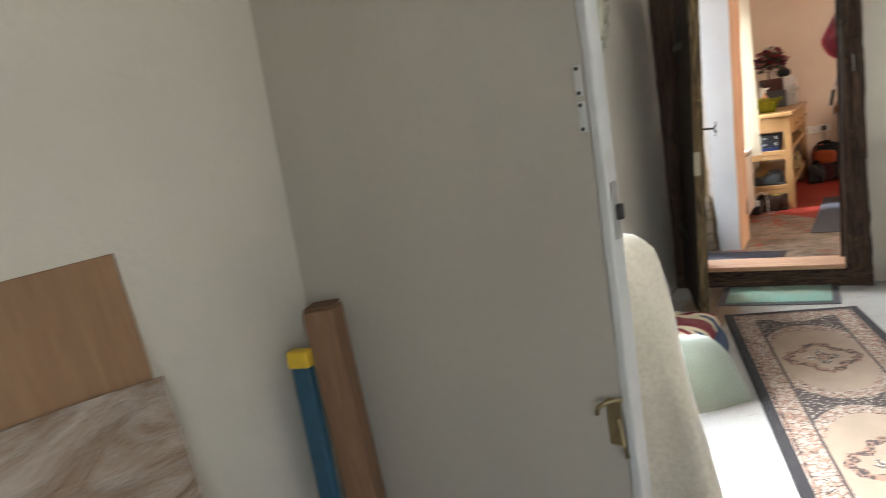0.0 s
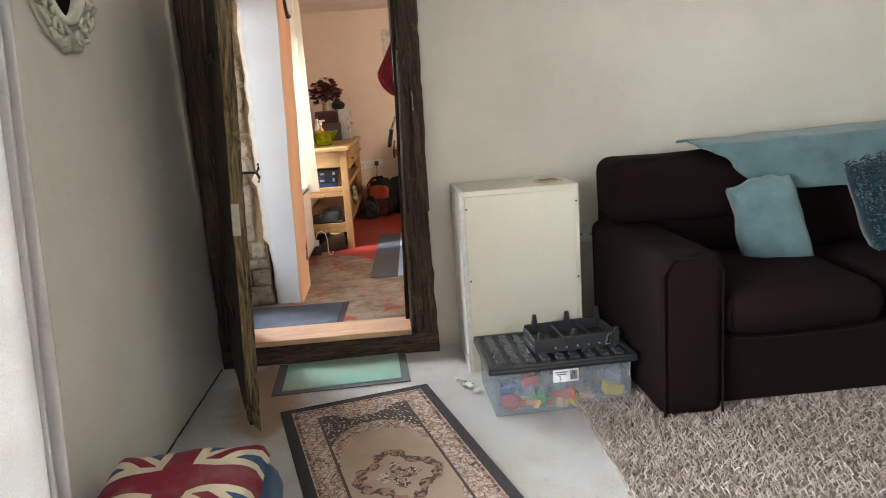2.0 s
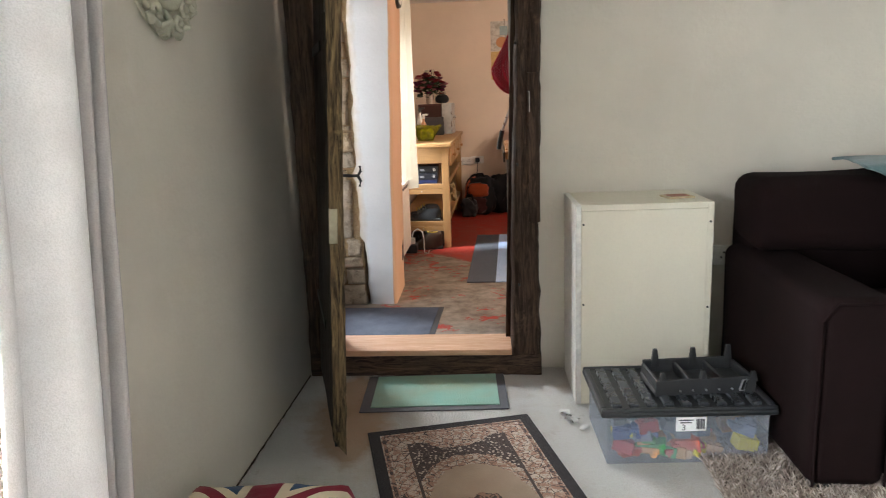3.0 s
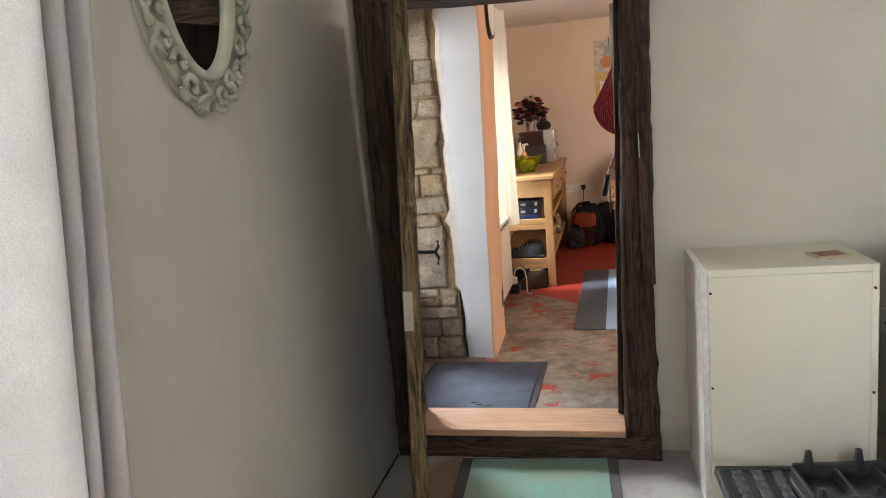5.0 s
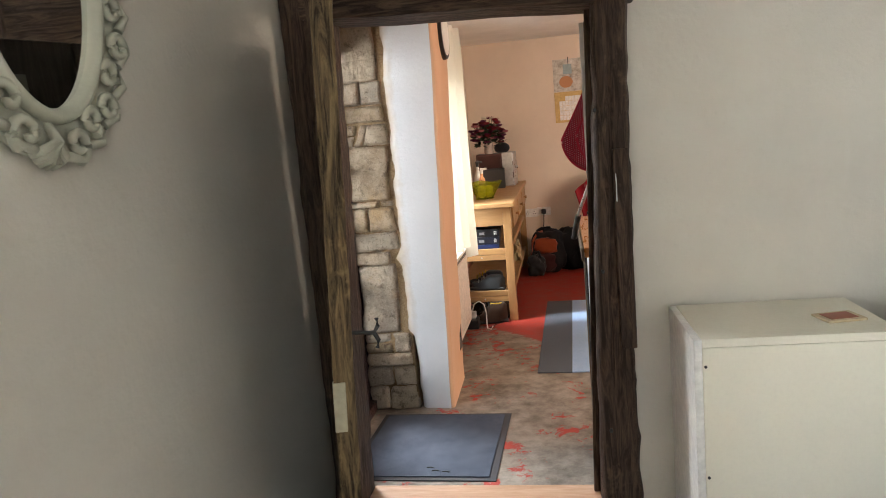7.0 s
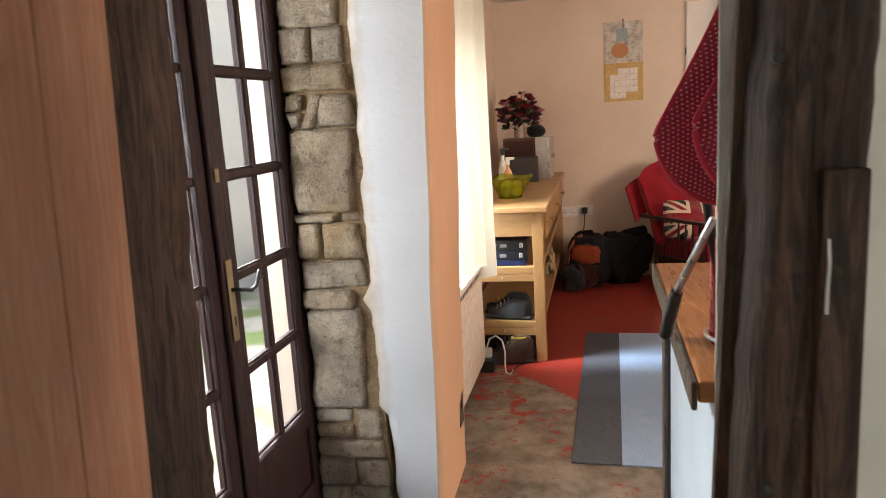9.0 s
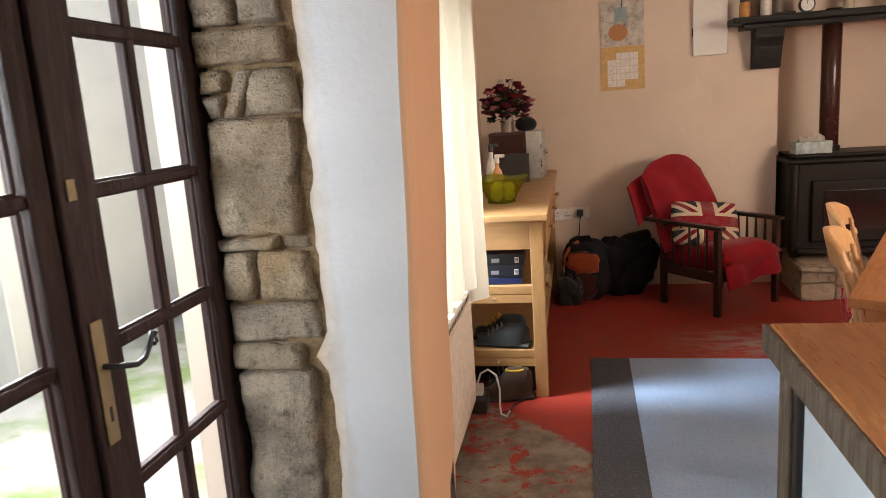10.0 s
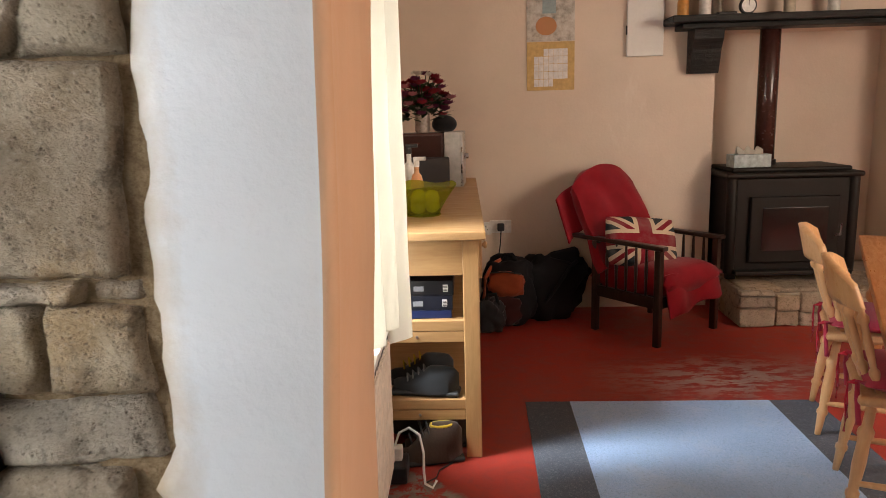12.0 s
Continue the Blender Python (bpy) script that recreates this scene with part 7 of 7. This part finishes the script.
    part("body", lump(B(), (0, 0, 0.21), (0.18, 0.14, 0.23), 0.22, 2), black, b)
    part("front_pocket", lump(B(), (0.0, -0.115, 0.295), (0.115, 0.045, 0.085), 0.18, 3, 4.0), orange, b, "orange front pocket")
    part("lower_pocket", lump(B(), (-0.02, -0.12, 0.12), (0.12, 0.045, 0.10), 0.2, 5, 4.0), fabric("maroon_nylon", (0.045, 0.010, 0.010), 300), b)
    part("strap", tube(B(), [(-0.13, -0.13, 0.05), (-0.14, -0.165, 0.20), (-0.13, -0.155, 0.34), (-0.09, -0.08, 0.42), (-0.05, 0.0, 0.43)], 0.013), orange, b, "orange strap")
    part("zip", tube(B(), [(-0.10, -0.158, 0.375), (0.0, -0.166, 0.385), (0.10, -0.155, 0.37)], 0.004), M_IRON, b)
    part("handle", tube(B(), [(-0.05, 0.0, 0.42), (-0.03, 0.0, 0.465), (0.03, 0.0, 0.47), (0.06, 0.0, 0.42)], 0.011), black, b)
    b = thing("holdall", pose(0.80, 10.62, KF, 0, 0, 6), "soft black holdall slumped against the wall", "bag")
    bm = lump(B(), (-0.02, 0, 0.20), (0.19, 0.13, 0.24), 0.30, 8)
    for v in bm.verts:
        k = max(0.0, v.co.z - 0.16)
        v.co.x += 0.45 * k * (1.0 if v.co.x > 0 else 0.1)
    part("body", bm, black, b)
    part("sleeve", tube(B(), [(0.06, -0.05, 0.30), (0.14, -0.07, 0.31), (0.21, -0.06, 0.29), (0.26, -0.05, 0.34)], 0.035, 10, 0.4), black, b)
    part("strap", tube(B(), [(-0.1, -0.13, 0.1), (0.0, -0.16, 0.25), (0.1, -0.13, 0.38), (0.16, -0.06, 0.40)], 0.012), black, b)
    b = thing("small_bag", pose(0.375, 10.33, KF, 0, 0, 0), "small dark crumpled bag on the floor by the sideboard", "bag")
    part("body", lump(B(), (0, 0, 0.10), (0.085, 0.075, 0.11), 0.35, 4), fabric("grey_nylon", (0.022, 0.022, 0.024), 300, 0.8), b)
    part("handle", tube(B(), [(-0.04, -0.02, 0.18), (-0.02, -0.03, 0.25), (0.03, -0.03, 0.255), (0.05, -0.02, 0.18)], 0.012), black, b)
    b = thing("yellow_cloth", pose(0.20, 9.95, KF + 0.2455, 0, 0, 0), "crumpled yellow cloth stuffed on the sideboard shelf", "cloth")
    part("folds", lump(B(), (0.0, 0.0, 0.08), (0.05, 0.10, 0.09), 0.5, 6), fabric("ochre_cloth", (0.33, 0.26, 0.13), 250), b)


far_wall_things()


def fireplace():
    tim = old_timber("black_mantel", (0.012, 0.012, 0.012), (0.035, 0.034, 0.032), 'X', 0.4)
    m = thing("mantel_shelf", Matrix(), "black painted timber mantel shelf on carved brackets", "mantel shelf")
    part("shelf", slab(B(), 1.56, 3.70, 10.60, 10.848, 1.815, 1.86, 0.008), tim, m)
    part("moulding", slab(B(), 1.64, 3.62, 10.66, 10.847, 1.78, 1.8145, 0.008), tim, m)
    for x in (1.73, 3.40):
        bm = B()
        prof = [(10.848, 1.505), (10.78, 1.505), (10.755, 1.58), (10.735, 1.66), (10.70, 1.72), (10.69, 1.78), (10.848, 1.78)]
        a = [bm.verts.new((x, y, z)) for y, z in prof]
        b = [bm.verts.new((x + 0.19, y, z)) for y, z in prof]
        bm.faces.new(a)
        bm.faces.new(b[::-1])
        for k in range(len(prof)):
            bm.faces.new((a[k], a[(k + 1) % len(prof)], b[(k + 1) % len(prof)], b[k]))
        part("bracket", bm, tim, m, smooth=False)
    zs = 1.8605
    items = [(1.66, 0.11, (0.52, 0.24, 0.05), "orange tin"), (1.80, 0.15, (0.70, 0.68, 0.62), "white jar"), (1.88, 0.13, (0.12, 0.09, 0.06), "dark jar"), (2.34, 0.12, (0.5, 0.42, 0.3), "tan jar"), (2.62, 0.15, (0.6, 0.6, 0.55), "pale jar")]
    for k, (x, h, col, lab) in enumerate(items):
        j = thing("jar", pose(x, 10.73, zs), lab + " standing on the mantel shelf", "jar", "mantel jars")
        part("body", turned(B(), (0, 0, 0), (0, 0, h), [(0, 0.033), (0.05, 0.037), (0.85, 0.037), (1, 0.030)], 20), flat("jar_colour_%d" % k, col, 0.35), j)
        part("lid", turned(B(), (0, 0, h), (0, 0, h + 0.016), [(0, 0.033), (1, 0.033)], 20), M_IRON, j)
    c = thing("mantel_gauge", pose(2.06, 10.70, zs), "small round white-faced gauge on the mantel shelf", "clock")
    part("case", turned(B(), (0, 0.02, 0.055), (0, -0.02, 0.055), [(0, 0.05), (0.6, 0.055), (1, 0.052)], 28), M_IRON, c)
    part("dial", turned(B(), (0, -0.0195, 0.055), (0, -0.022, 0.055), [(0, 0.043), (1, 0.043)], 28), M_WHITEPLASTIC, c)
    part("hand", slab(B(), -0.002, 0.002, -0.024, -0.022, 0.055, 0.09), M_IRON, c)
    bx = thing("wooden_case", pose(1.80, 10.55, 2.02), "brown slanted wooden case hung above the mantel", "wooden case")
    part("case", slab(B(), -0.16, 0.30, 0.10, 0.297, 0.0, 0.16, 0.006), wood("brown_case", (0.16, 0.07, 0.03), (0.08, 0.03, 0.014), 'X', 0.4), bx)
    tray = thing("mantel_tray", pose(1.96, 10.72, zs), "flat dark tray lying on the mantel shelf", "tray")
    part("tray", slab(B(), -0.10, 0.02, -0.07, 0.07, 0.0, 0.018, 0.005), M_IRON, tray)
    # stone hearth of single stones
    h = thing("hearth", Matrix(), "low rubble stone hearth under the stove", "hearth")
    part("bed", slab(B(), 2.01, 3.24, 10.34, 11.28, KF, 0.105), paint("hearth_mortar", (0.32, 0.27, 0.21), 0.9, 8, 90, 0.2, 0.5), h)
    rng = random.Random(2)
    x = 1.96
    while x < 3.2:
        w = rng.uniform(0.11, 0.24)
        z = KF
        while z < 0.10:
            hh = rng.uniform(0.07, 0.13)
            bm = slab(B(), x, x + w - 0.008, 10.30 + rng.uniform(0, 0.015), 10.42, z, min(z + hh - 0.008, 0.125), 0.012, 2)
            part("stone", roughen(bm, 0.010, 12, 1, x), M_STONE, h)
            z += hh
        x += w
    part("side_stone", roughen(slab(B(), 1.97, 2.06, 10.42, 10.83, KF, 0.12, 0.012, 2), 0.010, 9, 2), M_STONE, h)
    for k in range(5):
        bm = slab(B(), 2.0 + k * 0.245, 2.235 + k * 0.245, 10.36, 10.80, 0.105, 0.135, 0.008, 2)
        part("slab_stone", roughen(bm, 0.006, 9, 1, k), M_STONE, h)
    # stove
    s = thing("wood_stove", pose(1.93, 10.52, 0.140), "dark brown cast iron wood stove with glass door", "stove")
    W = 0.875
    part("body", slab(B(), 0.03, W - 0.03, 0.05, 0.52, 0.05, 0.68, 0.012, 2), M_CASTIRON, s)
    bm = B()
    slab(bm, -0.005, W + 0.005, 0.02, 0.55, 0.68, 0.715, 0.014, 3)
    slab(bm, 0.05, W - 0.05, 0.08, 0.50, 0.715, 0.745, 0.012, 3)
    part("top_plate", bm, M_CASTIRON, s)
    part("door_frame", slab(B(), 0.16, W - 0.14, 0.020, 0.052, 0.12, 0.56, 0.010, 2), M_CASTIRON, s)
    part("door_glass", slab(B(), 0.235, W - 0.215, 0.014, 0.022, 0.20, 0.49, 0.004), flat("sooty_glass", (0.012, 0.011, 0.011), 0.12), s, "dark sooty glass")
    part("door_handle", tube(B(), [(W - 0.16, 0.015, 0.30), (W - 0.155, -0.03, 0.31), (W - 0.155, -0.03, 0.38)], 0.008), M_METAL, s)
    part("ash_lip", slab(B(), 0.06, W - 0.06, -0.03, 0.052, 0.045, 0.075, 0.006), M_CASTIRON, s)
    for x in (0.07, W - 0.07):
        for y in (0.1, 0.47):
            part("leg", slab(B(), x - 0.03, x + 0.03, y - 0.03, y + 0.03, 0.0, 0.052, 0.006), M_CASTIRON, s)
    part("side_column", turned(B(), (0.045, 0.06, 0.05), (0.045, 0.06, 0.68), [(0, 0.035), (1, 0.035)], 16), M_CASTIRON, s)
    part("side_column", turned(B(), (W - 0.045, 0.06, 0.05), (W - 0.045, 0.06, 0.68), [(0, 0.035), (1, 0.035)], 16), M_CASTIRON, s)
    pipe = flat("brown_flue_enamel", (0.06, 0.022, 0.018), 0.22)
    part("flue", rod(B(), (0.36, 0.36, 0.74), (0.36, 0.36, 1.75), 0.066, None, 32), pipe, s, "glossy dark brown flue pipe")
    part("flue_collar", rod(B(), (0.36, 0.36, 0.74), (0.36, 0.36, 0.78), 0.078, None, 32), M_CASTIRON, s)
    t = thing("tissue_box", pose(2.11, 10.68, 0.8865, 0, 0, 4), "pale blue tissue box standing on the stove", "tissue box")
    part("box", slab(B(), -0.125, 0.125, -0.06, 0.06, 0.0, 0.085, 0.003), paint("tissue_card", (0.42, 0.50, 0.50), 0.6, 30, 80, 0.35, 0.05), t)

    def tis(u, v):
        return (-0.085 + 0.17 * u, 0.02 * math.sin(u * 16) * (0.3 + v) + (v - 0.5) * 0.05, 0.086 + 0.05 * abs(math.sin(u * 8 + v * 2)) * (1 - abs(2 * v - 1)) ** 0.5)
    part("tissue", cloth(B(), 24, 8, tis, 0.002), M_CURTAIN, t, "white tissue")


fireplace()


def spindle_armchair():
    f = Vector((0.616, -0.788, 0)).normalized()
    turn = math.degrees(math.atan2(f.y, f.x))
    c = thing("armchair", pose(1.42, 10.315, KF, 0, 0, turn), "dark oak armchair with spindle sides and red throw", "armchair")
    hw = 0.285
    for s in (-1, 1):
        y = s * hw
        part("front_post", slab(B(), 0.22, 0.262, y - 0.02, y + 0.02, 0.0, 0.585, 0.005), M_DARKCHAIR, c)
        part("rear_post", slab(B(), -0.26, -0.22, y - 0.02, y + 0.02, 0.0, 0.585, 0.005), M_DARKCHAIR, c)
        part("arm", slab(B(), -0.43, 0.285, y - 0.028, y + 0.028, 0.585, 0.612, 0.008), M_DARKCHAIR, c)
        part("side_rail", slab(B(), -0.22, 0.22, y - 0.014, y + 0.014, 0.23, 0.30, 0.004), M_DARKCHAIR, c)
        for k in range(5):
            x = -0.15 + k * 0.075
            part("spindle", turned(B(), (x, y, 0.30), (x, y, 0.586), [(0, 0.007), (0.5, 0.011), (1, 0.007)], 10), M_DARKCHAIR, c)
    part("front_rail", slab(B(), 0.225, 0.252, -hw + 0.02, hw - 0.02, 0.23, 0.30, 0.004), M_DARKCHAIR, c)
    part("rear_rail", slab(B(), -0.252, -0.225, -hw + 0.02, hw - 0.02, 0.23, 0.30, 0.004), M_DARKCHAIR, c)
    part("seat_cushion", pad(B(), 0.62, 0.53, 0.20, 16, 5.0, 0.008, 1, pose(0.0, 0, 0.36, 0, -4, 0)), M_RED, c, "red cloth covered seat cushion")

    def fall(u, v):
        y = -0.25 + 0.50 * u
        k = v
        return (0.25 + 0.055 * k + 0.02 * math.sin(u * 9), y, 0.43 - 0.24 * k * (0.75 + 0.3 * (1 - u)) + 0.01 * math.sin(u * 12))
    part("seat_fall", cloth(B(), 24, 12, fall, 0.010), M_RED, c, "red throw hanging over the seat front")

    def back(u, v):
        a = (u - 0.5) * 2
        y = a * 0.315 * (1 - 0.10 * v)
        top = 1.02 - 0.13 * abs(a) ** 2.6
        z = 0.40 + (top - 0.40) * v
        x = -0.16 - 0.30 * v - 0.03 * math.cos(a * 1.5) + 0.02 * noise.noise(Vector((u * 4, v * 4, 2)))
        return (x, y, z)
    part("back_throw", cloth(B(), 26, 22, back, 0.07), M_RED, c, "red throw over the rounded back")

    def tail(u, v):
        return (-0.50 - 0.02 * math.sin(u * 6) + 0.10 * v, -0.31 - 0.07 * (1 - u) * (1 - 0.3 * v) + 0.33 * u * 0.6, 0.93 - 0.28 * v - 0.10 * (1 - u) + 0.05 * u)
    part("throw_corner", cloth(B(), 16, 14, tail, 0.012), M_RED, c, "loose corner of the red throw")
    jm = jack_material("cushion_flag_cloth", (0.012, 0.022, 0.028), (0.21, 0.012, 0.022), (0.58, 0.46, 0.33), 0.52, 0.34, (0, 1))
    j = thing("cushion", pose(1.325, 10.30, KF + 0.575, 66, 6, 16), "flag-patterned rectangular cushion on the red armchair", "cushion")
    part("cover", pad(B(), 0.52, 0.34, 0.13, 18, 2.6, 0.005, 4, None, 0.10), jm, j)


spindle_armchair()


def windsor():
    """A kitchen chair with a curved crest rail; it faces +x."""
    c = thing("dining_chair", pose(1.975, 8.86, KF, 0, 0, -22), "honey beech kitchen chair with turned spindles and red seat pad", "chair", "chairs at the dining table")
    W = M_CHAIRWOOD
    bm = slab(B(), -0.20, 0.22, -0.21, 0.21, 0.43, 0.465, 0.016, 3)
    part("seat", bm, W, c)
    legp = [(0, 0.011), (0.10, 0.014), (0.22, 0.017), (0.24, 0.022), (0.27, 0.022), (0.29, 0.016), (0.50, 0.022), (0.70, 0.020), (0.73, 0.026), (0.77, 0.026), (0.80, 0.017), (1.0, 0.016)]
    for x, y in ((-0.15, -0.15), (-0.15, 0.15), (0.16, -0.16), (0.16, 0.16)):
        part("leg", turned(B(), (x * 1.36, y * 1.28, 0), (x, y, 0.432), legp, 14), W, c)
    for y in (-0.185, 0.185):
        part("stretcher", turned(B(), (-0.19, y, 0.15), (0.205, y, 0.15), [(0, 0.009), (0.5, 0.015), (1, 0.009)], 12), W, c)
    part("stretcher", turned(B(), (0.0, -0.185, 0.15), (0.0, 0.185, 0.15), [(0, 0.009), (0.5, 0.015), (1, 0.009)], 12), W, c)
    sp = [(0, 0.010), (0.15, 0.012), (0.2, 0.017), (0.24, 0.017), (0.27, 0.010), (0.5, 0.014), (0.72, 0.011), (0.75, 0.018), (0.80, 0.018), (0.84, 0.010), (1, 0.010)]
    for k in range(5):
        a = (k - 2) / 2
        x0, y0 = -0.165 + 0.03 * a * a, a * 0.15
        x1, y1 = -0.27 + 0.05 * a * a, a * 0.18
        part("spindle", turned(B(), (x0, y0, 0.46), (x1, y1, 0.79), sp, 12), W, c)

    def crest(u, v):
        a = (u - 0.5) * 2
        return (-0.28 + 0.07 * a * a - 0.03 * v, a * 0.215, 0.755 + (0.135 - 0.055 * abs(a) ** 2.2) * v)
    cord = fabric("red_cord", (0.50, 0.02, 0.05), 200)
    for y in (-0.15, 0.15):
        part("seat_tie", tube(B(), [(-0.205, y, 0.50), (-0.225, y + 0.012, 0.485), (-0.228, y + 0.006, 0.43), (-0.222, y + 0.016, 0.36), (-0.226, y + 0.010, 0.31)], 0.0045), cord, c, "red cord tie")
        part("seat_tie", tube(B(), [(-0.205, y - 0.03, 0.50), (-0.226, y, 0.49), (-0.226, y - 0.02, 0.42), (-0.222, y - 0.012, 0.37)], 0.0045), cord, c, "red cord tie")
    part("crest_rail", cloth(B(), 22, 6, crest, 0.024), W, c)
    pm = fabric("pink_red_pad_cloth", (0.42, 0.035, 0.075), 250)
    part("seat_pad", pad(B(), 0.38, 0.39, 0.06, 14, 5.0, 0.004, 1, pose(0.01, 0, 0.495)), pm, c, "red seat pad with ties")
    for y in (-0.15, 0.15):
        part("tie", tube(B(), [(-0.17, y, 0.49), (-0.20, y * 1.05, 0.50), (-0.20, y * 1.2, 0.45), (-0.19, y * 1.25, 0.36)], 0.009), pm, c, "red cloth tie")
    return c


chair = windsor()
copy_thing(chair, pose(1.755, 8.20, KF, 0, 0, -22))


def dining_table():
    t = thing("dining_table", pose(1.345, 7.70, KF, 0, 0, -25.9), "orange-brown pine dining table with turned legs", "table")
    tm = wood("orange_pine_table", (0.50, 0.22, 0.075), (0.34, 0.13, 0.04), 'Y', 0.35)
    for k in range(6):
        part("top_board", slab(B(), 0.0 + 0.135 * k, 0.1335 + 0.135 * k, 0.0, 1.90, 0.72, 0.755, 0.004), tm, t)
    legp = [(0, 0.026), (0.06, 0.034), (0.12, 0.024), (0.16, 0.036), (0.3, 0.046), (0.55, 0.036), (0.66, 0.028), (0.70, 0.045), (0.74, 0.045), (0.76, 0.034)]
    for x in (0.09, 0.72):
        for y in (0.10, 1.80):
            part("leg", turned(B(), (x, y, 0), (x, y, 0.66), legp + [(1.0, 0.036)], 18), tm, t)
            part("leg_block", slab(B(), x - 0.042, x + 0.042, y - 0.042, y + 0.042, 0.60, 0.72, 0.003), tm, t)
    for x in (0.08, 0.705):
        part("apron", slab(B(), x, x + 0.022, 0.14, 1.76, 0.62, 0.72, 0.002), tm, t)
    for y in (0.09, 1.79):
        part("apron", slab(B(), 0.14, 0.68, y, y + 0.022, 0.62, 0.72, 0.002), tm, t)
    p = solo("paper_sheet", slab(B(), -0.105, 0.105, -0.15, 0.15, 0, 0.002), flat("white_paper", (0.78, 0.78, 0.76), 0.7), "white sheet of paper on the dining table", "paper")
    p.matrix_world = pose(2.15, 8.45, KF + 0.7555, 0, 0, 20)


dining_table()


# ---- outside ----
def outside():
    n = Nodes("gravel_ground")
    f = n.noise(60, 5, 0.8)
    g = n.noise(1.5, 5, 0.6)
    c = n.mix(n.grey(f, 0.35, 0.7), (0.19, 0.175, 0.15), (0.38, 0.36, 0.32))
    c = n.mix(n.grey(g, 0.5, 0.62), c, (0.12, 0.16, 0.05))
    mat = n.done(c, 0.95, f, 0.6, 0.02)
    bm = slab(B(), -400, -0.66, -400, 400, -0.6, -0.20)
    structure("ground", bm, mat, "pale gravel yard with patches of grass", "ground")
    bm = slab(B(), -1.3, -0.67, 5.4, 7.0, -0.2, -0.13, 0.01)
    structure("pavement_step", bm, M_STONE, "worn stone step outside the glazed door", "step")
    h = thing("outbuilding", pose(-2.9, 10.9, -0.2), "pale rendered outbuilding across the yard", "building")
    rend = paint("pale_render", (0.36, 0.35, 0.31), 0.85, 1.2, 40, 0.1, 0.3)
    part("wall", slab(B(), -3.0, 0.0, -2.2, 5.0, 0.0, 3.2, 0.01), rend, h)
    part("roof", slab(B(), -3.2, 0.25, -2.4, 5.2, 3.2, 3.4, 0.02), flat("slate_roof", (0.09, 0.095, 0.11), 0.7), h)
    red = Nodes("red_stained_bark")
    f = red.noise(40, 5, 0.7, red.scaled(1, 1, 0.2))
    rm = red.done(red.mix(red.grey(f, 0.35, 0.7), (0.22, 0.07, 0.05), (0.45, 0.22, 0.17)), 0.9, f, 0.9, 0.02)
    bm = rod(B(), (-1.05, 6.35, -0.2), (-1.05, 6.35, 2.8), 0.06, 0.055, 14)
    bmesh.ops.subdivide_edges(bm, edges=[e for e in bm.edges if e.calc_length() > 1], cuts=20)
    solo("porch_post", roughen(bm, 0.012, 7), rm, "rough red-stained timber post outside the door", "post")
    # shrubs: stems with many leaves
    leafm = Nodes("shrub_leaf")
    lr = leafm.island()
    lm = leafm.done(leafm.ramp(lr, (0.0, (0.05, 0.10, 0.015)), (0.6, (0.14, 0.20, 0.03)), (1.0, (0.34, 0.34, 0.05))), 0.6)
    bark = flat("shrub_bark", (0.10, 0.07, 0.05), 0.9)
    rng = random.Random(21)

    def shrub():
        s = thing("shrub", pose(-4.6, 4.0, -0.2), "yellow-green leafy garden shrub in the yard", "shrub", "garden shrubs")
        bm = B()
        tips = []
        for k in range(12):
            a, ln = rng.uniform(0, 6.28), rng.uniform(0.7, 1.7)
            p = [Vector((0, 0, 0))]
            d = Vector((math.cos(a) * 0.45, math.sin(a) * 0.45, 1)).normalized()
            for j in range(5):
                d = (d + Vector((rng.uniform(-.3, .3), rng.uniform(-.3, .3), 0))).normalized()
                p.append(p[-1] + d * ln / 5)
                if j > 1:
                    tips.append(p[-1])
            tube(bm, p, 0.018, 6, 0.7)
        part("stems", bm, bark, s)
        vs, fs = [], []
        for k in range(2600):
            c = rng.choice(tips) + Vector((rng.gauss(0, .16), rng.gauss(0, .16), rng.gauss(0, .15)))
            d = Vector((rng.uniform(-1, 1), rng.uniform(-1, 1), rng.uniform(-.6, 1))).normalized() * rng.uniform(.03, .06)
            e = d.orthogonal().normalized() * d.length * 0.35
            b = len(vs)
            vs += [c - d, c + e, c + d, c - e]
            fs.append((b, b + 1, b + 2, b + 3))
        me = bpy.data.meshes.new("leaves")
        me.from_pydata([tuple(v) for v in vs], [], fs)
        me.materials.append(lm)
        ob = new("leaves", me)
        ob.parent = s
        ob["kind"] = "stuff"
        return s
    sh = shrub()
    for x, y, k in ((-3.4, 6.2, 40), (-4.2, 5.0, 200), (-3.6, 3.2, 10), (-5.5, 2.0, 300)):
        copy_thing(sh, pose(x, y, -0.2, 0, 0, k))


outside()
